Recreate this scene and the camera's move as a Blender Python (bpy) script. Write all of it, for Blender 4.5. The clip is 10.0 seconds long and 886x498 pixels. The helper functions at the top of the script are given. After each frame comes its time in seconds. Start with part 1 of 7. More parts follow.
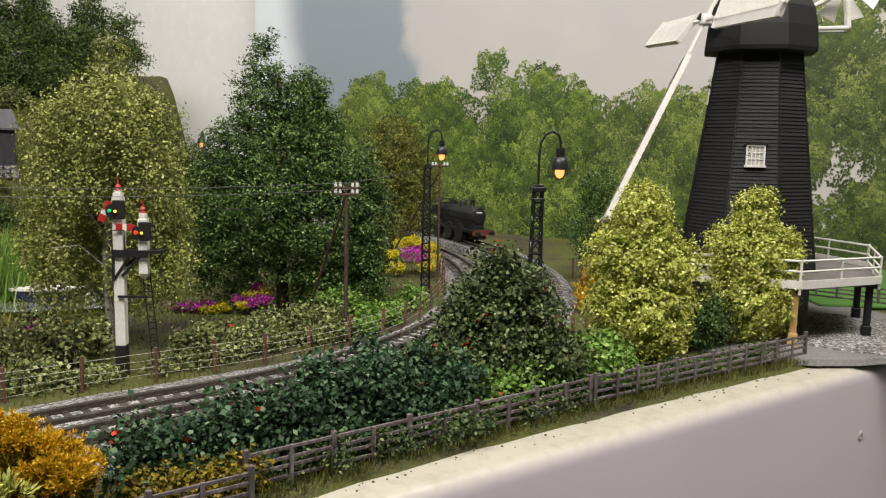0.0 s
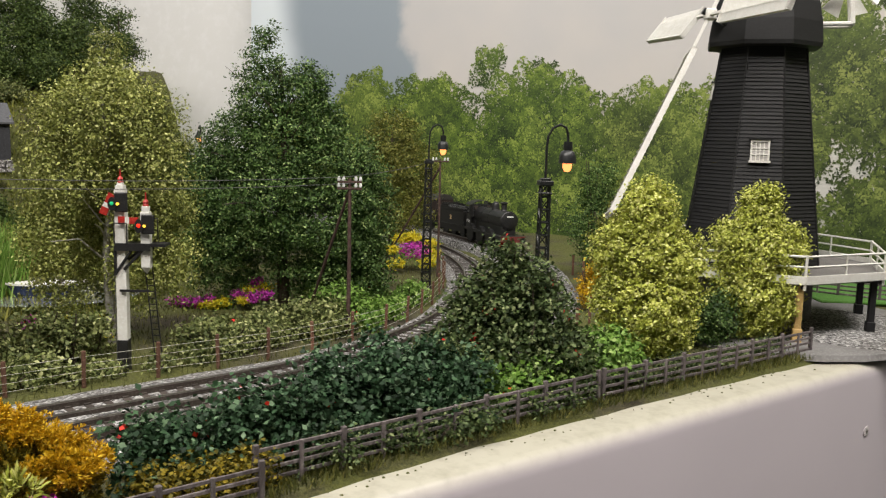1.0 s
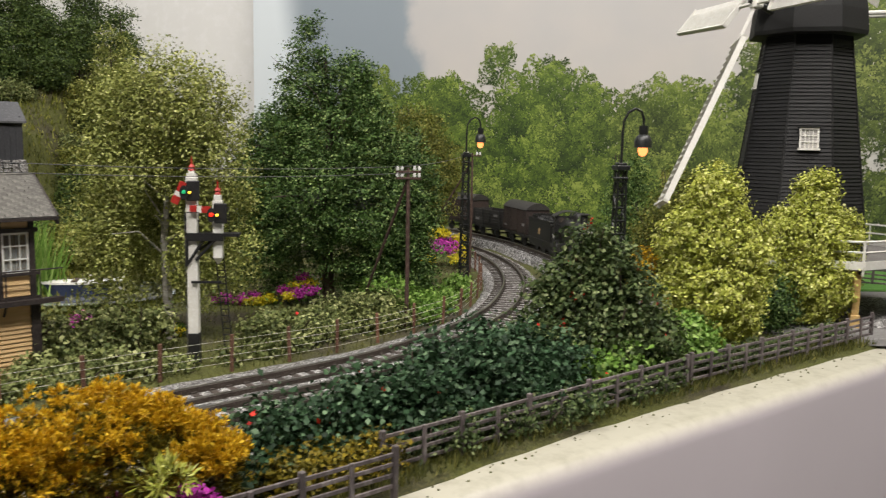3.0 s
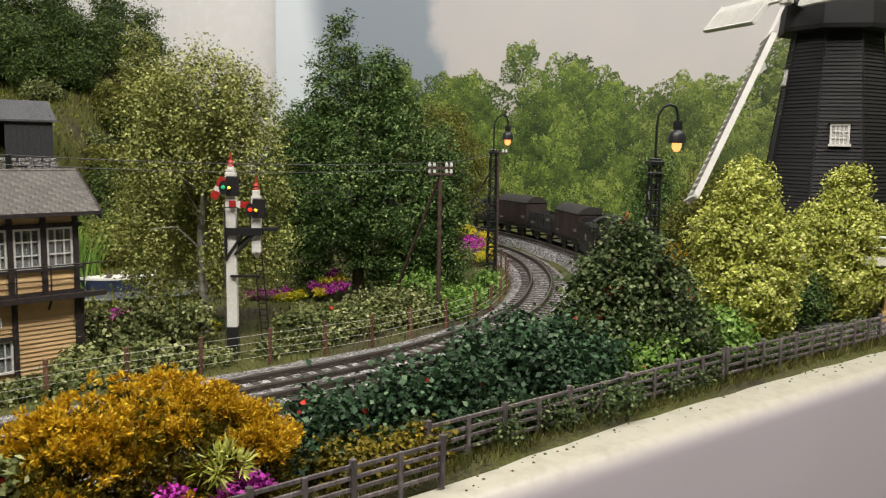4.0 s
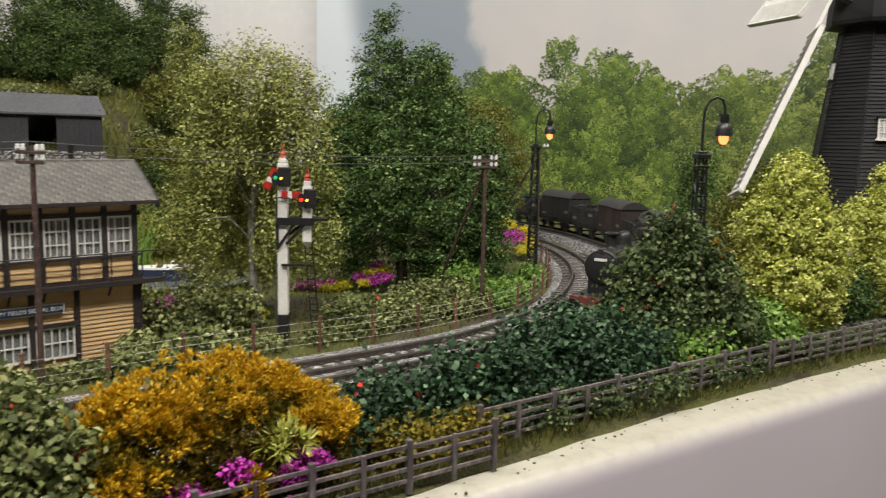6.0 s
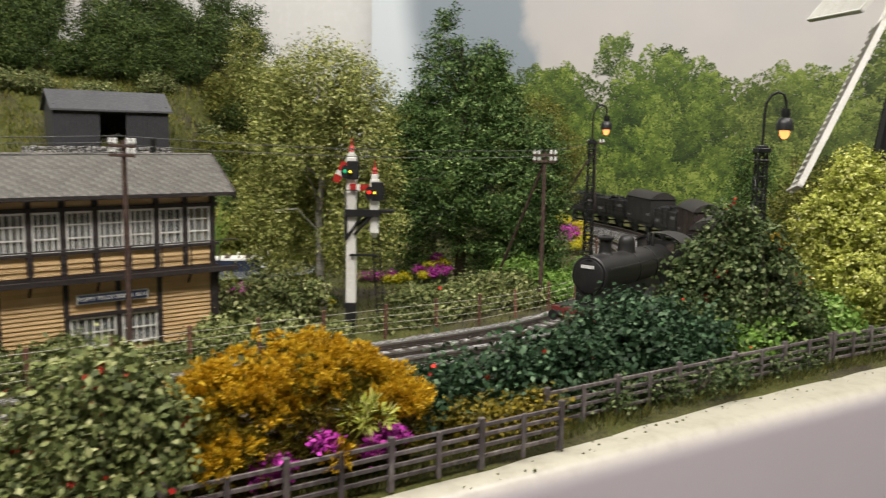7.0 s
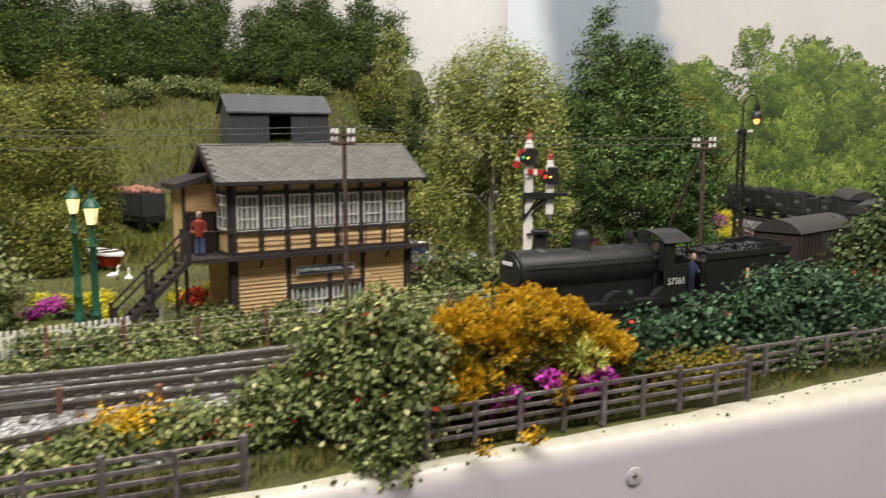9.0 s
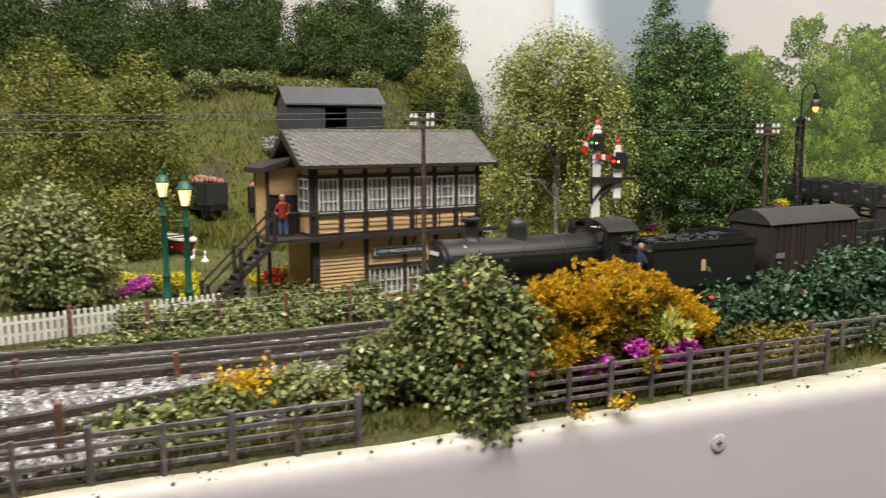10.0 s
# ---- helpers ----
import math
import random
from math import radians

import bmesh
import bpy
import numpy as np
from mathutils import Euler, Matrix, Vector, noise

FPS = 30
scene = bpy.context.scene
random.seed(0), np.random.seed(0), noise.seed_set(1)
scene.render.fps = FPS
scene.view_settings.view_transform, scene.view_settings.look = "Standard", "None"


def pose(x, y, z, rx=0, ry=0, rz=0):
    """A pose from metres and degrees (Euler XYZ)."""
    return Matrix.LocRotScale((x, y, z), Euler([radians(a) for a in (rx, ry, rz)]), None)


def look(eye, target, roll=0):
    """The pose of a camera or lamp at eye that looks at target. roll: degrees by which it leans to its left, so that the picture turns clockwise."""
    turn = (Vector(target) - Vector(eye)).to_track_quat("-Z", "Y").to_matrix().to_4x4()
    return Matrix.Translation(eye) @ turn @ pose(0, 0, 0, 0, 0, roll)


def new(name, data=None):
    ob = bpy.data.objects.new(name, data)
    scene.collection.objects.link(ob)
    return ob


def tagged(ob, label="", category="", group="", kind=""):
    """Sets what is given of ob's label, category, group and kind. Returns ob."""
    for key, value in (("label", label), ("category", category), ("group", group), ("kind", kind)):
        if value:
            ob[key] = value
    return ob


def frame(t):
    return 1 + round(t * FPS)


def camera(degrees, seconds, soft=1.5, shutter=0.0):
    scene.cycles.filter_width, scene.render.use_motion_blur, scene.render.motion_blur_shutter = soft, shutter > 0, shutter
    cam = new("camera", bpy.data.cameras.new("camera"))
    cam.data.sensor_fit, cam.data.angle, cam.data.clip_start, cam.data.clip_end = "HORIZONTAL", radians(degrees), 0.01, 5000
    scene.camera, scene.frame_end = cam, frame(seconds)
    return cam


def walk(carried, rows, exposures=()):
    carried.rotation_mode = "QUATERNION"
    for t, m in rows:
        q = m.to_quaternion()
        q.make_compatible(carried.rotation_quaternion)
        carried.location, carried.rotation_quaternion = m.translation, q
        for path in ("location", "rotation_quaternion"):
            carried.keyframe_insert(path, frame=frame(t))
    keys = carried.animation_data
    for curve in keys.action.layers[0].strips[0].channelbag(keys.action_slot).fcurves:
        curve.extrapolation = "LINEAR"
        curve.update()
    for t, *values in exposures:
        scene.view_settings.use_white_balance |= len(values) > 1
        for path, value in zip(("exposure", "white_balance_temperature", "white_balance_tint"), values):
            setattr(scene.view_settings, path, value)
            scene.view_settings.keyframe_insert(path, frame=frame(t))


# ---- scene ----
cam = camera(56.5, 10.0, 1.2, 0.9)
PATH = [
    (0, (0.023, 0.023, 0.135), (-0.013, 2.005, -0.13), 1.4),
    (0.5, (0.021, 0.024, 0.134), (-0.008, 2.006, -0.129), 1.5),
    (1, (0.015, 0.027, 0.132), (-0.001, 2.009, -0.137), 1.6),
    (1.5, (0.0, 0.031, 0.129), (0.011, 2.014, -0.133), 1.3),
    (2, (-0.014, 0.033, 0.127), (0.025, 2.017, -0.124), 0.9),
    (2.5, (-0.03, 0.036, 0.122), (0.036, 2.019, -0.132), 1.2),
    (3, (-0.042, 0.034, 0.119), (0.011, 2.018, -0.132), 1.1),
    (4.5, (-0.055, 0.029, 0.116), (-0.049, 2.013, -0.135), 1.0),
    (5, (-0.056, 0.028, 0.116), (-0.06, 2.012, -0.138), 1.0),
    (5.5, (-0.058, 0.026, 0.115), (-0.082, 2.01, -0.14), 1.0),
    (7, (-0.069, 0.008, 0.112), (-0.242, 1.982, -0.156), 1.1),
    (7.5, (-0.075, -0.006, 0.112), (-0.316, 1.963, -0.149), 0.7),
    (8, (-0.082, -0.019, 0.111), (-0.397, 1.939, -0.148), 0.6),
    (8.5, (-0.09, -0.032, 0.108), (-0.477, 1.913, -0.154), 0.4),
    (9, (-0.099, -0.043, 0.104), (-0.541, 1.889, -0.162), 0.1),
    (9.5, (-0.108, -0.052, 0.1), (-0.598, 1.866, -0.183), 0.1),
    (10, (-0.117, -0.064, 0.098), (-0.639, 1.847, -0.178), -0.1),
]
walk(cam, [(t, look(eye, target, roll)) for t, eye, target, roll in PATH], [(0, -0.26), (2, -0.27), (6.0, -0.30), (7.0, -0.22), (7.5, -0.12), (8.5, -0.05), (10, 0.06)])

# ---------- room light ----------
world = bpy.data.worlds.new("room_air")
scene.world = world
world.use_nodes = True
world.node_tree.nodes["Background"].inputs[0].default_value = (0.75, 0.80, 0.86, 1)
world.node_tree.nodes["Background"].inputs[1].default_value = 0.25
scene.view_settings.exposure = 0.0


def area_lamp(name, x, y, z, sx, sy, watts, target, colour=(1.0, 0.945, 0.885)):
    d = bpy.data.lights.new(name, "AREA")
    d.shape, d.size, d.size_y, d.energy, d.color = "RECTANGLE", sx, sy, watts, colour
    ob = new(name, d)
    ob.matrix_world = look((x, y, z), target)
    return ob


area_lamp("ceiling_light_left", -0.54, -0.12, 1.2, 1.2, 0.22, 31.0, (-0.34, 0.45, 0))
area_lamp("ceiling_light_right", 0.55, 0.20, 1.30, 1.1, 0.22, 24.0, (0.25, 0.55, 0))
area_lamp("ceiling_light_back", -0.36, 1.28, 0.95, 0.5, 0.12, 3.2, (-0.40, 1.45, 0.25), (0.97, 0.98, 1.0))

# ---------- materials ----------
MM = 0.001


class Nodes:
    """A small builder for node materials."""

    def __init__(self, name, rough=0.7, metal=0.0):
        self.m = bpy.data.materials.new(name)
        self.m.use_nodes = True
        self.t = self.m.node_tree
        self.b = self.t.nodes["Principled BSDF"]
        self.b.inputs["Roughness"].default_value = rough
        self.b.inputs["Metallic"].default_value = metal

    def add(self, kind, **sockets):
        n = self.t.nodes.new(kind)
        for k, v in sockets.items():
            n.inputs[k].default_value = v
        return n

    def link(self, a, b):
        self.t.links.new(a, b)

    def ramp(self, fac, stops):
        r = self.t.nodes.new("ShaderNodeValToRGB")
        els = r.color_ramp.elements
        while len(els) < len(stops):
            els.new(0.5)
        for e, (p, c) in zip(els, stops):
            e.position, e.color = p, (*c, 1)
        self.link(fac, r.inputs[0])
        return r.outputs[0]

    def noise(self, scale, detail=4.0, rough=0.6, coord="Object", stretch=None):
        tc = self.t.nodes.new("ShaderNodeTexCoord")
        n = self.add("ShaderNodeTexNoise", Scale=scale, Detail=detail, Roughness=rough)
        if stretch:
            mp = self.t.nodes.new("ShaderNodeMapping")
            mp.inputs["Scale"].default_value = stretch
            self.link(tc.outputs[coord], mp.inputs[0])
            self.link(mp.outputs[0], n.inputs["Vector"])
        else:
            self.link(tc.outputs[coord], n.inputs["Vector"])
        return n.outputs["Fac"]

    def mix(self, fac, a, b, mode="MIX"):
        x = self.t.nodes.new("ShaderNodeMix")
        x.data_type, x.blend_type = "RGBA", mode
        for sock, v in ((x.inputs[0], fac), (x.inputs[6], a), (x.inputs[7], b)):
            if isinstance(v, (int, float)):
                sock.default_value = v
            elif isinstance(v, tuple):
                sock.default_value = (*v, 1)
            else:
                self.link(v, sock)
        return x.outputs[2]

    def bump(self, height, strength=0.4, distance=0.001):
        n = self.add("ShaderNodeBump", Strength=strength, Distance=distance)
        self.link(height, n.inputs["Height"])
        self.link(n.outputs[0], self.b.inputs["Normal"])

    def colour(self, out):
        self.link(out, self.b.inputs["Base Color"])
        return self.m


def worn(name, base, dark, light, rough=0.7, fine=900, coarse=60, bump=0.3, metal=0.0, stretch=None, vary=0.0, depth=0.0004):
    """Paint, wood, stone or soil: grain at a fine and a coarse scale."""
    n = Nodes(name, rough, metal)
    a = n.noise(fine, 4, 0.65, stretch=stretch)
    b = n.noise(coarse, 4, 0.6)
    c = n.mix(n.ramp(b, [(0.30, (0, 0, 0)), (0.72, (1, 1, 1))]), base, dark)
    c = n.mix(n.ramp(a, [(0.48, (0, 0, 0)), (0.75, (1, 1, 1))]), c, light)
    if vary:
        oi = n.t.nodes.new("ShaderNodeObjectInfo")
        hs = n.add("ShaderNodeHueSaturation")
        mr = n.add("ShaderNodeMapRange")
        mr.inputs["To Min"].default_value, mr.inputs["To Max"].default_value = 1 - vary, 1 + vary
        n.link(oi.outputs["Random"], mr.inputs[0])
        n.link(mr.outputs[0], hs.inputs["Value"])
        n.link(c, hs.inputs["Color"])
        c = hs.outputs[0]
    n.bump(a, bump, depth)
    return n.colour(c)


def foliage(name, stops, rough=0.55, through_light=0.10):
    """Leaf flock: every leaf takes its own tone."""
    n = Nodes(name, rough)
    g = n.t.nodes.new("ShaderNodeNewGeometry")
    c = n.ramp(g.outputs["Random Per Island"], stops)
    big = n.noise(28, 2, 0.5)
    c = n.mix(n.ramp(big, [(0.35, (0, 0, 0)), (0.7, (0.3, 0.3, 0.3))]), c, stops[0][1])
    n.b.inputs["Specular IOR Level"].default_value = 0.25
    tr = n.t.nodes.new("ShaderNodeBsdfTranslucent")
    n.link(c, tr.inputs[0])
    ms = n.add("ShaderNodeMixShader", Fac=through_light)
    out = n.t.nodes["Material Output"]
    n.colour(c)
    n.link(n.b.outputs[0], ms.inputs[1])
    n.link(tr.outputs[0], ms.inputs[2])
    n.link(ms.outputs[0], out.inputs[0])
    return n.m


def glow(name, colour, strength):
    n = Nodes(name, 0.4)
    n.b.inputs["Base Color"].default_value = (*colour, 1)
    n.b.inputs["Emission Color"].default_value = (*colour, 1)
    n.b.inputs["Emission Strength"].default_value = strength
    return n.m


def glass(name, tint=(0.9, 0.95, 0.95)):
    n = Nodes(name, 0.05)
    n.b.inputs["Base Color"].default_value = (*tint, 1)
    n.b.inputs["Transmission Weight"].default_value = 0.9
    n.b.inputs["IOR"].default_value = 1.3
    return n.m


M = {}
M["black"] = worn("black_paint", (0.012, 0.012, 0.013), (0.006, 0.006, 0.006), (0.035, 0.034, 0.033), 0.5, 1500, 80, 0.15)
M["iron"] = worn("dark_iron", (0.012, 0.014, 0.014), (0.006, 0.006, 0.007), (0.03, 0.032, 0.03), 0.4, 1200, 90, 0.2)
M["loco"] = worn("loco_black", (0.009, 0.0095, 0.010), (0.013, 0.012, 0.011), (0.03, 0.03, 0.03), 0.46, 1800, 50, 0.1)
M["white"] = worn("white_paint", (0.78, 0.77, 0.72), (0.66, 0.64, 0.58), (0.84, 0.84, 0.82), 0.5, 700, 60, 0.1)
M["red"] = worn("red_paint", (0.45, 0.02, 0.015), (0.3, 0.015, 0.01), (0.55, 0.06, 0.04), 0.45)
M["beam_red"] = worn("dull_red_beam", (0.16, 0.022, 0.018), (0.07, 0.02, 0.016), (0.22, 0.06, 0.05), 0.6)
M["green"] = worn("green_paint", (0.01, 0.09, 0.05), (0.006, 0.05, 0.03), (0.02, 0.14, 0.08), 0.4)
M["fence"] = worn("weathered_fence", (0.15, 0.125, 0.125), (0.07, 0.055, 0.055), (0.27, 0.24, 0.23), 0.85, 500, 60, 0.5, stretch=(1, 1, 0.3), vary=0.25)
M["post"] = worn("rust_brown_post", (0.16, 0.075, 0.045), (0.09, 0.04, 0.025), (0.26, 0.15, 0.1), 0.85, 700, 80, 0.4, vary=0.2)
M["pole"] = worn("creosoted_pole", (0.075, 0.04, 0.03), (0.04, 0.022, 0.018), (0.13, 0.09, 0.07), 0.8, 600, 70, 0.4)
M["cream"] = worn("cream_boards", (0.62, 0.42, 0.20), (0.54, 0.36, 0.165), (0.68, 0.49, 0.26), 0.6, 400, 40, 0.15, stretch=(0.2, 0.2, 1), vary=0.07)
M["brown"] = worn("dark_brown_timber", (0.028, 0.02, 0.019), (0.016, 0.012, 0.012), (0.06, 0.045, 0.04), 0.65, 700, 70, 0.3)
M["slate"] = worn("grey_slate", (0.105, 0.10, 0.09), (0.06, 0.057, 0.05), (0.2, 0.19, 0.17), 0.8, 420, 40, 0.5, vary=0.17)
M["tar"] = worn("tarred_boards", (0.0045, 0.0045, 0.005), (0.003, 0.003, 0.003), (0.011, 0.011, 0.012), 0.66, 900, 60, 0.3, vary=0.15)
M["corrugated"] = worn("grey_sheet", (0.085, 0.085, 0.09), (0.055, 0.055, 0.06), (0.13, 0.13, 0.135), 0.6, 500, 40, 0.2)
M["shed"] = worn("charcoal_boards", (0.03, 0.031, 0.036), (0.02, 0.02, 0.023), (0.055, 0.055, 0.06), 0.7, 500, 40, 0.25)
M["rail"] = worn("rusty_rail", (0.07, 0.055, 0.045), (0.04, 0.03, 0.025), (0.14, 0.12, 0.1), 0.6, 900, 90, 0.3, 0.3)
M["steel"] = worn("bright_rail_head", (0.42, 0.40, 0.37), (0.3, 0.28, 0.25), (0.55, 0.53, 0.5), 0.3, 900, 90, 0.1, 0.9)
M["sleeper"] = worn("dark_sleeper", (0.055, 0.042, 0.035), (0.03, 0.024, 0.02), (0.1, 0.085, 0.075), 0.85, 700, 60, 0.4, vary=0.25)
M["wagon"] = worn("bauxite_wagon", (0.03, 0.018, 0.014), (0.016, 0.010, 0.009), (0.055, 0.038, 0.03), 0.75, 700, 45, 0.3, vary=0.2)
M["wagon_grey"] = worn("grey_wagon", (0.022, 0.021, 0.02), (0.012, 0.011, 0.011), (0.05, 0.046, 0.042), 0.75, 700, 45, 0.3, vary=0.25)
M["roof"] = worn("dirty_van_roof", (0.03, 0.027, 0.025), (0.018, 0.016, 0.015), (0.055, 0.05, 0.046), 0.6, 800, 40, 0.2)
M["coal"] = worn("coal", (0.01, 0.01, 0.011), (0.006, 0.006, 0.006), (0.035, 0.035, 0.037), 0.45, 900, 90, 0.8, depth=0.001)
M["stone"] = worn("grey_concrete", (0.19, 0.185, 0.18), (0.13, 0.125, 0.12), (0.26, 0.255, 0.25), 0.85, 500, 35, 0.4)
M["yellow_wood"] = worn("yellow_post", (0.62, 0.42, 0.16), (0.5, 0.32, 0.11), (0.7, 0.52, 0.25), 0.6)
M["bark"] = worn("brown_bark", (0.07, 0.05, 0.035), (0.035, 0.025, 0.018), (0.13, 0.1, 0.075), 0.9, 500, 90, 0.7)
M["birch"] = worn("birch_bark", (0.42, 0.40, 0.35), (0.14, 0.125, 0.11), (0.52, 0.5, 0.46), 0.8, 260, 150, 0.4, stretch=(1, 1, 2.5))
M["amber"] = glow("amber_lamp", (1.0, 0.34, 0.10), 2.5)
M["warm"] = glow("warm_lamp", (1.0, 0.76, 0.34), 1.7)
M["red_glow"] = glow("red_lamp", (1.0, 0.03, 0.01), 1.5)
M["green_glow"] = glow("green_lamp", (0.02, 0.5, 0.2), 0.45)
M["yellow_glow"] = glow("yellow_lamp", (1.0, 0.65, 0.05), 2.0)
M["glass"] = glass("window_glass")
M["curtain"] = worn("beige_blind", (0.40, 0.33, 0.24), (0.3, 0.25, 0.19), (0.5, 0.45, 0.37), 0.8, stretch=(3, 3, 0.2))
M["blind"] = worn("pale_blind", (0.50, 0.48, 0.46), (0.40, 0.38, 0.36), (0.58, 0.56, 0.54), 0.7)
# Dark brown that carries the shade of unlit insides in its colour.
M["interior"] = worn("shaded_interior", (0.05, 0.038, 0.03), (0.025, 0.02, 0.016), (0.10, 0.075, 0.06), 0.9)
M["fascia"] = worn("pinkish_white_board", (0.74, 0.69, 0.69), (0.69, 0.635, 0.64), (0.77, 0.73, 0.73), 0.32, 120, 6, 0.05)
M["wall"] = worn("white_wall", (0.8, 0.79, 0.77), (0.74, 0.73, 0.71), (0.83, 0.82, 0.81), 0.7, 60, 3, 0.05)
# Grey for the unseen room surfaces, chosen for how much light they bounce.
M["room"] = worn("bounce_grey", (0.46, 0.45, 0.44), (0.42, 0.41, 0.40), (0.50, 0.49, 0.48), 0.8, 60, 3, 0.05)
M["navy"] = worn("navy_paint", (0.02, 0.035, 0.09), (0.012, 0.02, 0.05), (0.04, 0.06, 0.13), 0.5)
M["wire"] = worn("dull_wire", (0.10, 0.10, 0.10), (0.06, 0.06, 0.06), (0.16, 0.16, 0.16), 0.5)
M["thread"] = worn("pale_wire", (0.5, 0.48, 0.42), (0.4, 0.38, 0.33), (0.6, 0.58, 0.52), 0.4)
M["porcelain"] = worn("white_insulator", (0.7, 0.7, 0.68), (0.6, 0.6, 0.58), (0.8, 0.8, 0.79), 0.3)
M["tile_load"] = worn("red_stone_load", (0.36, 0.16, 0.11), (0.24, 0.1, 0.07), (0.5, 0.3, 0.22), 0.85, 700, 90, 0.6)
M["ply"] = worn("grey_ply", (0.16, 0.15, 0.14), (0.1, 0.095, 0.09), (0.22, 0.21, 0.2), 0.8)

M["leaf_dark"] = foliage("leaf_dark", [(0.0, (0.016, 0.038, 0.007)), (0.45, (0.052, 0.108, 0.022)), (0.8, (0.13, 0.22, 0.055)), (1.0, (0.34, 0.44, 0.16))])
M["leaf_birch"] = foliage("leaf_birch", [(0.0, (0.095, 0.115, 0.024)), (0.4, (0.22, 0.25, 0.055)), (0.8, (0.39, 0.41, 0.11)), (1.0, (0.60, 0.60, 0.26))])
M["leaf_yellow"] = foliage("leaf_yellow", [(0.0, (0.20, 0.24, 0.03)), (0.35, (0.44, 0.48, 0.075)), (0.75, (0.68, 0.69, 0.17)), (1.0, (0.82, 0.81, 0.36))])
M["leaf_olive"] = foliage("leaf_olive", [(0.0, (0.063, 0.077, 0.013)), (0.4, (0.140, 0.153, 0.025)), (0.8, (0.234, 0.239, 0.045)), (1.0, (0.342, 0.324, 0.090))])
M["leaf_hedge"] = foliage("leaf_hedge", [(0.0, (0.010, 0.026, 0.010)), (0.4, (0.026, 0.064, 0.026)), (0.8, (0.060, 0.125, 0.056)), (1.0, (0.19, 0.29, 0.16))])
M["leaf_rose"] = foliage("leaf_rose", [(0.0, (0.048, 0.066, 0.019)), (0.4, (0.13, 0.158, 0.048)), (0.8, (0.26, 0.29, 0.10)), (1.0, (0.48, 0.49, 0.23))])
M["leaf_thorn"] = foliage("leaf_thorn", [(0.0, (0.024, 0.040, 0.012)), (0.4, (0.060, 0.095, 0.028)), (0.8, (0.125, 0.17, 0.058)), (1.0, (0.29, 0.33, 0.15))])
M["leaf_fresh"] = foliage("leaf_fresh", [(0.0, (0.055, 0.12, 0.016)), (0.4, (0.13, 0.24, 0.035)), (0.8, (0.22, 0.37, 0.07)), (1.0, (0.38, 0.50, 0.16))])
M["leaf_pale"] = foliage("leaf_pale", [(0.0, (0.088, 0.112, 0.039)), (0.4, (0.177, 0.203, 0.072)), (0.8, (0.286, 0.308, 0.127)), (1.0, (0.408, 0.420, 0.220))])
M["leaf_orange"] = foliage("leaf_orange", [(0.0, (0.268, 0.144, 0.005)), (0.4, (0.589, 0.350, 0.011)), (0.8, (0.750, 0.485, 0.018)), (1.0, (0.803, 0.599, 0.054))])
M["leaf_mustard"] = foliage("leaf_mustard", [(0.0, (0.055, 0.05, 0.006)), (0.5, (0.15, 0.125, 0.012)), (1.0, (0.36, 0.26, 0.022))])
M["flower_pink"] = foliage("flower_pink", [(0.0, (0.260, 0.019, 0.204)), (0.5, (0.546, 0.039, 0.432)), (1.0, (0.780, 0.130, 0.600))])
M["flower_yellow"] = foliage("flower_yellow", [(0.0, (0.45, 0.36, 0.01)), (0.5, (0.7, 0.6, 0.015)), (1.0, (0.8, 0.72, 0.08))])
M["flower_red"] = foliage("flower_red", [(0.0, (0.3, 0.01, 0.008)), (0.5, (0.55, 0.02, 0.012)), (1.0, (0.7, 0.05, 0.02))])
M["grass"] = foliage("static_grass", [(0.0, (0.028, 0.036, 0.007)), (0.4, (0.08, 0.088, 0.018)), (0.8, (0.15, 0.148, 0.034)), (1.0, (0.26, 0.235, 0.075))])
M["meadow"] = foliage("meadow_grass", [(0.0, (0.05, 0.06, 0.008)), (0.4, (0.12, 0.135, 0.018)), (0.8, (0.20, 0.205, 0.035)), (1.0, (0.30, 0.28, 0.07))])
M["lawn"] = worn("bright_lawn", (0.07, 0.19, 0.025), (0.05, 0.14, 0.018), (0.12, 0.26, 0.05), 0.9, 900, 20, 0.5)
M["hill_leaf"] = foliage("hill_leaf", [(0.0, (0.016, 0.032, 0.007)), (0.4, (0.046, 0.078, 0.015)), (0.8, (0.098, 0.145, 0.032)), (1.0, (0.20, 0.25, 0.07))])


def ground_material():
    n = Nodes("scatter_ground", 0.95)
    a, b = n.noise(700, 5, 0.7), n.noise(14, 4, 0.6)
    earth = n.mix(n.ramp(a, [(0.4, (0, 0, 0)), (0.7, (1, 1, 1))]), (0.035, 0.028, 0.018), (0.10, 0.085, 0.05))
    grass = n.mix(n.ramp(a, [(0.35, (0, 0, 0)), (0.7, (1, 1, 1))]), (0.05, 0.058, 0.011), (0.135, 0.138, 0.03))
    n.bump(a, 0.8, 0.0015)
    return n.colour(n.mix(n.ramp(b, [(0.35, (0, 0, 0)), (0.55, (1, 1, 1))]), earth, grass))


M["ground"] = ground_material()


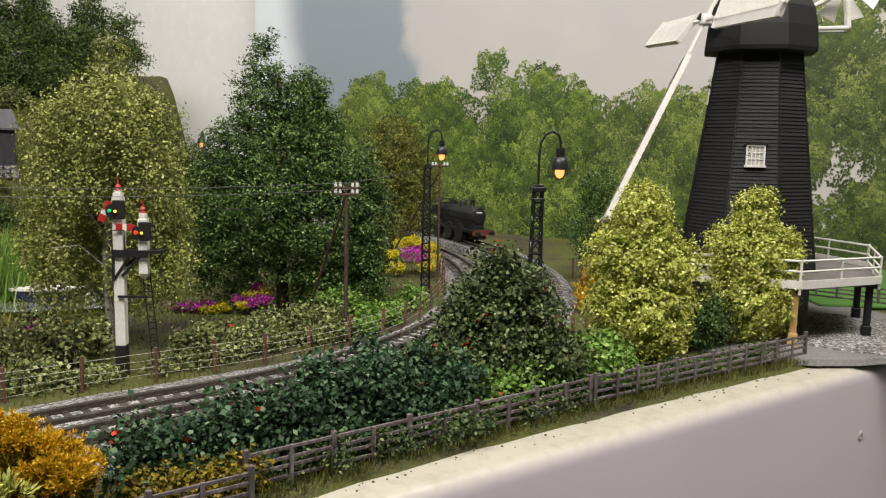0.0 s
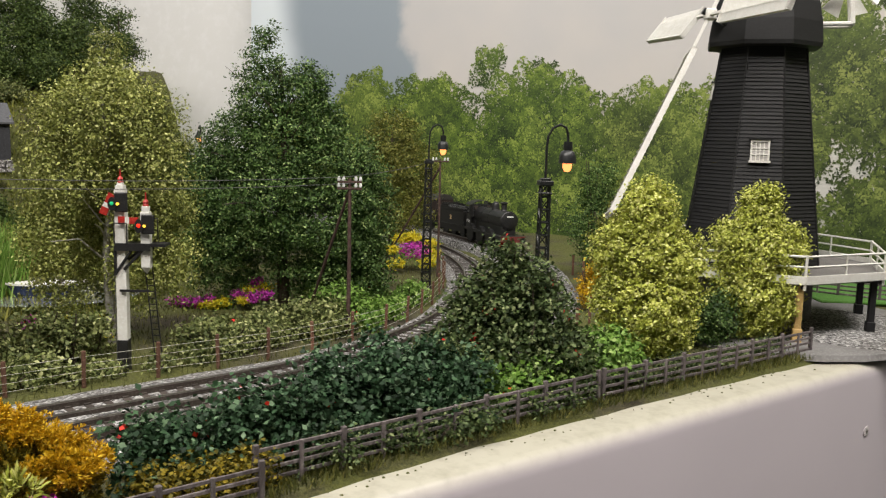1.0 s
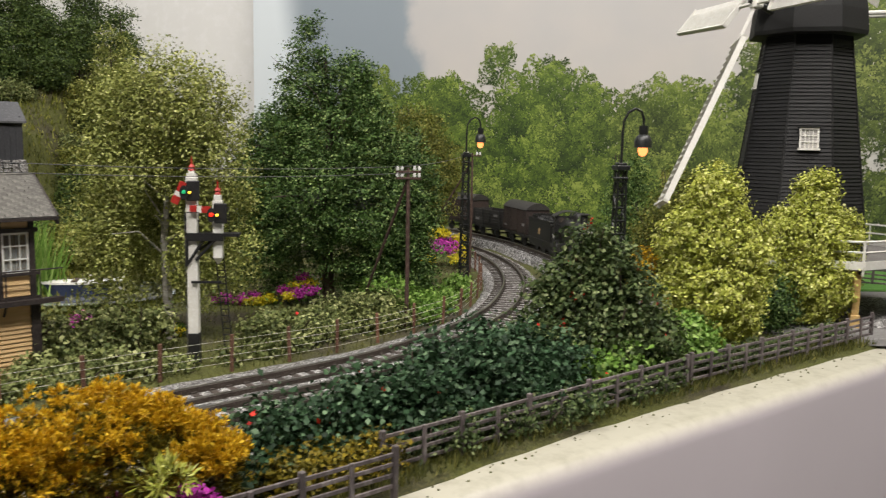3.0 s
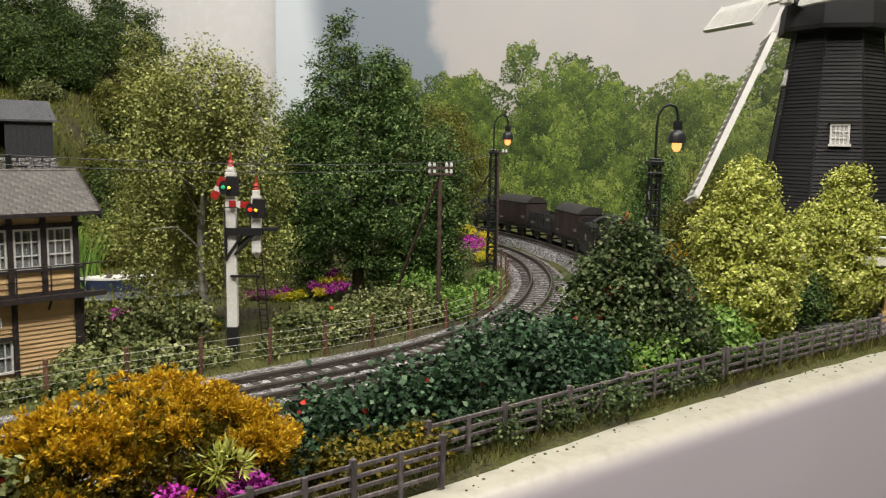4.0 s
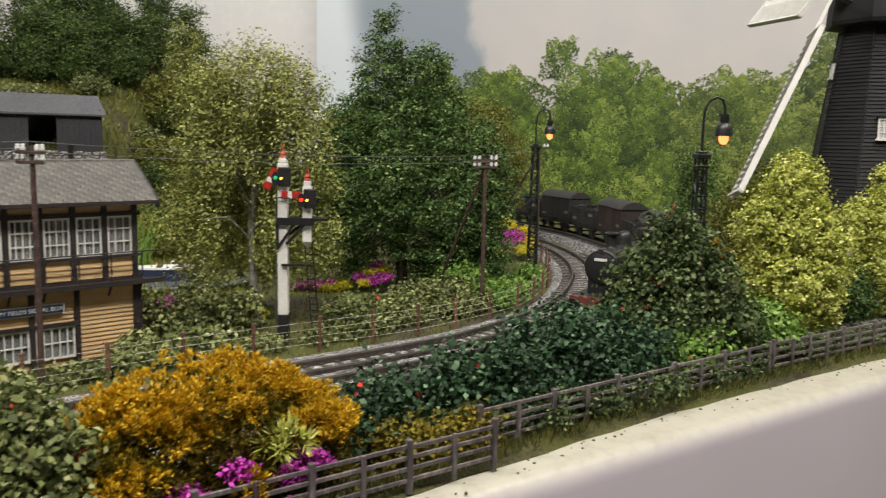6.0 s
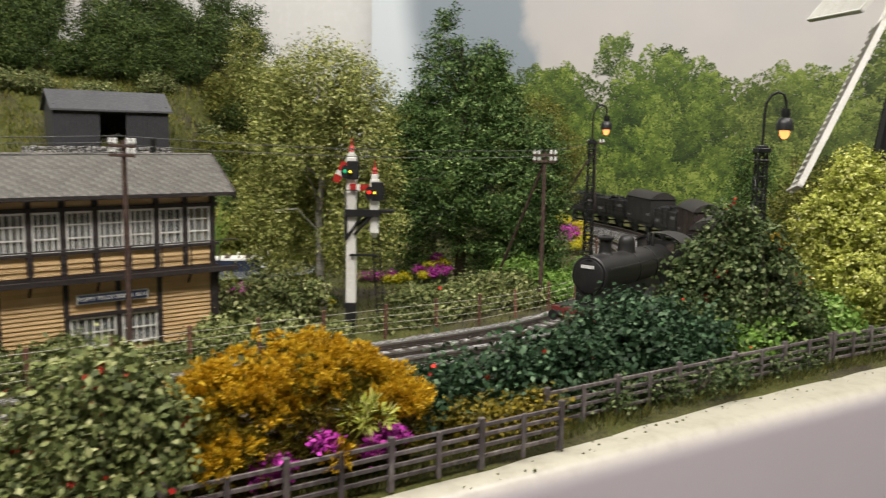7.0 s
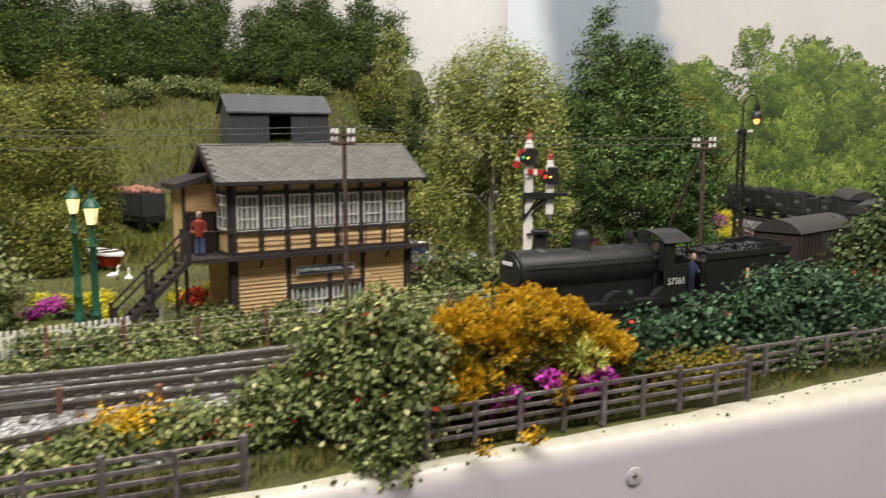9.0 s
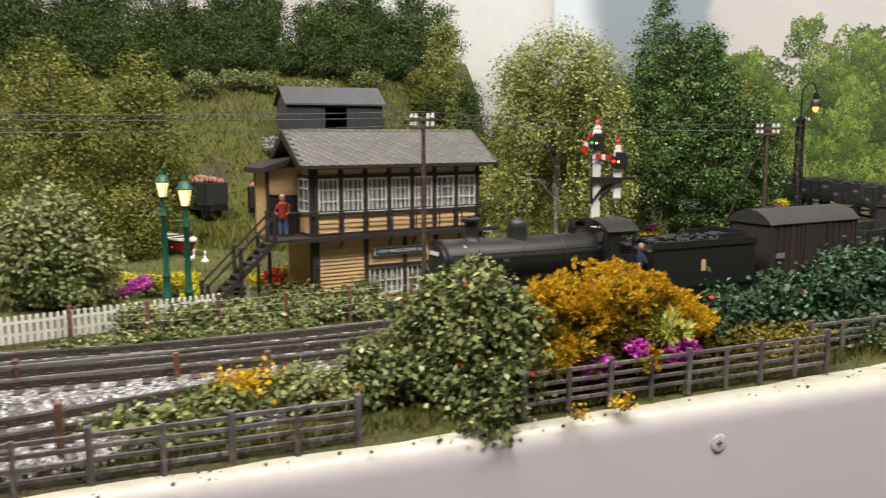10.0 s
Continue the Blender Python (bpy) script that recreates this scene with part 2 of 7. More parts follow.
def ballast_material():
    n = Nodes("grey_ballast", 0.9)
    tc = n.t.nodes.new("ShaderNodeTexCoord")
    v = n.add("ShaderNodeTexVoronoi", Scale=720.0)
    n.link(tc.outputs["Object"], v.inputs["Vector"])
    hs = n.t.nodes.new("ShaderNodeSeparateColor")
    n.link(v.outputs["Color"], hs.inputs[0])
    c = n.ramp(hs.outputs[0], [(0.0, (0.05, 0.048, 0.046)), (0.45, (0.20, 0.195, 0.19)), (0.8, (0.42, 0.41, 0.40)), (1.0, (0.72, 0.71, 0.70))])
    c = n.mix(n.ramp(n.noise(25, 3), [(0.4, (0, 0, 0)), (0.8, (0.5, 0.5, 0.5))]), c, (0.14, 0.12, 0.105))
    n.bump(v.outputs["Distance"], 0.9, 0.002)
    return n.colour(c)


M["ballast"] = ballast_material()

# ---------- building helpers (lengths in millimetres) ----------
rng = np.random.default_rng(7)


def thing(name, x=0, y=0, z=0, turn=0, label="", category="", group="", kind=""):
    ob = new(name)
    ob.empty_display_size = 0.01
    ob.matrix_world = pose(x * MM, y * MM, z * MM, 0, 0, turn)
    return tagged(ob, label, category, group, kind)


def part(name, bm, material, parent=None, label=""):
    me = bpy.data.meshes.new(name)
    for v in bm.verts:
        v.co *= MM
    bm.to_mesh(me)
    bm.free()
    me.materials.append(M[material])
    ob = new(name, me)
    ob.parent = parent
    return tagged(ob, label)


def box(bm, x0, y0, z0, x1, y1, z1, bevel=0.0, m=None):
    g = bmesh.ops.create_cube(bm, size=1)
    vs = g["verts"]
    for v in vs:
        v.co = Vector(((x0 + x1) / 2 + v.co.x * (x1 - x0), (y0 + y1) / 2 + v.co.y * (y1 - y0), (z0 + z1) / 2 + v.co.z * (z1 - z0)))
    if bevel:
        es = list({e for v in vs for e in v.link_edges})
        out = bmesh.ops.bevel(bm, geom=es, offset=bevel, segments=1, affect="EDGES", profile=0.5)
        vs = list({v for f in out["faces"] for v in f.verts} | {v for v in vs if v.is_valid})
    if m is not None:
        bmesh.ops.transform(bm, matrix=m, verts=vs)
    return vs


def boxes(*rows, bevel=0.0):
    bm = bmesh.new()
    for r in rows:
        box(bm, *r, bevel=bevel)
    return bm


def tube(bm, pts, radii, sides=8, cap=True):
    """A round bar along points; radii one for all or one each."""
    pts = [Vector(p) for p in pts]
    if isinstance(radii, (int, float)):
        radii = [radii] * len(pts)
    rings = []
    ref = Vector((0.13, 0.31, 0.94))
    for i, p in enumerate(pts):
        d = (pts[min(i + 1, len(pts) - 1)] - pts[max(i - 1, 0)]).normalized()
        a = d.cross(ref)
        if a.length < 0.05:
            a = d.cross(Vector((1, 0, 0)))
        a.normalize()
        b = d.cross(a)
        rings.append([bm.verts.new(p + (a * math.cos(2 * math.pi * k / sides) + b * math.sin(2 * math.pi * k / sides)) * radii[i]) for k in range(sides)])
    for r0, r1 in zip(rings, rings[1:]):
        for k in range(sides):
            bm.faces.new((r0[k], r0[(k + 1) % sides], r1[(k + 1) % sides], r1[k]))
    if cap:
        bm.faces.new(rings[0][::-1])
        bm.faces.new(rings[-1])
    return bm


def rod(*segments, r=0.5, sides=6):
    bm = bmesh.new()
    for a, b in segments:
        tube(bm, (a, b), r, sides)
    return bm


def lathe(profile, sides=16, turn=0.0):
    """A turned solid from (radius, height) pairs."""
    bm = bmesh.new()
    rings = [[bm.verts.new((max(r, 0.01) * math.cos(turn + 2 * math.pi * k / sides), max(r, 0.01) * math.sin(turn + 2 * math.pi * k / sides), z)) for k in range(sides)] for r, z in profile]
    for r0, r1 in zip(rings, rings[1:]):
        for k in range(sides):
            bm.faces.new((r0[k], r0[(k + 1) % sides], r1[(k + 1) % sides], r1[k]))
    bm.faces.new(rings[0][::-1])
    bm.faces.new(rings[-1])
    return bm


def smooth(ob, angle=40):
    me = ob.data
    me.polygons.foreach_set("use_smooth", [True] * len(me.polygons))
    me.set_sharp_from_angle(angle=radians(angle))
    return ob


def raw_mesh(name, verts, faces_n, material, parent=None, label="", quads=True):
    """A mesh from arrays: verts (N,3) in mm, every face_n verts in a row one face."""
    me = bpy.data.meshes.new(name)
    n = len(verts)
    me.vertices.add(n)
    me.vertices.foreach_set("co", (np.asarray(verts) * MM).astype(np.float32).ravel())
    k = n // faces_n
    me.loops.add(n)
    me.loops.foreach_set("vertex_index", np.arange(n, dtype=np.int32))
    me.polygons.add(k)
    me.polygons.foreach_set("loop_start", np.arange(0, n, faces_n, dtype=np.int32))
    me.update(calc_edges=True)
    me.materials.append(M[material])
    ob = new(name, me)
    ob.parent = parent
    return tagged(ob, label)


def leaf_verts(p, nrm, size, long=1.5):
    """One small diamond for each place p, tilted at random about nrm."""
    n = len(p)
    r = rng.normal(size=(n, 3))
    nn = nrm * 0.9 + r * 0.75
    nn /= np.linalg.norm(nn, axis=1)[:, None] + 1e-9
    a = np.cross(nn, rng.normal(size=(n, 3)))
    a /= np.linalg.norm(a, axis=1)[:, None] + 1e-9
    b = np.cross(nn, a)
    s = (size * rng.uniform(0.55, 1.35, n))[:, None]
    up = nn * s * 0.18
    return np.stack([p - a * s * long / 2, p + b * s / 2 + up, p + a * s * long / 2, p - b * s / 2 + up], 1).reshape(-1, 3)


def clumps(blobs, count, spread, per, hollow=0.75):
    """Leaf places in clumps over the skin of some rounded masses (x, y, z, rx, ry, rz)."""
    w = np.array([b[3] * b[4] + b[4] * b[5] + b[3] * b[5] for b in blobs], float)
    w /= w.sum()
    which = rng.choice(len(blobs), count, p=w)
    B = np.array(blobs, float)[which]
    d = rng.normal(size=(count, 3))
    d /= np.linalg.norm(d, axis=1)[:, None]
    rad = 1 - (1 - hollow) * rng.random(count) ** 1.2 * 1.8 + rng.normal(0, 0.05, count)
    c = B[:, :3] + d * B[:, 3:] * rad[:, None]
    k = rng.poisson(per, count)
    i = np.repeat(np.arange(count), k)
    p = c[i] + rng.normal(size=(len(i), 3)) * spread * np.array([1, 1, 0.75])
    nrm = d[i] * 0.8 + np.array([0, 0, 0.55])
    return p, nrm


def leaves(name, blobs, count, spread, per, size, material, parent=None, label="", hollow=0.75, floor=None, long=1.5, droop=0.0, gap=0.0):
    p, nrm = clumps(blobs, count, spread, per * 1.8, hollow)
    size = size * 0.68
    if droop:
        p[:, 2] -= droop * rng.random(len(p)) ** 2
    if floor is not None:
        keep = p[:, 2] > floor
        p, nrm = p[keep], nrm[keep]
    if gap:
        # the drooping curtain parts in front of the stem
        wide = gap * (0.6 + 0.5 * np.sin(p[:, 2] / 9.0))
        keep = (np.abs(p[:, 0] - 0.1 * p[:, 1]) > wide) | (p[:, 1] > 2) | (p[:, 2] > 104) | (rng.random(len(p)) < 0.12)
        p, nrm = p[keep], nrm[keep]
    return raw_mesh(name, leaf_verts(p, nrm, size, long), 4, material, parent, label)


def branches(trunk, radius, limbs, bark, tree, seed=1, name="trunk"):
    """A tapered trunk through points, with limbs that rise from it."""
    r = random.Random(seed)
    bm = bmesh.new()
    n = len(trunk)
    tube(bm, trunk, [radius * (1 - 0.8 * i / (n - 1)) for i in range(n)], 8)
    for i in range(limbs):
        f = 0.25 + 0.7 * i / limbs
        k = min(int(f * (n - 1)), n - 2)
        a = Vector(trunk[k]).lerp(Vector(trunk[k + 1]), f * (n - 1) - k)
        an = r.uniform(0, 6.28)
        ln = radius * r.uniform(7, 13) * (1.1 - 0.5 * f)
        mid = a + Vector((math.cos(an) * ln * 0.5, math.sin(an) * ln * 0.5, ln * 0.45))
        end = a + Vector((math.cos(an) * ln, math.sin(an) * ln, ln * r.uniform(0.4, 0.9)))
        rr = radius * 0.4 * (1.1 - f)
        tube(bm, (a, mid, end), (rr, rr * 0.6, rr * 0.2), 5)
    return smooth(part(name, bm, bark, tree))


# ---------- lines of the railway ----------
def spline(ctrl, n=14):
    """A smooth line through points."""
    P = np.array(ctrl, float)
    P = np.vstack([2 * P[0] - P[1], P, 2 * P[-1] - P[-2]])
    out = []
    for i in range(1, len(P) - 2):
        p0, p1, p2, p3 = P[i - 1:i + 3]
        for k in range(n):
            u = k / n
            out.append(0.5 * (2 * p1 + (p2 - p0) * u + (2 * p0 - 5 * p1 + 4 * p2 - p3) * u * u + (3 * p1 - p0 - 3 * p2 + p3) * u ** 3))
    out.append(P[-2])
    return np.array(out)


class Line:
    def __init__(self, pts):
        self.p = np.array(pts, float)
        self.s = np.concatenate([[0], np.cumsum(np.linalg.norm(np.diff(self.p, axis=0), axis=1))])
        self.length = self.s[-1]

    def at(self, s):
        return np.array([np.interp(s, self.s, self.p[:, i]) for i in range(2)])

    def way(self, s):
        s = min(max(s, 3.0), self.length - 3.0)
        d = self.at(s + 3) - self.at(s - 3)
        return d / np.linalg.norm(d)

    def side(self, s, off):
        w = self.way(s)
        return self.at(s) + off * np.array([-w[1], w[0]])


RAIL_Z = 8.0


def arc(cx, cy, r, a0, a1, n):
    return [(cx + r * math.cos(radians(a0 + (a1 - a0) * i / n)), cy + r * math.sin(radians(a0 + (a1 - a0) * i / n))) for i in range(n + 1)]


INNER = Line(spline([(-760, -65), (-560, 77), (-377, 203), (-340, 226), (-300, 254), (-258, 288), (-138, 395), (-100, 427), (-56, 471), (-14, 536), (12, 595), (29, 665), (37, 728), (37, 800), (28, 868), (12, 932)] + arc(-506, 780, 540, 24, 150, 12)))
OUTER = Line(spline([(-760, -110), (-560, 28), (-350, 175), (-317, 197), (-234, 259), (-114, 365), (-68, 404), (-22, 450), (24, 516), (60, 582), (85, 653), (97, 720), (100, 790), (95, 854), (82, 914)] + arc(-506, 780, 604, 20, 150, 13)))

# ---------- large structure ----------
EDGE_O, EDGE_A = np.array([-42.0, 309.0]), radians(36.6)
EDGE_D, EDGE_N = np.array([math.cos(EDGE_A), math.sin(EDGE_A)]), np.array([-math.sin(EDGE_A), math.cos(EDGE_A)])


def edge(u, v):
    """A place by its way along the front board and behind it."""
    return EDGE_O + u * EDGE_D + v * EDGE_N


def step(a, b, x):
    t = np.clip((x - a) / (b - a), 0, 1)
    return t * t * (3 - 2 * t)


def ground_z(x, y):
    """Height of the scenery: flat by the line, a hillside behind on one side."""
    q = -0.40 * x + 0.92 * y
    hill = np.interp(q, [880, 930, 990, 1040, 1140, 1280, 1480, 1700], [0, 8, 66, 98, 150, 205, 226, 236])
    zone = step(-415, -500, x)
    bank = 3.0 * noise.noise(Vector((x / 60, y / 60, 0)))
    return hill * zone * (1 + 0.05 * noise.noise(Vector((x / 90, y / 90, 3)))) + bank * step(20, 60, float(np.dot(np.array([x, y]) - EDGE_O, EDGE_N)) - 60)


def verge(u):
    """Where the scenery begins behind the face of the front board."""
    return float(np.interp(u, [-400, -250, -154, -60, -2, 40, 90, 233, 350, 455, 800], [-5, -4.2, -3.6, 0, 4, 7.5, 11.5, 13, 11, 5, -8]))


def build_ground():
    bm = bmesh.new()
    us = np.concatenate([np.linspace(-1500, -700, 9)[:-1], np.linspace(-700, 800, 76), np.linspace(800, 1500, 8)[1:]])
    vs = np.concatenate([[0.0, 5, 14], np.linspace(40, 1300, 60), [1500, 1800]])
    grid = []
    for v in vs:
        row = []
        for u in us:
            x, y = edge(u, v + (verge(u) + 0.8 * math.sin(u / 5.0) if v < 25 else 0))
            row.append(bm.verts.new((x, y, ground_z(x, y) - (4.4 if v < 1 else 1.0 if v < 25 else 0))))
        grid.append(row)
    for r0, r1 in zip(grid, grid[1:]):
        for i in range(len(us) - 1):
            bm.faces.new((r0[i], r0[i + 1], r1[i + 1], r1[i]))
    ob = smooth(part("ground", bm, "ground"))
    tagged(ob, "model landscape of brown earth and olive static grass", "ground", kind="structure")


build_ground()


def board_strip(name, prof, material, label):
    """A long board along the front edge, with the section prof of (v, z)."""
    bm = bmesh.new()
    rows = []
    for u in np.linspace(-1500, 1500, 25):
        rows.append([bm.verts.new((*edge(u, v), z)) for v, z in prof])
    k = len(prof)
    for a, b in zip(rows, rows[1:]):
        for i in range(k):
            bm.faces.new((a[i], a[(i + 1) % k], b[(i + 1) % k], b[i]))
    bm.faces.new(rows[0])
    bm.faces.new(rows[-1][::-1])
    return tagged(smooth(part(name, bm, material), 50), label, "board", kind="structure")


def board_material():
    """Cream on the top and the rounded arris, blending into pinkish white on the face."""
    n = Nodes("painted_board", 0.38)
    tc = n.t.nodes.new("ShaderNodeTexCoord")
    sp = n.t.nodes.new("ShaderNodeSeparateXYZ")
    n.link(tc.outputs["Object"], sp.inputs[0])
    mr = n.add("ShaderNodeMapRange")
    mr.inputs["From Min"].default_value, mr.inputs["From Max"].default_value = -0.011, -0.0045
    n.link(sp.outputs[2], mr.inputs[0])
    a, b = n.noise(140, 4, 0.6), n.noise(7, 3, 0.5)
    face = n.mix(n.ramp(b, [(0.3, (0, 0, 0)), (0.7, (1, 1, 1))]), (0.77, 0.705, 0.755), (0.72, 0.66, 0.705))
    # Cream paint, set darker here to offset the strong lamp light on the top.
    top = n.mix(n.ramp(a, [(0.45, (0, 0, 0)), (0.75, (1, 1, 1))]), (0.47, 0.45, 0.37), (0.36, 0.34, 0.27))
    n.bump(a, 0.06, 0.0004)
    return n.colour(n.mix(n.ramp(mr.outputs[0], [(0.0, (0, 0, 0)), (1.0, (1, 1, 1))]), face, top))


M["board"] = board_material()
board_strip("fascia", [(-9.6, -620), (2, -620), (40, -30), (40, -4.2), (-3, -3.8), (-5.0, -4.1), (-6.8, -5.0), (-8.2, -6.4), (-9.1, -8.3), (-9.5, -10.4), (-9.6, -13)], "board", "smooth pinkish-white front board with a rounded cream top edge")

# backscene: one tall curved sheet, and the plain white wall panel beside it
BACK = Line(spline([(1250, -250), (1000, 330), (800, 600), (620, 800), (430, 985), (230, 1135), (20, 1245), (-150, 1322), (-314, 1385)]))
BACK_L = Line(spline([(-560, 1560), (-720, 1640), (-1000, 1600), (-1500, 1250), (-1900, 500)]))


def sheet(name, line, z0, z1, material, label):
    bm = bmesh.new()
    uv = bm.loops.layers.uv.new("uv")
    ss = np.linspace(0, line.length, 60)
    back = []
    for s in ss:
        a, b = line.side(s, 0), line.side(s, -4)
        back.append([bm.verts.new((*a, z0)), bm.verts.new((*a, z1)), bm.verts.new((*b, z1)), bm.verts.new((*b, z0))])
    for i in range(len(ss) - 1):
        for k in range(4):
            f = bm.faces.new((back[i][k], back[i][(k + 1) % 4], back[i + 1][(k + 1) % 4], back[i + 1][k]))
            for lp, (s, z) in zip(f.loops, ((ss[i], k), (ss[i], k + 1), (ss[i + 1], k + 1), (ss[i + 1], k))):
                lp[uv].uv = (s * MM, lp.vert.co.z * MM)
    return tagged(smooth(part(name, bm, material), 60), label, "backscene", kind="structure")


def sky_material(name, seam, blue, cloud, low):
    """Printed sky: pale beside the seam, a slate-blue rift, then one broad warm cloud bank."""
    n = Nodes(name, 0.45)
    uv = n.t.nodes.new("ShaderNodeUVMap")
    a = n.add("ShaderNodeTexNoise", Scale=9.0, Detail=5.0, Roughness=0.55)
    n.link(uv.outputs[0], a.inputs["Vector"])
    sp = n.t.nodes.new("ShaderNodeSeparateXYZ")
    n.link(uv.outputs[0], sp.inputs[0])

    def along_sheet(u_weight, v_weight, wobble, lo, hi):
        m1 = n.add("ShaderNodeMath")
        m1.operation = "MULTIPLY"
        m1.inputs[1].default_value = u_weight
        n.link(sp.outputs[0], m1.inputs[0])
        m2 = n.add("ShaderNodeMath")
        m2.operation = "MULTIPLY_ADD"
        m2.inputs[1].default_value = v_weight
        n.link(sp.outputs[1], m2.inputs[0])
        n.link(m1.outputs[0], m2.inputs[2])
        m3 = n.add("ShaderNodeMath")
        m3.operation = "MULTIPLY_ADD"
        m3.inputs[1].default_value = wobble
        n.link(a.outputs["Fac"], m3.inputs[0])
        n.link(m2.outputs[0], m3.inputs[2])
        mr = n.add("ShaderNodeMapRange")
        mr.interpolation_type = "SMOOTHSTEP"
        mr.inputs["From Min"].default_value, mr.inputs["From Max"].default_value = lo, hi
        n.link(m3.outputs[0], mr.inputs[0])
        return mr.outputs[0]

    # the sheet's run is counted from its far end, so the seam has the largest value
    pale = along_sheet(1, -0.15, 0.02, seam - 0.135, seam - 0.075)
    bank = along_sheet(-1, 0.12, 0.09, 0.343 - seam, 0.365 - seam)
    b = n.add("ShaderNodeTexNoise", Scale=5.0, Detail=3.0, Roughness=0.5)
    n.link(uv.outputs[0], b.inputs["Vector"])
    c = n.mix(n.ramp(b.outputs["Fac"], [(0.35, (0, 0, 0)), (0.7, (0.6, 0.6, 0.6))]), cloud, low)
    c = n.mix(bank, blue, c)
    return n.colour(n.mix(pale, c, (0.74, 0.80, 0.84)))


M["sky"] = sky_material("printed_sky", BACK.length * MM, (0.30, 0.35, 0.40), (0.66, 0.615, 0.58), (0.50, 0.51, 0.53))
sheet("backdrop", BACK, -30, 620, "sky", "curved printed backscene of cloudy sky above green woodland")
sheet("backdrop_hills", BACK_L, -30, 620, "sky", "printed backscene of pale sky over distant fields")
bm = bmesh.new()
box(bm, -300, -6, -30, 300, 6, 700, 1, Matrix.Translation((-470, 1480, 0)) @ Matrix.Rotation(radians(-20), 4, "Z"))
tagged(part("wall_back", bm, "wall"), "plain white painted wall panel in the gap", "wall", kind="structure")

# the room around, added out of view: walls, ceiling, grey to limit bounced light
bm = boxes((-3000, -2200, -900, 3000, -2150, 1700), (-3050, -2200, -900, -3000, 2600, 1700), (3000, -2200, -900, 3050, 2600, 1700), (-3000, 2600, -900, 3000, 2650, 1700))
tagged(part("wall_room", bm, "room"), "plain grey unseen walls added around the layout", "wall", kind="structure")
tagged(part("ceiling", boxes((-3050, -2200, 1700, 3050, 2650, 1750)), "room"), "plain grey unseen ceiling added above the layout", "ceiling", kind="structure")
tagged(part("floor", boxes((-3050, -2200, -950, 3050, 2650, -900)), "ply"), "grey room floor under the layout", "floor", kind="structure")

# ---------- track ----------
def ballast_bed(name, line, s0, s1, half, lift=0.0, shoulder=0):
    bm = bmesh.new()
    rows = []
    for s in np.arange(s0, s1, 8):
        r = []
        wide = shoulder * float(np.interp(s, [840, 1010], [1, 0]))
        for off, z in ((-half - 7, -2.5), (-half, 4.2), (-4, 4.7), (4, 4.7), (half, 4.2), (half + 5 + wide, 1.0 if shoulder else -2.5), (half + 8 + wide, -2.5)):
            x, y = line.side(s, off + 1.5 * noise.noise(Vector((s / 11, off, 0))))
            r.append(bm.verts.new((x, y, z + (lift if z > 0 else 0) + 0.5 * noise.noise(Vector((s / 7, off, 5))))))
        rows.append(r)
    for a, b in zip(rows, rows[1:]):
        for i in range(6):
            bm.faces.new((a[i], b[i], b[i + 1], a[i + 1]))
    return tagged(smooth(part(name, bm, "ballast"), 60), "grey stone ballast bed of the railway", "ballast", kind="structure")


def build_track(line, s0, s1, label, lift=0.0):
    tr = thing("railway_track", z=lift, label=label, category="railway track", kind="structure")
    for off in (-8.25, 8.25):
        for nm, w, z0, z1, mat in (("rail", 0.65, 4.4, 7.3, "rail"), ("rail_head", 0.5, 7.2, 8.0, "steel")):
            bm = bmesh.new()
            rows = []
            for s in np.arange(s0, s1, 6):
                a, b = line.side(s, off - w), line.side(s, off + w)
                rows.append([bm.verts.new((*a, z0)), bm.verts.new((*a, z1)), bm.verts.new((*b, z1)), bm.verts.new((*b, z0))])
            for p, q in zip(rows, rows[1:]):
                for i in range(4):
                    bm.faces.new((p[i], q[i], q[(i + 1) % 4], p[(i + 1) % 4]))
            part(nm, bm, mat, tr)
    bm = boxes((-1.7, -16.5, 3.0, 1.7, 16.5, 4.9), (-1.4, -10.2, 4.9, 1.4, -6.4, 5.6), (-1.4, 6.4, 4.9, 1.4, 10.2, 5.6))
    first = part("sleeper", bm, "sleeper", tr)
    s = s0 + 4
    k = 0
    while s < s1:
        o = first if k == 0 else new("sleeper", first.data)
        o.parent = tr
        x, y = line.at(s)
        w = line.way(s)
        o.matrix_local = pose(x * MM, y * MM, 0, 0, 0, math.degrees(math.atan2(w[1], w[0])) + 1.2 * math.sin(k * 7.1))
        s += 8.6
        k += 1
    return tr


ballast_bed("ballast_inner", INNER, 60, 2000, 20, 0, 14)
ballast_bed("ballast_outer", OUTER, 60, 2100, 24, 3.0)
build_track(INNER, 150, 1560, "inner railway track with dark sleepers on grey ballast")
build_track(OUTER, 150, 1640, "outer railway track with dark sleepers on grey ballast", 3.0)

SIDING = Line(spline([(-470, -40), (-400, 40), (-340, 112), (-303, 151), (-262, 200), (-226, 244), (-196, 280)]))
ballast_bed("ballast_siding", SIDING, 10, SIDING.length - 60, 20)
build_track(SIDING, 60, SIDING.length - 40, "siding track that leaves the outer line near the board edge")

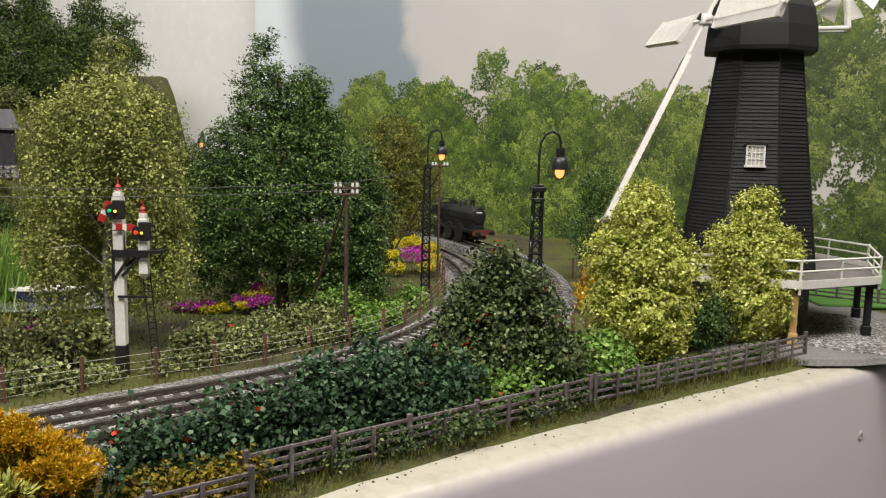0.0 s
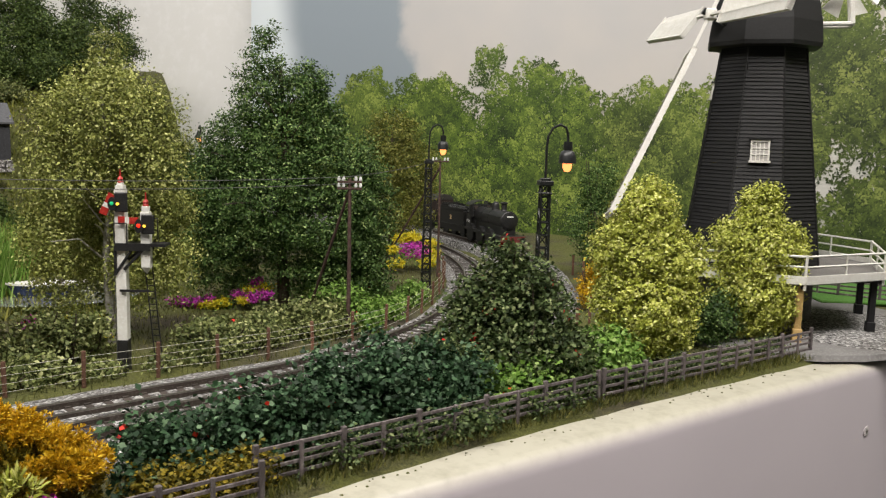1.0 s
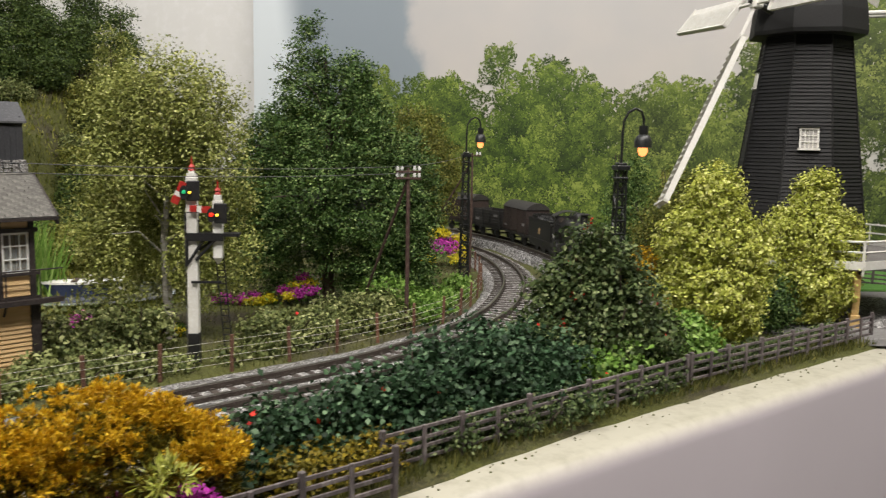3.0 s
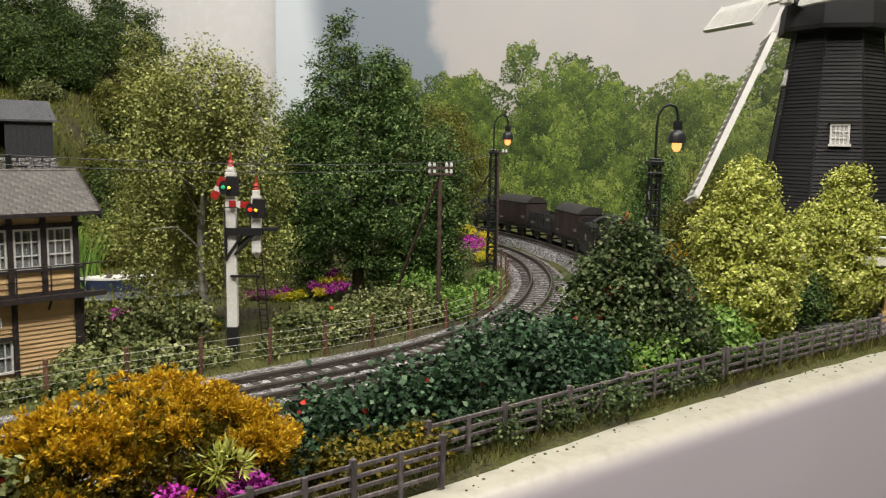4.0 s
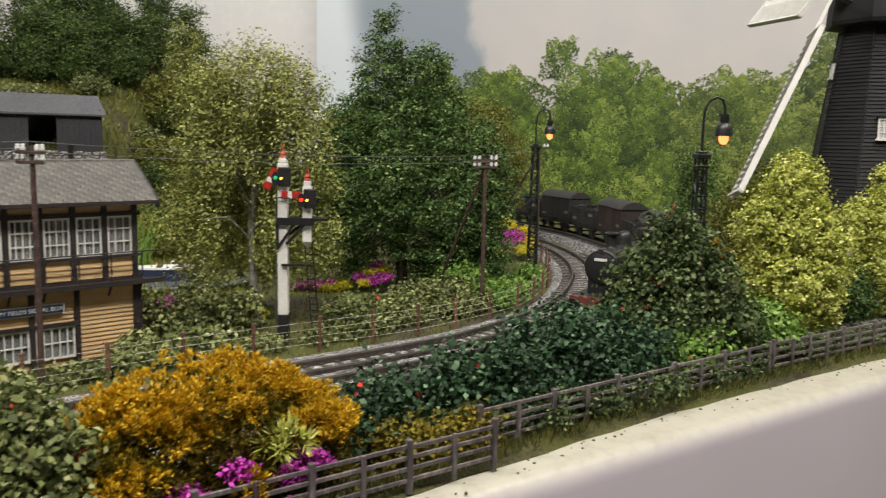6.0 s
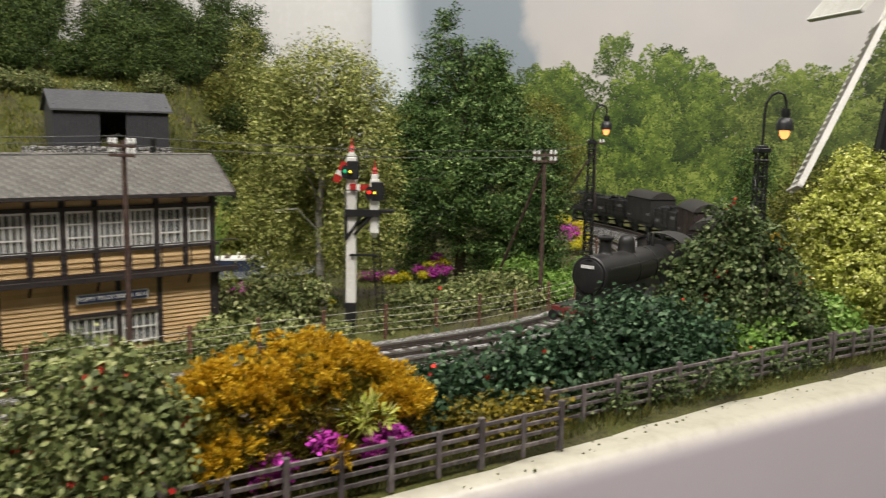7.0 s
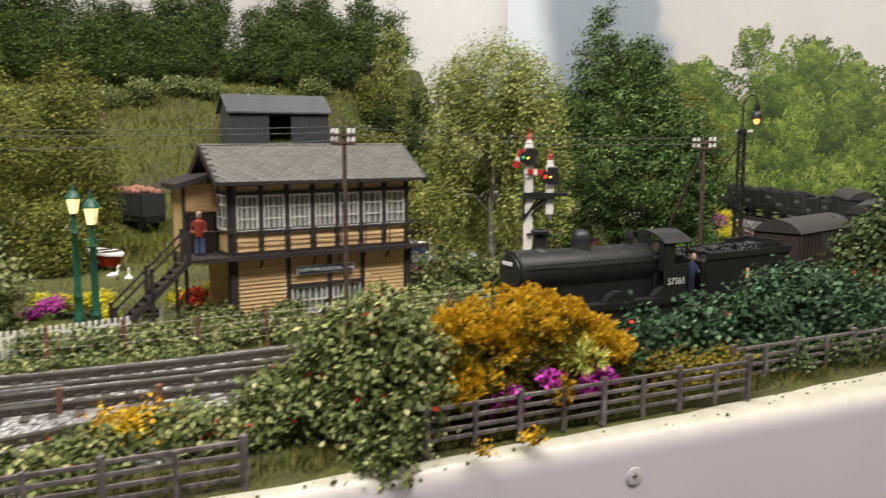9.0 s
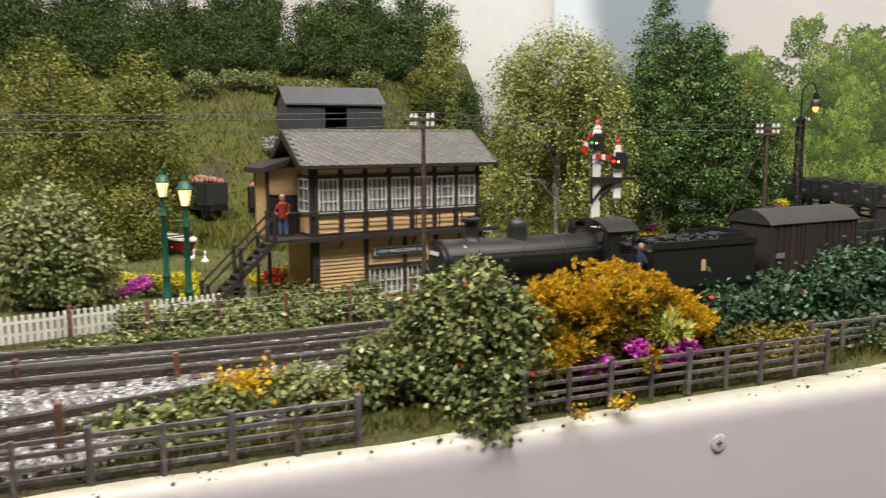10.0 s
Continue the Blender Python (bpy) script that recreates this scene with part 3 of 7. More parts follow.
# ---------- trees and bushes ----------
def tree(label, x, y, blobs, mat, size=1.7, count=900, per=14, spread=3.2, trunk=3.0, bark="bark", top=None, limbs=10, droop=0.0, hollow=0.72, lean=0.0, category="tree", name="tree", seed=1, group="", gap=0.0):
    t = thing(name, x, y, 0, 0, label, category, group)
    top = top or max(b[2] + b[5] for b in blobs) * 0.85
    pts = [(lean * (i / 5) ** 2 + 1.5 * math.sin(i * 2.1 + seed), 1.5 * math.cos(i * 1.7 + seed) - 1.5, top * i / 5 - (3 if i == 0 else 0)) for i in range(6)]
    branches(pts, trunk, limbs, bark, t, seed)
    leaves("crown", blobs, count, spread, per, size, mat, t, hollow=hollow, droop=droop, floor=1, gap=gap)
    return t


tree("weeping birch model with pale trunk and yellowish leaves", -193, 525,
     [(0, 0, 142, 34, 32, 34), (-24, 0, 138, 22, 22, 26), (24, 0, 136, 24, 22, 28), (-18, 0, 105, 36, 32, 40), (20, 2, 105, 34, 30, 42), (-28, 0, 62, 28, 28, 40), (26, -2, 66, 30, 26, 42), (0, 22, 60, 34, 16, 44), (-8, 20, 105, 30, 16, 40)],
     "leaf_birch", 1.85, 2000, 21, 3.0, 3.2, "birch", 150, 16, 12, name="birch_tree", gap=9)
tree("tall dense dark green broadleaf model tree", -112, 648,
     [(-12, 0, 186, 13, 13, 26), (-16, 0, 158, 24, 22, 26), (10, 0, 156, 26, 22, 22), (28, 0, 140, 22, 20, 20), (-34, 0, 124, 28, 26, 26), (2, -8, 120, 34, 30, 30), (36, 0, 106, 34, 28, 30), (-44, 0, 84, 28, 26, 34), (-10, -12, 80, 40, 32, 38), (30, -8, 72, 40, 32, 36), (56, 0, 74, 20, 20, 32), (-34, -2, 54, 34, 28, 28), (20, -2, 40, 42, 30, 30), (34, 2, 22, 30, 24, 20), (50, 2, 44, 24, 24, 26), (62, 0, 52, 20, 20, 26), (20, 0, 168, 14, 14, 16), (-60, 0, 62, 22, 22, 36), (-54, 0, 102, 20, 20, 26), (66, 0, 76, 20, 22, 38), (58, 0, 108, 20, 20, 24), (-46, 0, 28, 30, 24, 22), (62, 0, 30, 24, 22, 22)],
     "leaf_dark", 2.0, 3900, 21, 3.3, 5, "bark", 180, 22)
tree("olive-yellow model tree behind the flower bank", -48, 905,
     [(0, 0, 130, 30, 28, 30), (-14, 0, 95, 36, 30, 38), (18, 0, 90, 34, 30, 40), (0, 0, 55, 42, 32, 40)],
     "leaf_olive", 2.2, 1300, 17, 3.6, 4)
tree("yellow-green rounded model tree by the lineside fence", 136, 530,
     [(0, 0, 88, 17, 16, 24), (-8, 0, 62, 26, 22, 26), (9, 0, 58, 27, 22, 28), (0, -3, 34, 33, 26, 26), (6, 0, 16, 26, 22, 16)],
     "leaf_yellow", 2.1, 1800, 18, 2.5, 1.6, seed=3)
tree("yellow-green bushy model tree in front of the windmill", 224, 586,
     [(0, 0, 88, 14, 14, 22), (-6, 0, 62, 25, 20, 26), (9, 0, 60, 24, 20, 26), (0, -2, 34, 30, 24, 28), (2, 0, 16, 24, 20, 16)],
     "leaf_yellow", 2.1, 1750, 18, 2.5, 1.6, seed=4)

# ---------- fences ----------
def fence_run(label, a, b, majors, z=0.0):
    """Weathered post-and-rail fence from a to b: tall posts, thinner uprights between them, four rails."""
    a, b = Vector((*a, 0)), Vector((*b, 0))
    d = b - a
    f = thing("post_and_rail_fence", a.x, a.y, z, math.degrees(math.atan2(d.y, d.x)), label, "fence", "front fence")
    L, n = d.length, majors
    r = random.Random(int(L))
    for k in range(n + 1):
        x = L * k / n
        t = r.uniform(-0.25, 0.25)
        bm = boxes((x - 1.1, -1.0, -2, x + 1.1, 1.0, 16.9 + t), bevel=0.25)
        bmesh.ops.rotate(bm, verts=bm.verts, cent=(x, 0, 0), matrix=Matrix.Rotation(r.uniform(-0.03, 0.03), 3, "Y"))
        part("post", bm, "fence", f)
        if k < n:
            x = L * (k + 0.5) / n
            part("upright", boxes((x - 0.8, -1.6, -1, x + 0.8, -0.4, 15.6 + t), bevel=0.2), "fence", f)
            for zz in (2.2, 6.0, 9.8, 13.6):
                j = r.uniform(-0.35, 0.35)
                bm = boxes((L * k / n, -0.45, zz + j, L * (k + 1) / n, 0.45, zz + 1.5 + j), bevel=0.2)
                part("rail", bm, "fence", f)
    return f


fence_run("weathered grey-brown post and rail fence beside the orange bush", (-164, 216.5), (-50, 307), 4, -1.0)
fence_run("weathered grey-brown post and rail fence along the cream board edge", (-55, 319), (93, 436), 5)
fence_run("weathered grey-brown post and rail fence near the windmill", (96, 439), (250, 550), 6)
fence_run("faded purplish post and rail fence at the layout edge", tuple(edge(-376, -3.5)), tuple(edge(-214, -2.0)), 4, -3.0)
fence_run("dark post and rail fence behind the windmill yard", (275, 800), (440, 690), 6, 2)


def wire_fence(label, line, s0, s1, off, pitch, wires=4, mat="post"):
    f = thing("wire_fence", label=label, category="fence")
    r = random.Random(3)
    pts = []
    s = s0
    while s <= s1:
        x, y = line.side(s, off(s))
        pts.append((x, y))
        h = 19 + r.uniform(-1, 1)
        bm = boxes((x - 0.9, y - 0.9, -2, x + 0.9, y + 0.9, h), bevel=0.2)
        bmesh.ops.rotate(bm, verts=bm.verts, cent=(x, y, 0), matrix=Matrix.Rotation(r.uniform(-0.05, 0.05), 3, (0.5, 0.8, 0)))
        part("post", bm, mat, f)
        s += pitch
    for k in range(wires):
        z = 4.5 + k * 4.0
        bm = bmesh.new()
        tube(bm, [(x, y - 1.0, z + 0.25 * math.sin(i * 1.7 + k)) for i, (x, y) in enumerate(pts)], 0.11, 4)
        part("wire", bm, "thread", f)
    return f


wire_fence("rust-brown posts and pale wire fence along the ballast", INNER, 488, 1290, lambda s: float(np.interp(s, [800, 1000], [50, 27])), 36)
for i, (x, y, h) in enumerate(((-344, 176, 17), (-290, 134, 19), (-293, 200, 17), (-263, 215, 16), (-228, 236, 17))):
    p = thing("fence_post", x, y, 0, 20 * i, "short rust-brown lineside fence post", "fence post", "lineside posts")
    part("stake", boxes((-1.1, -1.1, -3, 1.1, 1.1, h), bevel=0.25), "post", p)
f = thing("post_and_rail_fence", -348, 172, 0, 37, "pale bleached low rail fence beside the track", "fence")
for z in (4, 9, 14):
    part("rail", boxes((-70, -0.5, z, 62, 0.5, z + 1.3), bevel=0.2), "stone", f)
f = thing("wire_fence", 0, 0, 0, 0, "far wire fence with brown posts below the woodland", "fence")
for i in range(9):
    x, y = OUTER.side(1010 + 42 * i, -42)
    part("post", boxes((x - 1, y - 1, -2, x + 1, y + 1, 20), bevel=0.2), "post", f)

# white picket fence
f = thing("picket_fence", -418, 226, 2.5, 50.0, "low white picket fence beside the platform path", "fence")
for k in range(40):
    x = k * 3.0
    bm = boxes((x - 1.15, -0.4, 0, x + 1.15, 0.4, 13.0), bevel=0.2)
    for v in bm.verts:
        if v.co.z > 10:
            v.co.x = x + (v.co.x - x) * 0.55
    part("picket", bm, "white", f)
for z in (3.5, 9.0):
    part("rail", boxes((-1, 0.45, z, 119, 1.1, z + 1.2)), "white", f)


# ---------- lamps ----------
def yard_lamp(label, x, y, turn=0, top=108.0):
    """Dark iron lattice mast with a swan neck and an enamelled lamp."""
    t = thing("lattice_lamp", x, y, 0, turn, label, "street lamp", "yard lamps")
    n = 15
    w0, w1 = 3.6, 2.3
    for sx in (-1, 1):
        for sy in (-1, 1):
            bm = bmesh.new()
            tube(bm, ((sx * w0, sy * w0, -3), (sx * w1, sy * w1, top)), 0.62, 4)
            part("leg", bm, "iron", t)
    for a, b in (((-1, -1), (1, -1)), ((1, -1), (1, 1)), ((1, 1), (-1, 1)), ((-1, 1), (-1, -1))):
        bm = bmesh.new()
        for k in range(n):
            z0, z1 = top * k / n, top * (k + 1) / n
            q0, q1 = w0 + (w1 - w0) * k / n, w0 + (w1 - w0) * (k + 1) / n
            p, q = (a, b) if k % 2 else (b, a)
            tube(bm, ((p[0] * q0, p[1] * q0, z0), (q[0] * q1, q[1] * q1, z1)), 0.4, 4)
            tube(bm, ((a[0] * q1, a[1] * q1, z1), (b[0] * q1, b[1] * q1, z1)), 0.5, 4)
        part("lattice", bm, "iron", t)
    part("collar", boxes((-3.4, -3.4, top - 6, 3.4, 3.4, top - 4.8), (-3.9, -3.9, top - 1, 3.9, 3.9, top + 1.6), (-2.6, -2.6, top + 1.6, 2.6, 2.6, top + 3), bevel=0.3), "iron", t)
    neck = [(0, 0, top + 2), (0, 0, top + 20), (0.6, 0, top + 26), (3, 0, top + 30.5), (7, 0, top + 32.5), (10.5, 0, top + 31), (11.8, 0, top + 27), (12, 0, top + 22)]
    bm = bmesh.new()
    tube(bm, neck, 0.75, 8)
    smooth(part("swan_neck", bm, "iron", t))
    bm = lathe([(2.4, 23.4), (2.6, 20), (2.3, 18.6), (3.6, 17.8), (4.6, 15.2), (4.9, 11.6), (4.5, 11.4), (3.2, 15.5), (0.2, 16.5)], 16)
    bmesh.ops.translate(bm, verts=bm.verts, vec=(12, 0, top))
    smooth(part("shade", bm, "iron", t))
    bm = lathe([(0.1, 6.6), (1.6, 7.2), (2.6, 9.2), (2.6, 12.0), (1.3, 14), (0.2, 15)], 12)
    bmesh.ops.translate(bm, verts=bm.verts, vec=(12, 0, top))
    smooth(part("bulb", bm, "amber", t, "glowing amber bulb"))
    return t


yard_lamp("black lattice yard lamp with a lit amber bulb beside the bushes", 67, 486, 8)
yard_lamp("black lattice yard lamp with a lit amber bulb inside the curve", -5, 738, 8, 110)
L3 = thing("wall_lamp", -267, 947, 0, 0, "small lit amber lamp glimpsed between the trees", "lamp")
bm = bmesh.new()
tube(bm, ((0, 8, 20), (0, 8, 132), (0, 5, 137), (0, 0, 134)), 1.0, 6)
part("post", bm, "iron", L3)
bm = lathe([(1, 132), (2, 129), (5, 124), (4.6, 123.5), (1, 127)], 12)
smooth(part("shade", bm, "iron", L3))
bm = lathe([(0.1, 118.5), (2, 120), (2.6, 122.5), (1.5, 125)], 10)
smooth(part("bulb", bm, "amber", L3))


def platform_lamp(label, x, y, h=62.0):
    t = thing("platform_lamp", x, y, 0, 20, label, "street lamp", "platform lamps")
    bm = lathe([(3.2, -2), (3.2, 3), (2.4, 4), (2.4, 14), (2.8, 15), (1.9, 17), (1.6, h - 12), (2.2, h - 11), (1.3, h - 9), (1.2, h - 1), (2.4, h)], 12)
    smooth(part("column", bm, "green", t))
    part("ladder_bar", rod(((-5, 0, h - 8), (5, 0, h - 8)), r=0.45), "green", t)
    bm = lathe([(2.2, h), (3.9, h + 8.0), (3.9, h + 8.4), (2.2, h + 0.3)], 4, 0.78)
    part("lantern_glass", bm, "warm", t, "glowing warm white lantern")
    bm = lathe([(4.5, h + 8.2), (4.3, h + 9), (2.4, h + 12), (1.2, h + 13), (0.9, h + 14.6), (0.3, h + 17)], 8)
    part("lantern_roof", bm, "green", t)
    bm = bmesh.new()
    for k in range(4):
        an = 0.78 + k * math.pi / 2
        tube(bm, ((2.25 * math.cos(an), 2.25 * math.sin(an), h), (4.0 * math.cos(an), 4.0 * math.sin(an), h + 8.4)), 0.3, 4)
    part("lantern_frame", bm, "green", t)
    return t


platform_lamp("green cast platform lamp with a lit lantern", -403, 359)
platform_lamp("green cast platform lamp with a lit lantern and ladder bar", -362, 318, 61)


# ---------- telegraph poles and wires ----------
def telegraph_pole(label, x, y, h, arms, turn, stay=None, r=1.5, mat="pole"):
    t = thing("telegraph_pole", x, y, 0, turn, label, "telegraph pole", "telegraph poles")
    bm = bmesh.new()
    tube(bm, ((0, 0, -3), (0.3, 0, h * 0.5), (0, 0, h)), (r, r * 0.9, r * 0.75), 8)
    smooth(part("pole", bm, mat, t))
    for k in range(arms):
        z = h - 2.5 - 4.2 * k
        part("crossarm", boxes((-8, -1.6, z - 0.7, 8, -0.5, z + 0.7), bevel=0.2), mat, t)
        for xx in (-7, -4, 4, 7):
            bm = lathe([(0.3, z + 0.7), (0.95, z + 1.0), (1.1, z + 2.0), (0.8, z + 2.5), (0.9, z + 3.2), (0.4, z + 3.6)], 8)
            bmesh.ops.translate(bm, verts=bm.verts, vec=(xx, -1, 0))
            smooth(part("insulator", bm, "porcelain", t))
    if stay:
        bm = bmesh.new()
        tube(bm, ((0, 0, h * 0.93), stay), 1.0, 6)
        part("stay_strut", bm, mat, t)
    return t


telegraph_pole("brown telegraph pole with a leaning strut and white insulators", -51, 562, 104, 2, 10, (-28, 42, 0))
telegraph_pole("brown telegraph pole in front of the signal box", -246, 368, 108, 2, -20, None, 1.5)
telegraph_pole("thin far telegraph pole beside the curve with a strut", 4, 800, 112, 1, 10, (-48, 60, 0), 1.2)
telegraph_pole("weathered telegraph pole with wooden crossarms behind the signal box", -415, 560, 92, 2, -25, (-12, -30, 30), 1.8, "post")

W = thing("telegraph_wires", label="thin dark telegraph wires strung between the poles", category="wires")
for a, b, sag in (((-246, 366, 110), (-51, 561, 105), 3), ((-243, 362, 106), (-48, 558, 101), 3), ((-51, 562, 105), (4, 800, 112), 2), ((-246, 366, 110), (-480, 175, 108), 2), ((-249, 370, 107), (-490, 170, 106), 2), ((-243, 362, 103), (-488, 165, 101), 3), ((-249, 370, 111), (-415, 560, 92), 3)):
    bm = bmesh.new()
    pts = []
    for k in range(13):
        u = k / 12
        p = Vector(a).lerp(Vector(b), u)
        p.z -= sag * 4 * u * (1 - u)
        pts.append(p)
    tube(bm, pts, 0.2, 4)
    part("wire", bm, "wire", W)


# ---------- bracket signal ----------
S = thing("bracket_signal", -161, 464, 0, 4, "white bracket signal with red arms, lit lamps and ladder", "railway signal")
part("post", boxes((-2.7, -2.7, 18, 2.7, 2.7, 100), bevel=0.2), "white", S)
part("post_base", boxes((-2.9, -2.9, -3, 2.9, 2.9, 18), bevel=0.2), "black", S)
part("post_cap", boxes((-2.2, -2.2, 100, 2.2, 2.2, 102), (-1.4, -1.4, 102, 1.4, 1.4, 103.5)), "white", S)


def finial(x, z):
    bm = lathe([(1.2, 0), (1.7, 0.9), (1.2, 2), (1.6, 2.6), (1.1, 3.8), (0.5, 4.2), (0.25, 8)], 10)
    bmesh.ops.translate(bm, verts=bm.verts, vec=(x, 0, z))
    smooth(part("finial", bm, "red", S, "red finial with white spike"))


finial(0, 102.5)
finial(13, 90.5)
part("doll_post", boxes((10.6, -2.4, 58, 15.4, 2.4, 88), (11.2, -1.8, 88, 14.8, 1.8, 91), bevel=0.2), "white", S)
bm = lathe([(0.1, 54.5), (3.3, 58)], 4, 0.785)
bmesh.ops.translate(bm, verts=bm.verts, vec=(13, 0, 0))
part("doll_foot", bm, "white", S)
part("landing", boxes((-3, -4, 69.6, 24, 5, 71.2), (-3, -4, 67.2, 16, -3.2, 69.6), (-2, 3.2, 67.2, 16, 4, 69.6)), "black", S)
part("bracket", rod(((-2.6, -3, 54), (-2.6, -3, 69)), ((-2.4, -3, 55), (7, -3, 69)), ((2, -3, 57), (12, -3, 68)), ((3.2, 0, 62), (12, 0, 69)), r=0.8), "black", S)
part("step_bar", boxes((-0.5, -4, 45, 15, -3, 46.2)), "black", S)
part("handrail", rod(((-2.6, -4, 71), (-2.6, -4, 82)), ((4, -4, 71), (4, -4, 82)), ((-2.6, -4, 82), (4, -4, 82)), ((9, 4, 71), (9, 4, 84)), ((18, 4, 71), (18, 4, 84)), ((9, 4, 84), (18, 4, 84)), r=0.3), "black", S)
bm = rod(((10, 3, 70), (15.5, 5, 0)), ((14, 3, 70), (19.5, 5, 0)), r=0.35)
for k in range(20):
    u = (k + 0.5) / 20
    tube(bm, ((10 + 5.5 * u, 3 + 2 * u, 70 - 70 * u), (14 + 5.5 * u, 3 + 2 * u, 70 - 70 * u)), 0.28, 4)
part("ladder", bm, "black", S)
part("pull_wire", rod(((-3.6, -1, 2), (-3.8, -1, 82)), ((-3.8, -1, 82), (-2.5, -1, 86)), r=0.22), "wire", S)


def arm(x, z, angle, length):
    a = new("signal_arm")
    a.parent = S
    a.matrix_local = pose(x * MM, -3.6 * MM, z * MM, 0, angle, 0)
    part("arm_outer", boxes((-length, -0.3, -1.9, -length * 0.66, 0.3, 2.1)), "red", a)
    part("arm_stripe", boxes((-length * 0.66, -0.3, -1.8, -length * 0.45, 0.3, 1.9)), "white", a)
    part("arm_inner", boxes((-length * 0.45, -0.3, -1.7, 0, 0.3, 1.7)), "red", a)
    return a


arm(-3.4, 97.5, -66, 12)
arm(10.0, 83.5, 0, 10.5)


def lens(x, z, mat, r=1.0):
    bm = lathe([(0.1, -0.5), (r, -0.2), (r, 0.2), (0.1, 0.5)], 10)
    bmesh.ops.rotate(bm, verts=bm.verts, cent=(0, 0, 0), matrix=Matrix.Rotation(math.pi / 2, 3, "X"))
    bmesh.ops.translate(bm, verts=bm.verts, vec=(x, -5.0, z))
    part("lens", bm, mat, S)


for x, z, c in ((-3.2, 92.5, "green_glow"), (10.4, 81.0, "red_glow")):
    part("lamp_case", boxes((x + 1.0, -4.2, z - 4.6, x + 7.8, -2.75, z + 5.8), bevel=0.5), "black", S)
    bm = lathe([(2.2, -0.4), (2.2, 0.4)], 14)
    bmesh.ops.rotate(bm, verts=bm.verts, cent=(0, 0, 0), matrix=Matrix.Rotation(math.pi / 2, 3, "X"))
    for v in bm.verts:
        v.co.z *= 1.7
    bmesh.ops.translate(bm, verts=bm.verts, vec=(x, -4.4, z - 0.3))
    part("spectacle_plate", bm, "black", S)
    lens(x, z, c, 1.05)
    lens(x + 3.0, z - 0.2, "yellow_glow", 0.75)

# ---------- windmill ----------
def windmill():
    t = thing("windmill", 246, 664, 0, -15, "black tarred weatherboard windmill with white sails and gallery", "windmill")
    R0, R1, Z0, Z1 = 52.0, 31.0, 44.0, 205.0
    turn = math.pi / 8
    smooth_base = lathe([(50, -3), (50, 44)], 8, turn)
    part("base", smooth_base, "stone", t, "plain grey rendered base")
    part("tower_core", lathe([(R0 - 1.6, Z0), (R1 - 1.2, Z1)], 8, turn), "tar", t)

    def corner(k, z, out=0.0):
        r = R0 + (R1 - R0) * (z - Z0) / (Z1 - Z0) + out
        a = turn + k * math.pi / 4
        return Vector((r * math.cos(a), r * math.sin(a), z))

    rows = 60
    rr = random.Random(5)
    shared = {}
    for k in range(8):
        for i in range(rows):
            z0 = Z0 + (Z1 - Z0) * i / rows
            z1 = Z0 + (Z1 - Z0) * (i + 1.0) / rows
            bm = bmesh.new()
            lap = 0.9 + rr.uniform(-0.12, 0.12)
            a, b = corner(k, z0, lap), corner(k + 1, z0, lap)
            c, d = corner(k + 1, z1, 0.1), corner(k, z1, 0.1)
            e, f = corner(k, z0, -0.8), corner(k + 1, z0, -0.8)
            vs = [bm.verts.new(p) for p in (a, b, c, d, e, f)]
            bm.faces.new((vs[0], vs[1], vs[2], vs[3]))
            bm.faces.new((vs[4], vs[5], vs[1], vs[0]))
            if k in (3, 4, 5, 6, 7):
                part("weatherboard", bm, "tar", t)
            else:
                shared.setdefault("rest", []).append([v.co.copy() for v in vs])
                bm.free()
    bm = bmesh.new()
    for pts in shared["rest"]:
        vs = [bm.verts.new(p) for p in pts]
        bm.faces.new((vs[0], vs[1], vs[2], vs[3]))
        bm.faces.new((vs[4], vs[5], vs[1], vs[0]))
    tagged(part("weatherboards_behind", bm, "tar", t), kind="stuff")
    for k in range(8):
        bm = bmesh.new()
        tube(bm, (corner(k, Z0, 0.4), corner(k, Z1, 0.2)), 1.0, 5)
        part("corner_board", bm, "tar", t)

    # windows on the faces
    def window(k, z, w, h):
        mid = (corner(k, z) + corner(k + 1, z)) / 2
        up = ((corner(k, z + 20) + corner(k + 1, z + 20)) / 2 - mid).normalized()
        xx = (corner(k + 1, z) - corner(k, z)).normalized()
        nn = xx.cross(up).normalized()
        m = Matrix((xx, up, nn)).transposed().to_4x4()
        m.translation = mid
        fr = new("window")
        fr.parent = t
        fr.matrix_local = Matrix.Translation(mid * MM) @ m.to_3x3().to_4x4()
        part("pane", boxes((-w / 2, -h / 2, 0.2, w / 2, h / 2, 1.2)), "blind", fr, "pale blind behind the panes")
        part("frame", boxes((-w / 2 - 1.3, -h / 2 - 1.2, 0.5, -w / 2, h / 2 + 1.2, 2.2), (w / 2, -h / 2 - 1.2, 0.5, w / 2 + 1.3, h / 2 + 1.2, 2.2), (-w / 2 - 1.3, h / 2, 0.5, w / 2 + 1.3, h / 2 + 1.4, 2.3), (-w / 2 - 2.2, -h / 2 - 1.6, 0.5, w / 2 + 2.2, -h / 2, 3.0)), "white", fr)
        for i in range(1, 4):
            x = -w / 2 + w * i / 4
            part("glazing_bar", boxes((x - 0.35, -h / 2, 0.9, x + 0.35, h / 2, 1.9)), "white", fr)
        for i in range(1, 3):
            y = -h / 2 + h * i / 3
            part("glazing_bar", boxes((-w / 2, y - 0.35, 0.9, w / 2, y + 0.35, 1.85)), "white", fr)
        part("drip_board", boxes((-w / 2 - 2.4, h / 2 + 1.5, 0.3, w / 2 + 2.4, h / 2 + 2.3, 3.2)), "tar", fr)

    window(5, 128, 10.5, 13.5)
    window(3, 172, 7, 10)
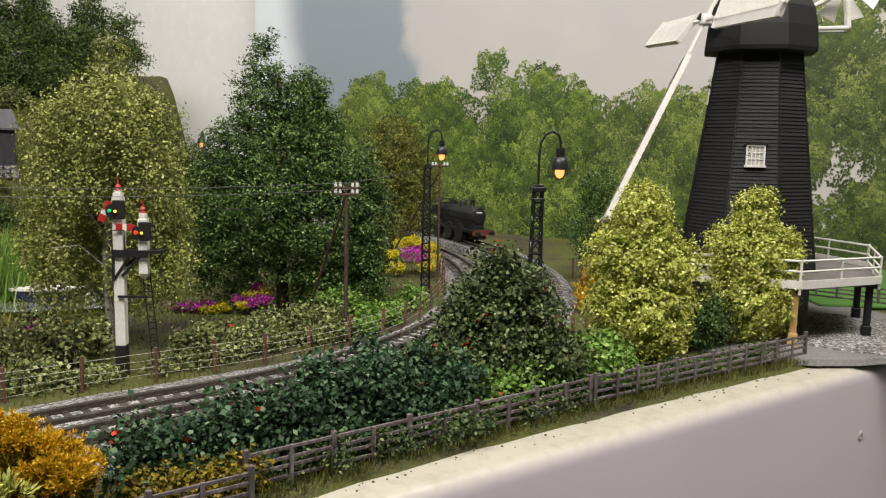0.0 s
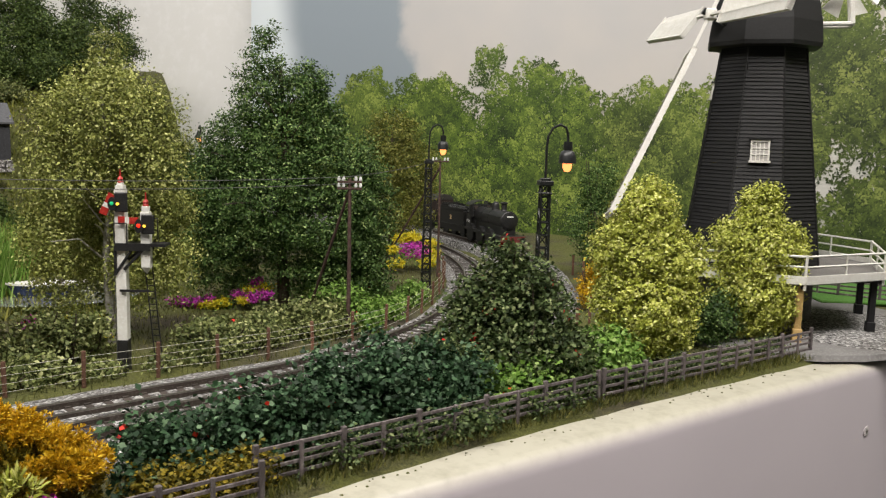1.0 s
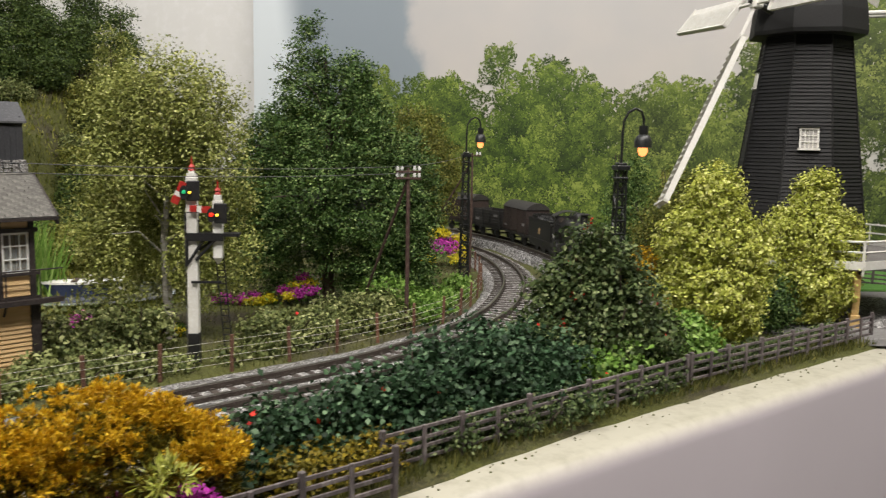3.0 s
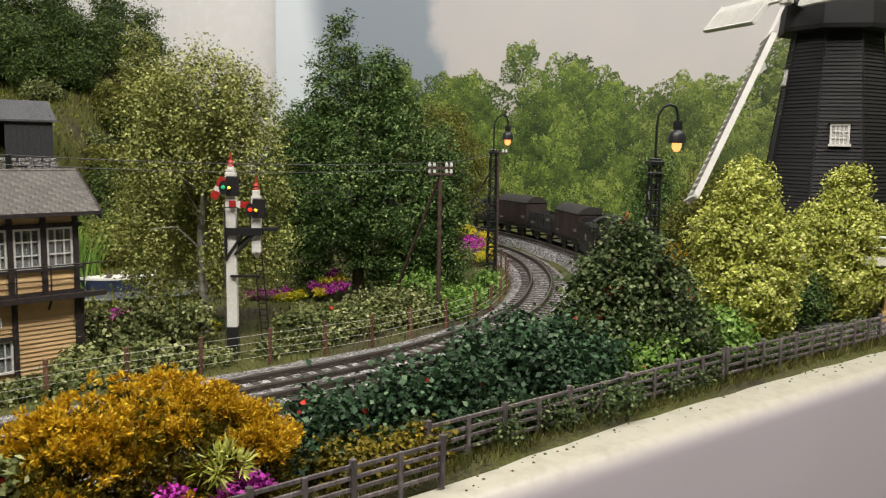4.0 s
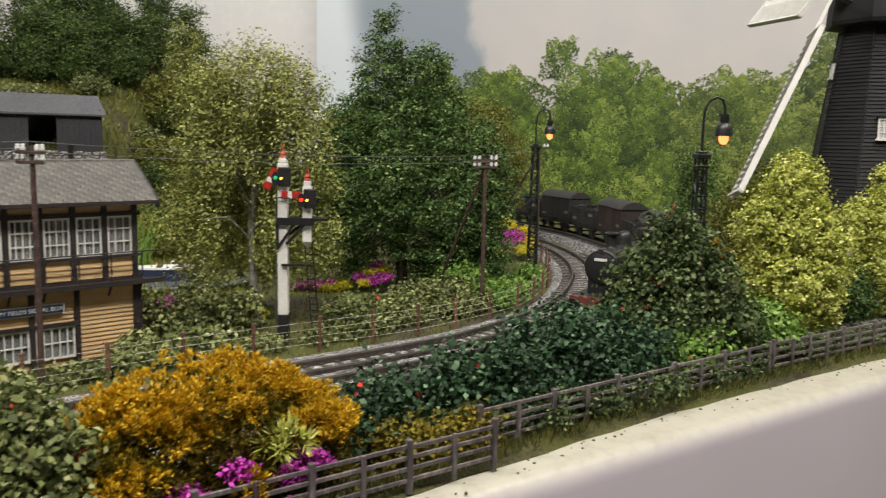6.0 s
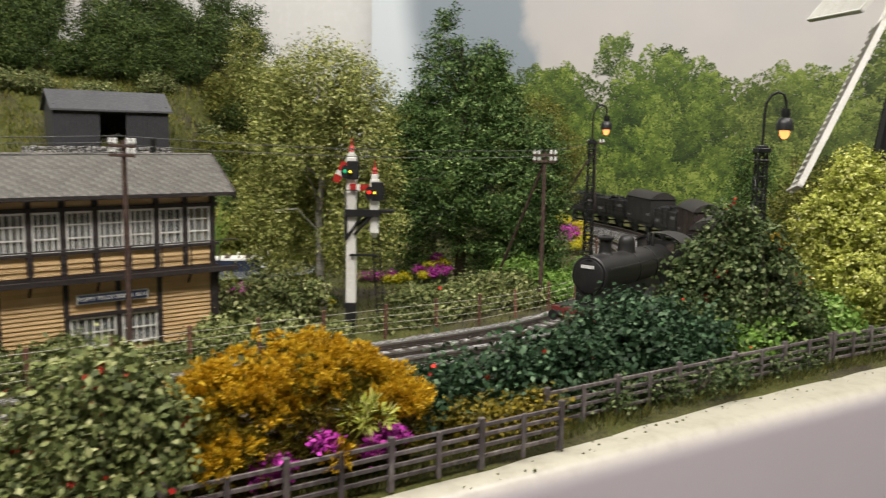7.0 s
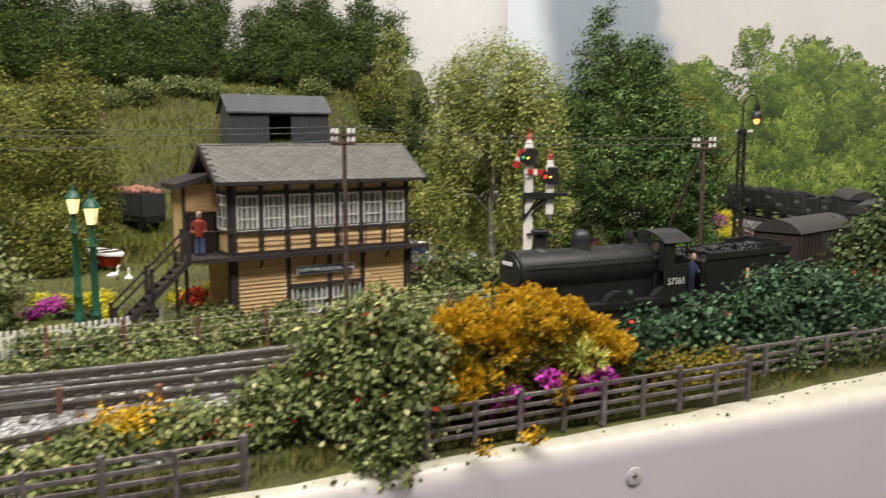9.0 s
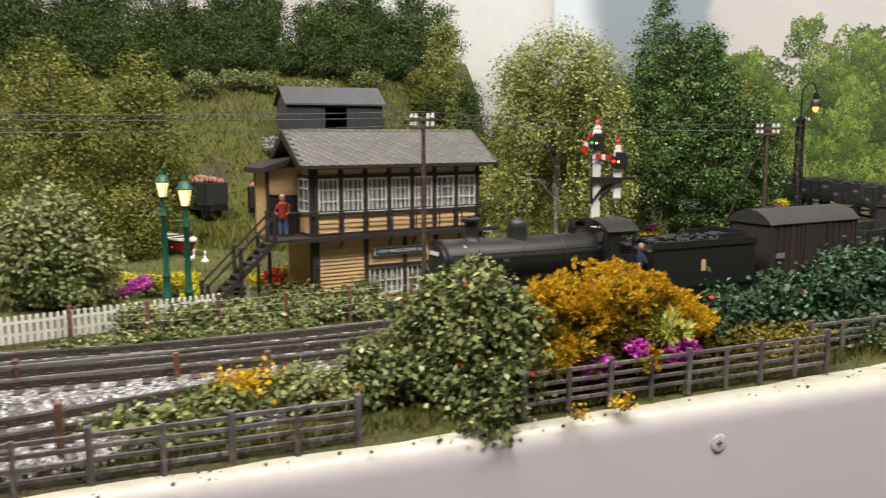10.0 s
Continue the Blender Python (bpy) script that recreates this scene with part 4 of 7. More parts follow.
    # cap
    bm = lathe([(30, 203), (42, 204), (42.5, 207), (41, 222), (38, 236), (31, 248), (18, 257), (4, 261)], 8, turn)
    part("cap", bm, "tar", t, "dark boarded cap")
    # gallery
    G = 98.0
    turn_g = turn - radians(5)
    part("gallery_floor", lathe([(49, 41), (G, 41), (G, 43.5), (49, 43.5)], 8, turn_g), "ply", t)
    for k in range(8):
        a0, a1 = turn_g + k * math.pi / 4, turn_g + (k + 1) * math.pi / 4
        p, q = Vector((G * math.cos(a0), G * math.sin(a0), 0)), Vector((G * math.cos(a1), G * math.sin(a1), 0))
        for z, r in ((60.5, 0.8), (53.5, 0.75)):
            part("rail", rod((p + Vector((0, 0, z)), q + Vector((0, 0, z))), r=r, sides=5), "white", t)
        bm = bmesh.new()
        x = (q - p).normalized()
        n = Vector((x.y, -x.x, 0))
        w = [p + n * 0.4, q + n * 0.4, q + n * 1.6, p + n * 1.6]
        lo, hi = [bm.verts.new(v + Vector((0, 0, 42))) for v in w], [bm.verts.new(v + Vector((0, 0, 47.5))) for v in w]
        bm.faces.new(hi)
        bm.faces.new(lo[::-1])
        for i in range(4):
            bm.faces.new((lo[i], lo[(i + 1) % 4], hi[(i + 1) % 4], hi[i]))
        bm.normal_update()
        part("kick_board", bm, "white", t)
        part("rail_post", rod((p + Vector((0, 0, 38)), p + Vector((0, 0, 61.5))), r=0.95, sides=5), "white", t)
        m = (p + q) / 2
        part("rail_post", rod((m + Vector((0, 0, 42)), m + Vector((0, 0, 60.5))), r=0.7, sides=5), "white", t)
        g = p * 0.94
        mat = "yellow_wood" if k == 6 else "tar"
        part("gallery_post", boxes((g.x - 2.2, g.y - 2.2, -3, g.x + 2.2, g.y + 2.2, 41), (g.x - 3.0, g.y - 3.0, -3, g.x + 3.0, g.y + 3.0, 11), bevel=0.3), mat, t, "unpainted yellow wood post" if k == 6 else "")
        part("joist", rod((p * 0.5 + Vector((0, 0, 39.5)), p * 0.99 + Vector((0, 0, 39.5))), r=1.4, sides=4), "tar", t)
    return t


MILL = windmill()

# sails: four shuttered arms in one slanted plane
SA = Vector((55, 21, 113)).normalized()
SB = Vector((-0.03, -0.985, -0.08)).normalized()
SW = SB.cross(SA).normalized()
HUB = Vector((200, 648, 226))
sails = thing("windmill_sails", 0, 0, 0, 0, "white shuttered windmill sails on a thin stock", "windmill sails")
part("windshaft", rod((HUB + SW * 6, HUB - SW * 30), r=2.6, sides=8), "iron", sails)
part("hub", boxes((HUB.x - 4, HUB.y - 4, HUB.z - 4, HUB.x + 4, HUB.y + 4, HUB.z + 4), bevel=1), "white", sails)
for d, e in ((-SA, SB), (SA, -SB), (SB, SA), (-SB, -SA)):
    e = (e - d * e.dot(d)).normalized()
    sail = new("sail")
    sail.parent = sails
    m = Matrix((d, e, d.cross(e))).transposed().to_4x4()
    sail.matrix_local = Matrix.Translation(HUB * MM) @ m @ pose(0, 0, 0, 10 if abs(d.dot(SB)) > 0.7 else 8, 0, 0)
    part("stock", boxes((0, -1.1, -1.1, 168, 1.1, 1.1), bevel=0.2), "white", sail)
    L0, L1 = 34, 166
    part("sail_frame", boxes((L0, -8.2, -1.0, L1, -1.8, 1.0), (L0, 17.5, -1.5, L1, 19, 2.5), (L0, -8.2, -1.5, L0 + 1.6, 19, 2.5), (L1 - 1.6, -8.2, -1.5, L1, 19, 2.5)), "white", sail)
    k = L0 + 3.5
    while k < L1 - 3:
        bm = boxes((k - 0.4, -1.8, -2.2, k + 0.4, 17.5, 2.8))
        bmesh.ops.rotate(bm, verts=bm.verts, cent=(k, 0, 0), matrix=Matrix.Rotation(-0.45, 3, "Y"))
        part("shutter", bm, "white", sail)
        k += 5.2

# fantail behind the cap
fan = thing("fantail", 292, 690, 232, -20, "white fantail blades on a pale timber frame", "windmill fantail")
part("fan_frame", rod(((-34, -8, -6), (28, -8, -6)), ((-34, 8, -6), (28, 8, -6)), ((-30, -8, -6), (24, -8, 22)), ((28, -8, -6), (24, -8, 26)), ((28, 8, -6), (24, 8, 26)), ((28, -8, -6), (28, 8, -6)), r=1.8, sides=8), "white", fan)
for k in range(8):
    an = k * math.pi / 4 + 0.3
    bm = bmesh.new()
    c, s = math.cos(an), math.sin(an)
    o = Vector((24, 0, 26))
    ax, ay = Vector((c, 0, s)), Vector((-s, 0.5, c)).normalized()
    pts = [o + ax * 5 - ay * 1, o + ax * 26 - ay * 8, o + ax * 26 + ay * 8, o + ax * 5 + ay * 1]
    nn = ax.cross(ay) * 0.5
    lo, hi = [bm.verts.new(p - nn) for p in pts], [bm.verts.new(p + nn) for p in pts]
    bm.faces.new(hi)
    bm.faces.new(lo[::-1])
    for i in range(4):
        bm.faces.new((lo[i], lo[(i + 1) % 4], hi[(i + 1) % 4], hi[i]))
    part("fan_blade", bm, "white", fan)

# yard round the mill
bm = lathe([(128, -2), (126, 1.6), (120, 2.2)], 28)
bmesh.ops.translate(bm, verts=bm.verts, vec=(252, 664, 0))
tagged(part("pavement", bm, "stone"), "grey paved yard under the windmill gallery", "pavement", kind="structure")

bm = lathe([(70, -2), (66, 3.2), (30, 4.2)], 24)
bmesh.ops.translate(bm, verts=bm.verts, vec=(312, 618, 0))
tagged(part("gravel", bm, "ballast"), "loose grey gravel beside the windmill yard", "gravel", kind="structure")
bm = bmesh.new()
box(bm, 330, 715, 1.0, 760, 1010, 4.0, 1)
tagged(part("lawn", bm, "lawn"), "bright green lawn behind the windmill", "lawn", kind="structure")

# ---------- signal box ----------
def text(words, size, m, material, parent, depth=0.15):
    cu = bpy.data.curves.new("lettering", "FONT")
    cu.body, cu.size, cu.extrude, cu.align_x, cu.align_y = words, size * MM, depth * MM, "CENTER", "CENTER"
    cu.materials.append(M[material])
    ob = new("lettering", cu)
    ob.parent = parent
    ob.matrix_local = m
    return ob


def porch_slope(x0, x1, y0, y1):
    """A thick lean-to roof, low at its outer edge."""
    bm = boxes((x0, y0, 76, x1, y1, 79))
    for v in bm.verts:
        if v.co.x > x0 + 1:
            v.co.z += 8
    return bm


def signal_box():
    L, D = 111.0, 48.0
    t = thing("signal_box", -309.8, 362.3, 0, 44.2, "cream boarded signal box with dark timber frame and slate roof", "signal box")
    FL, WT, WB, EV = 40.0, 73.2, 53.5, 80.0
    for q in ((1, 1.2, 0, 34, 3, FL), (78, 1.2, 0, L - 1, 3, FL), (34, 1.2, 20.5, 78, 3, FL), (34, 1.2, 0, 78, 3, 3.8), (1, D - 3, 0, L - 1, D, EV), (1, 3, 0, 3, D - 3, WB), (L - 3, 3, 0, L - 1, D - 3, EV), (1, 3, WT, 3, D - 3, EV), (1, 1.2, FL, L - 1, 3, WB), (1, 1.2, WT, L - 1, 3, EV)):
        part("wall", boxes(q), "cream", t)
    # Dark floor and inner sheet put the room's shade into the colour.
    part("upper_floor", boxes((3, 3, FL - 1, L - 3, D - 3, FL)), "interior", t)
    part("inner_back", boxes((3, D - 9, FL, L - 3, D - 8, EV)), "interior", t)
    # lap boards, lower storey
    rows = 17
    spans = ((3, 32), (34, 57), (59, 78), (80, 108))
    for x0, x1 in spans:
        for i in range(rows):
            z0 = 2 + (FL - 3) * i / rows
            if x0 in (34, 59) and z0 < 20.5:
                continue
            bm = boxes((x0, 0.1, z0, x1, 1.2, z0 + (FL - 3) / rows - 0.1))
            for v in bm.verts:
                if v.co.z > z0 + 0.5 and v.co.y < 0.6:
                    v.co.y = 0.75
            part("lap_board", bm, "cream", t)
    # upper panels: below and above the windows
    n = 7
    pitch = (L - 5) / n
    for k in range(n):
        x0 = 2.5 + k * pitch + 1.2
        for i in range(4):
            z0 = FL + 2.2 + i * 2.75
            bm = boxes((x0, 0.1, z0, x0 + pitch - 2.4, 1.2, z0 + 2.65))
            for v in bm.verts:
                if v.co.z > z0 + 0.5 and v.co.y < 0.6:
                    v.co.y = 0.7
            part("lap_board", bm, "cream", t)
        part("panel", boxes((x0, 0.3, WT + 2.6, x0 + pitch - 2.4, 1.2, EV - 1.4)), "cream", t)
    # timber frame
    for k in range(n + 1):
        x = 2.5 + k * pitch
        part("mullion", boxes((x - 1.3, -0.7, FL, x + 1.3, 1.4, EV)), "brown", t)
    for x, w in ((1.8, 2.2), (33, 1.2), (58, 1.2), (79, 1.2), (L - 1.8, 2.2)):
        part("stud", boxes((x - w, -0.6, 0, x + w, 1.4, FL)), "brown", t)
    for z0, z1 in ((FL - 1.2, FL + 1.6), (WB - 1.4, WB), (WT, WT + 1.9), (EV - 1.6, EV + 1.4)):
        part("beam", boxes((-0.4, -0.9, z0, L + 0.4, 1.5, z1)), "brown", t)
    # windows of the operating floor
    def sash(x0, x1, z0, z1, nx, nz, y=0.0, curtain=True):
        w = new("window")
        w.parent = t
        part("window_frame", boxes((x0, y - 0.2, z0, x0 + 1.0, y + 0.9, z1), (x1 - 1.0, y - 0.2, z0, x1, y + 0.9, z1), (x0 + 1, y - 0.2, z0, x1 - 1, y + 0.9, z0 + 1.0), (x0 + 1, y - 0.2, z1 - 1.0, x1 - 1, y + 0.9, z1)), "white", w)
        for i in range(1, nx):
            x = x0 + (x1 - x0) * i / nx
            part("glazing_bar", boxes((x - 0.3, y - 0.05, z0 + 1, x + 0.3, y + 0.7, z1 - 1)), "white", w)
        for i in range(1, nz):
            z = z0 + (z1 - z0) * i / nz
            part("glazing_bar", boxes((x0 + 1, y - 0.02, z - 0.3, x1 - 1, y + 0.65, z + 0.3)), "white", w)
        part("pane", boxes((x0 + 0.8, y + 0.8, z0 + 0.8, x1 - 0.8, y + 1.0, z1 - 0.8)), "glass", w).visible_shadow = False
        if curtain:
            for q in range(nx):
                a = x0 + 1.2 + (x1 - x0 - 2.4) * q / nx
                part("blind", boxes((a, 4.2, z0 + 0.5, a + (x1 - x0) / nx * 0.14, 4.6, z1 - 0.5)), "curtain", w)
    for k in range(n):
        x0 = 2.5 + k * pitch + 1.4
        sash(x0, x0 + pitch - 2.8, WB + 0.1, WT - 0.1, 4 if k < 5 else 3, 3)
    sash(34.4, 56.6, 4, 20, 6, 2, 0.2, False)
    sash(59.4, 77.6, 4, 20, 5, 2, 0.2, False)
    part("lower_lintel", boxes((33, -0.8, 20, 79, 1.4, 22)), "brown", t)
    # Added dark sheet stands in for the unlit space behind the lower panes.
    part("shade_backing", boxes((33, 6, 0, 79, 7, 24)), "interior", t)
    # end wall window and boards
    for i in range(14):
        z0 = 2 + (FL - 3) * i / 14
        part("end_board", boxes((0.2, 4, z0, 1.1, D - 4, z0 + 2.5)), "cream", t)
    w = new("window")
    w.parent = t
    part("window_frame", boxes((-0.4, 4, WB, 0.8, 5, WT), (-0.4, 13, WB, 0.8, 14, WT), (-0.4, 22, WB, 0.8, 23, WT), (-0.4, 5, WT - 1, 0.8, 22, WT), (-0.4, 5, WB, 0.8, 22, WB + 1), (-0.3, 5, WB + 6.5, 0.7, 22, WB + 7.2), (-0.3, 5, WB + 13.5, 0.7, 22, WB + 14.2)), "white", w)
    part("pane", boxes((0.9, 4.5, WB, 1.1, 22.5, WT)), "glass", w)
    part("end_frame", boxes((-0.6, 0, 0, 1.4, 3.4, EV), (-0.6, 23.5, FL, 1.4, 26, EV), (-0.5, 3.4, WT, 1.2, 26, WT + 1.8), (-0.5, 3.4, FL, 1.2, D, FL + 1.6)), "brown", t)
    # roof: slates in courses on two slopes, ridge and barge boards
    OH, RZ = 6.0, 99.5
    mid = D / 2
    x0, x1 = -8.0, L + 8.0
    y0, z0 = -OH, EV + 0.5
    bm = bmesh.new()
    vs = [bm.verts.new(p) for p in ((x0, y0, z0), (x1, y0, z0), (x1, mid, RZ), (x0, mid, RZ), (x0, D + OH, z0), (x1, D + OH, z0), (x0, y0, z0 - 1.5), (x1, y0, z0 - 1.5), (x1, mid, RZ - 1.7), (x0, mid, RZ - 1.7), (x0, D + OH, z0 - 1.5), (x1, D + OH, z0 - 1.5))]
    for f in ((0, 1, 2, 3), (3, 2, 5, 4), (7, 6, 9, 8), (8, 9, 10, 11), (6, 7, 1, 0), (4, 5, 11, 10), (0, 3, 9, 6), (3, 4, 10, 9), (1, 7, 8, 2), (2, 8, 11, 5)):
        bm.faces.new([vs[i] for i in f])
    bm.normal_update()
    roof = part("roof", bm, "slate", t)
    courses, per = 13, 22
    sx = (x1 - x0) / per
    slope = Vector((0, mid - y0, RZ - z0))
    cl = slope.length / courses
    ang = math.atan2(slope.z, slope.y)
    rr = random.Random(11)
    me = None
    for c in range(courses):
        for k in range(per):
            if me is None:
                bm = boxes((0, -0.2, 0, sx - 0.25, cl + 0.6, 0.45))
                sl = part("slate", bm, "slate", roof)
                me = sl.data
            else:
                sl = new("slate", me)
                sl.parent = roof
            xx = x0 + k * sx + (sx / 2 if c % 2 else 0)
            if xx + sx > x1 + 0.2:
                xx = x1 - sx
            p = Vector((xx, y0, z0)) + slope * (c / courses)
            sl.matrix_local = Matrix.Translation(p * MM) @ Matrix.Rotation(ang + 0.02 + rr.uniform(-0.012, 0.012), 4, "X") @ Matrix.Translation((0, 0, 0.2 * MM))
    part("ridge", rod(((x0, mid, RZ + 0.3), (x1, mid, RZ + 0.3)), r=1.1, sides=6), "slate", roof)
    part("gutter", boxes((x0, y0 - 1.4, z0 - 1.4, x1, y0, z0)), "brown", t)
    for x in (x0, x1):
        for ya, yb in ((y0, mid), (D + OH, mid)):
            bm = bmesh.new()
            q = [(x - 0.8, ya, z0 - 3.5), (x - 0.8, ya, z0 + 0.8), (x - 0.8, yb, RZ + 0.8), (x - 0.8, yb, RZ - 4.2)]
            lo = [bm.verts.new(p) for p in q]
            hi = [bm.verts.new((p[0] + 1.6, p[1], p[2])) for p in q]
            bm.faces.new(lo)
            bm.faces.new(hi[::-1])
            for i in range(4):
                bm.faces.new((lo[i], hi[i], hi[(i + 1) % 4], lo[(i + 1) % 4]))
            part("barge_board", bm, "brown", t)
    for x in (1.2, L - 1.2):
        bm = bmesh.new()
        vv = [bm.verts.new((x + dx, y, z)) for dx in (-0.8, 0.8) for y, z in ((2, EV), (D - 2, EV), (mid, RZ - 2))]
        bm.faces.new(vv[:3])
        bm.faces.new(vv[3:][::-1])
        for i in range(3):
            bm.faces.new((vv[i], vv[(i + 1) % 3], vv[3 + (i + 1) % 3], vv[3 + i]))
        part("gable", bm, "cream", t)
    part("stove_pipe", rod(((90, 34, 88), (90, 34, 108)), r=1.5), "iron", t)
    # balcony with handrail
    part("balcony", boxes((-16, -5, FL - 1.0, L + 10, -0.9, FL + 0.3)), "brown", t)
    part("balcony_edge", boxes((-16, -5.8, FL - 1.8, L + 10, -5, FL + 0.6)), "brown", t)
    for k in range(8):
        x = 1 + k * (L - 2) / 7
        part("bracket", rod(((x, -0.5, FL - 7), (x, -4.6, FL - 1.5)), r=0.6, sides=4), "brown", t)
        part("rail_post", rod(((x, -5.3, FL), (x, -5.3, FL + 15)), r=0.4, sides=5), "brown", t)
    for z in (FL + 15,):
        part("hand_rail", rod(((-16, -5.3, z), (L + 10, -5.3, z)), r=0.4, sides=5), "brown", t)
    # porch with door, landing and stairs
    px0, px1, py0, py1 = -19.0, 0.0, 22.0, 46.0
    for q in ((px0, py0, FL, px0 + 1.5, py1, 79), (px0 + 1.5, py1 - 1.5, FL, px1, py1, 79), (px0 + 1.5, py0, 63, px1, py0 + 1.2, 79)):
        part("porch_wall", boxes(q), "cream", t)
    for i in range(6):
        part("porch_board", boxes((px0, py0 - 0.7, 64 + 2.5 * i, px1 - 3, py0, 66.2 + 2.5 * i)), "cream", t)
    part("door", boxes((px0 + 2, py0 + 0.2, FL, px1 - 2, py0 + 1.3, 63), (px0 + 4, py0 - 0.2, 50, px1 - 4, py0 + 0.2, 61)), "brown", t, "dark panelled porch door")
    part("porch_roof", porch_slope(px0 - 5, px1 + 3, py0 - 5, py1 + 4), "brown", t)
    part("porch_post", boxes((px0 - 0.4, py0 - 0.8, 0, px0 + 1.4, py0 + 1, 80)), "brown", t)
    part("porch_post", boxes((px0 - 0.4, py1 - 1.2, 0, px0 + 1.4, py1, 80)), "brown", t)
    part("landing", boxes((-24, -5, FL - 1.2, -0.7, 21.8, FL + 0.2)), "brown", t)
    st = new("staircase")
    st.parent = t
    steps = 11
    ex, ez = -62.0, 4.0
    for k in range(steps):
        u = (k + 0.5) / steps
        x, z = -24 + (ex + 24) * u, FL - (FL - ez) * u
        part("tread", boxes((x - 2.6, -7, z - 0.5, x + 2.0, 6, z + 0.5)), "brown", st)
    for y in (-7.5, 6.0):
        bm = bmesh.new()
        for dz, hh in ((-2.0, 3.4), (13.0, 1.4)):
            q = [(-24, y, FL + dz), (-24, y, FL + dz + hh), (ex, y, ez + dz + hh), (ex, y, ez + dz)]
            lo = [bm.verts.new(p) for p in q]
            hi = [bm.verts.new((p[0], p[1] + 1.2, p[2])) for p in q]
            bm.faces.new(lo)
            bm.faces.new(hi[::-1])
            for i in range(4):
                bm.faces.new((lo[i], hi[i], hi[(i + 1) % 4], lo[(i + 1) % 4]))
        part("stringer", bm, "brown", st)
        for x, z in ((-24, FL), (-43, (FL + ez) / 2), (ex + 1, ez)):
            part("newel", boxes((x - 1, y, -2 if x != -24 else FL - 2, x + 1, y + 1.6, z + 16)), "brown", st)
    # nameboard
    nb = part("nameboard", boxes((38, -1.9, 27.5, 72, -0.9, 31.5), bevel=0.2), "navy", t, "blue nameboard with white letters")
    part("nameboard_edge", boxes((37.4, -1.5, 27.0, 72.6, -0.7, 32.0)), "white", t)
    text("POPPY FIELDS SIGNAL BOX", 2.75, pose(55 * MM, -2.0 * MM, 29.5 * MM, 90, 0, 0), "white", nb)
    return t


signal_box()

# signalman figure on the landing, as one plain shape
fig = bmesh.new()
for z, r in ((0, 0),):
    tube(fig, ((-1.6, 0, 0), (-1.4, 0, 8), (-0.9, 0, 11)), (1.3, 1.4, 1.5), 8)
    tube(fig, ((1.6, 0, 0), (1.4, 0, 8), (0.9, 0, 11)), (1.3, 1.4, 1.5), 8)
    tube(fig, ((0, 0, 10.5), (0, 0, 15), (0, 0, 19), (0, 0, 20)), (2.3, 2.6, 2.9, 1.0), 10)
    tube(fig, ((-3, 0, 18.5), (-3.8, -1, 14), (-2.4, -3, 12.5)), (1.0, 0.9, 0.7), 6)
    tube(fig, ((3, 0, 18.5), (3.8, -1, 14), (2.6, -3, 12.5)), (1.0, 0.9, 0.7), 6)
    tube(fig, ((0, 0, 20), (0, -0.3, 21.5), (0, -0.3, 23.4), (0, -0.3, 24.4)), (0.8, 1.5, 1.5, 0.5), 8)


def figure_material():
    """Painted figurine: blue below the waist, red jacket, pale head."""
    n = Nodes("painted_figure", 0.6)
    tc = n.t.nodes.new("ShaderNodeTexCoord")
    sp = n.t.nodes.new("ShaderNodeSeparateXYZ")
    n.link(tc.outputs["Object"], sp.inputs[0])
    mr = n.add("ShaderNodeMapRange")
    mr.inputs["From Max"].default_value = 0.025
    n.link(sp.outputs[2], mr.inputs[0])
    c = n.ramp(mr.outputs[0], [(0.0, (0.02, 0.02, 0.03)), (0.06, (0.06, 0.09, 0.17)), (0.42, (0.30, 0.045, 0.025)), (0.80, (0.5, 0.32, 0.25))])
    c.node.color_ramp.interpolation = "CONSTANT"
    return n.colour(c)


M["figure"] = figure_material()
bm = fig
ob = smooth(part("figurine", bm, "figure"))
ob.matrix_world = pose(-309.8 * MM, 362.3 * MM, 40.3 * MM, 0, 0, 44.2) @ pose(-13 * MM, 12 * MM, 0, 0, 0, -30)
tagged(ob, "small painted signalman figurine in a red jacket", "figurine")

# ---------- shed on the hillside ----------
sh = thing("barn", -528, 905, 100, 40, "charcoal open-fronted barn with a grey sheet roof on the hill", "barn")
bw, bd, bh = 120, 52, 34
for k, q in enumerate(((-bw / 2, -bd / 2, -14, -bw / 2 + 46, -bd / 2 + 2, bh), (14, -bd / 2, -14, bw / 2, -bd / 2 + 2, bh), (-bw / 2, -bd / 2 + 2, -14, -bw / 2 + 2, bd / 2, bh + 6), (bw / 2 - 2, -bd / 2 + 2, -14, bw / 2, bd / 2, bh + 6), (-bw / 2 + 2, bd / 2 - 2, -14, bw / 2 - 2, bd / 2, bh), (-bw / 2 + 46, -bd / 2, bh - 3, 14, -bd / 2 + 2, bh))):
    part("wall", boxes(q), "corrugated" if k == 2 else "shed", sh)
bm = bmesh.new()
q = [(-bd / 2 - 4, bh - 1), (0, bh + 20), (bd / 2 + 4, bh - 1), (bd / 2 + 4, bh + 1), (0, bh + 22), (-bd / 2 - 4, bh + 1)]
lo = [bm.verts.new((-bw / 2 - 4, y, z)) for y, z in q]
hi = [bm.verts.new((bw / 2 + 4, y, z)) for y, z in q]
for i in range(6):
    bm.faces.new((lo[i], hi[i], hi[(i + 1) % 6], lo[(i + 1) % 6]))
bm.faces.new(lo[::-1])
bm.faces.new(hi)
part("roof", bm, "corrugated", sh)
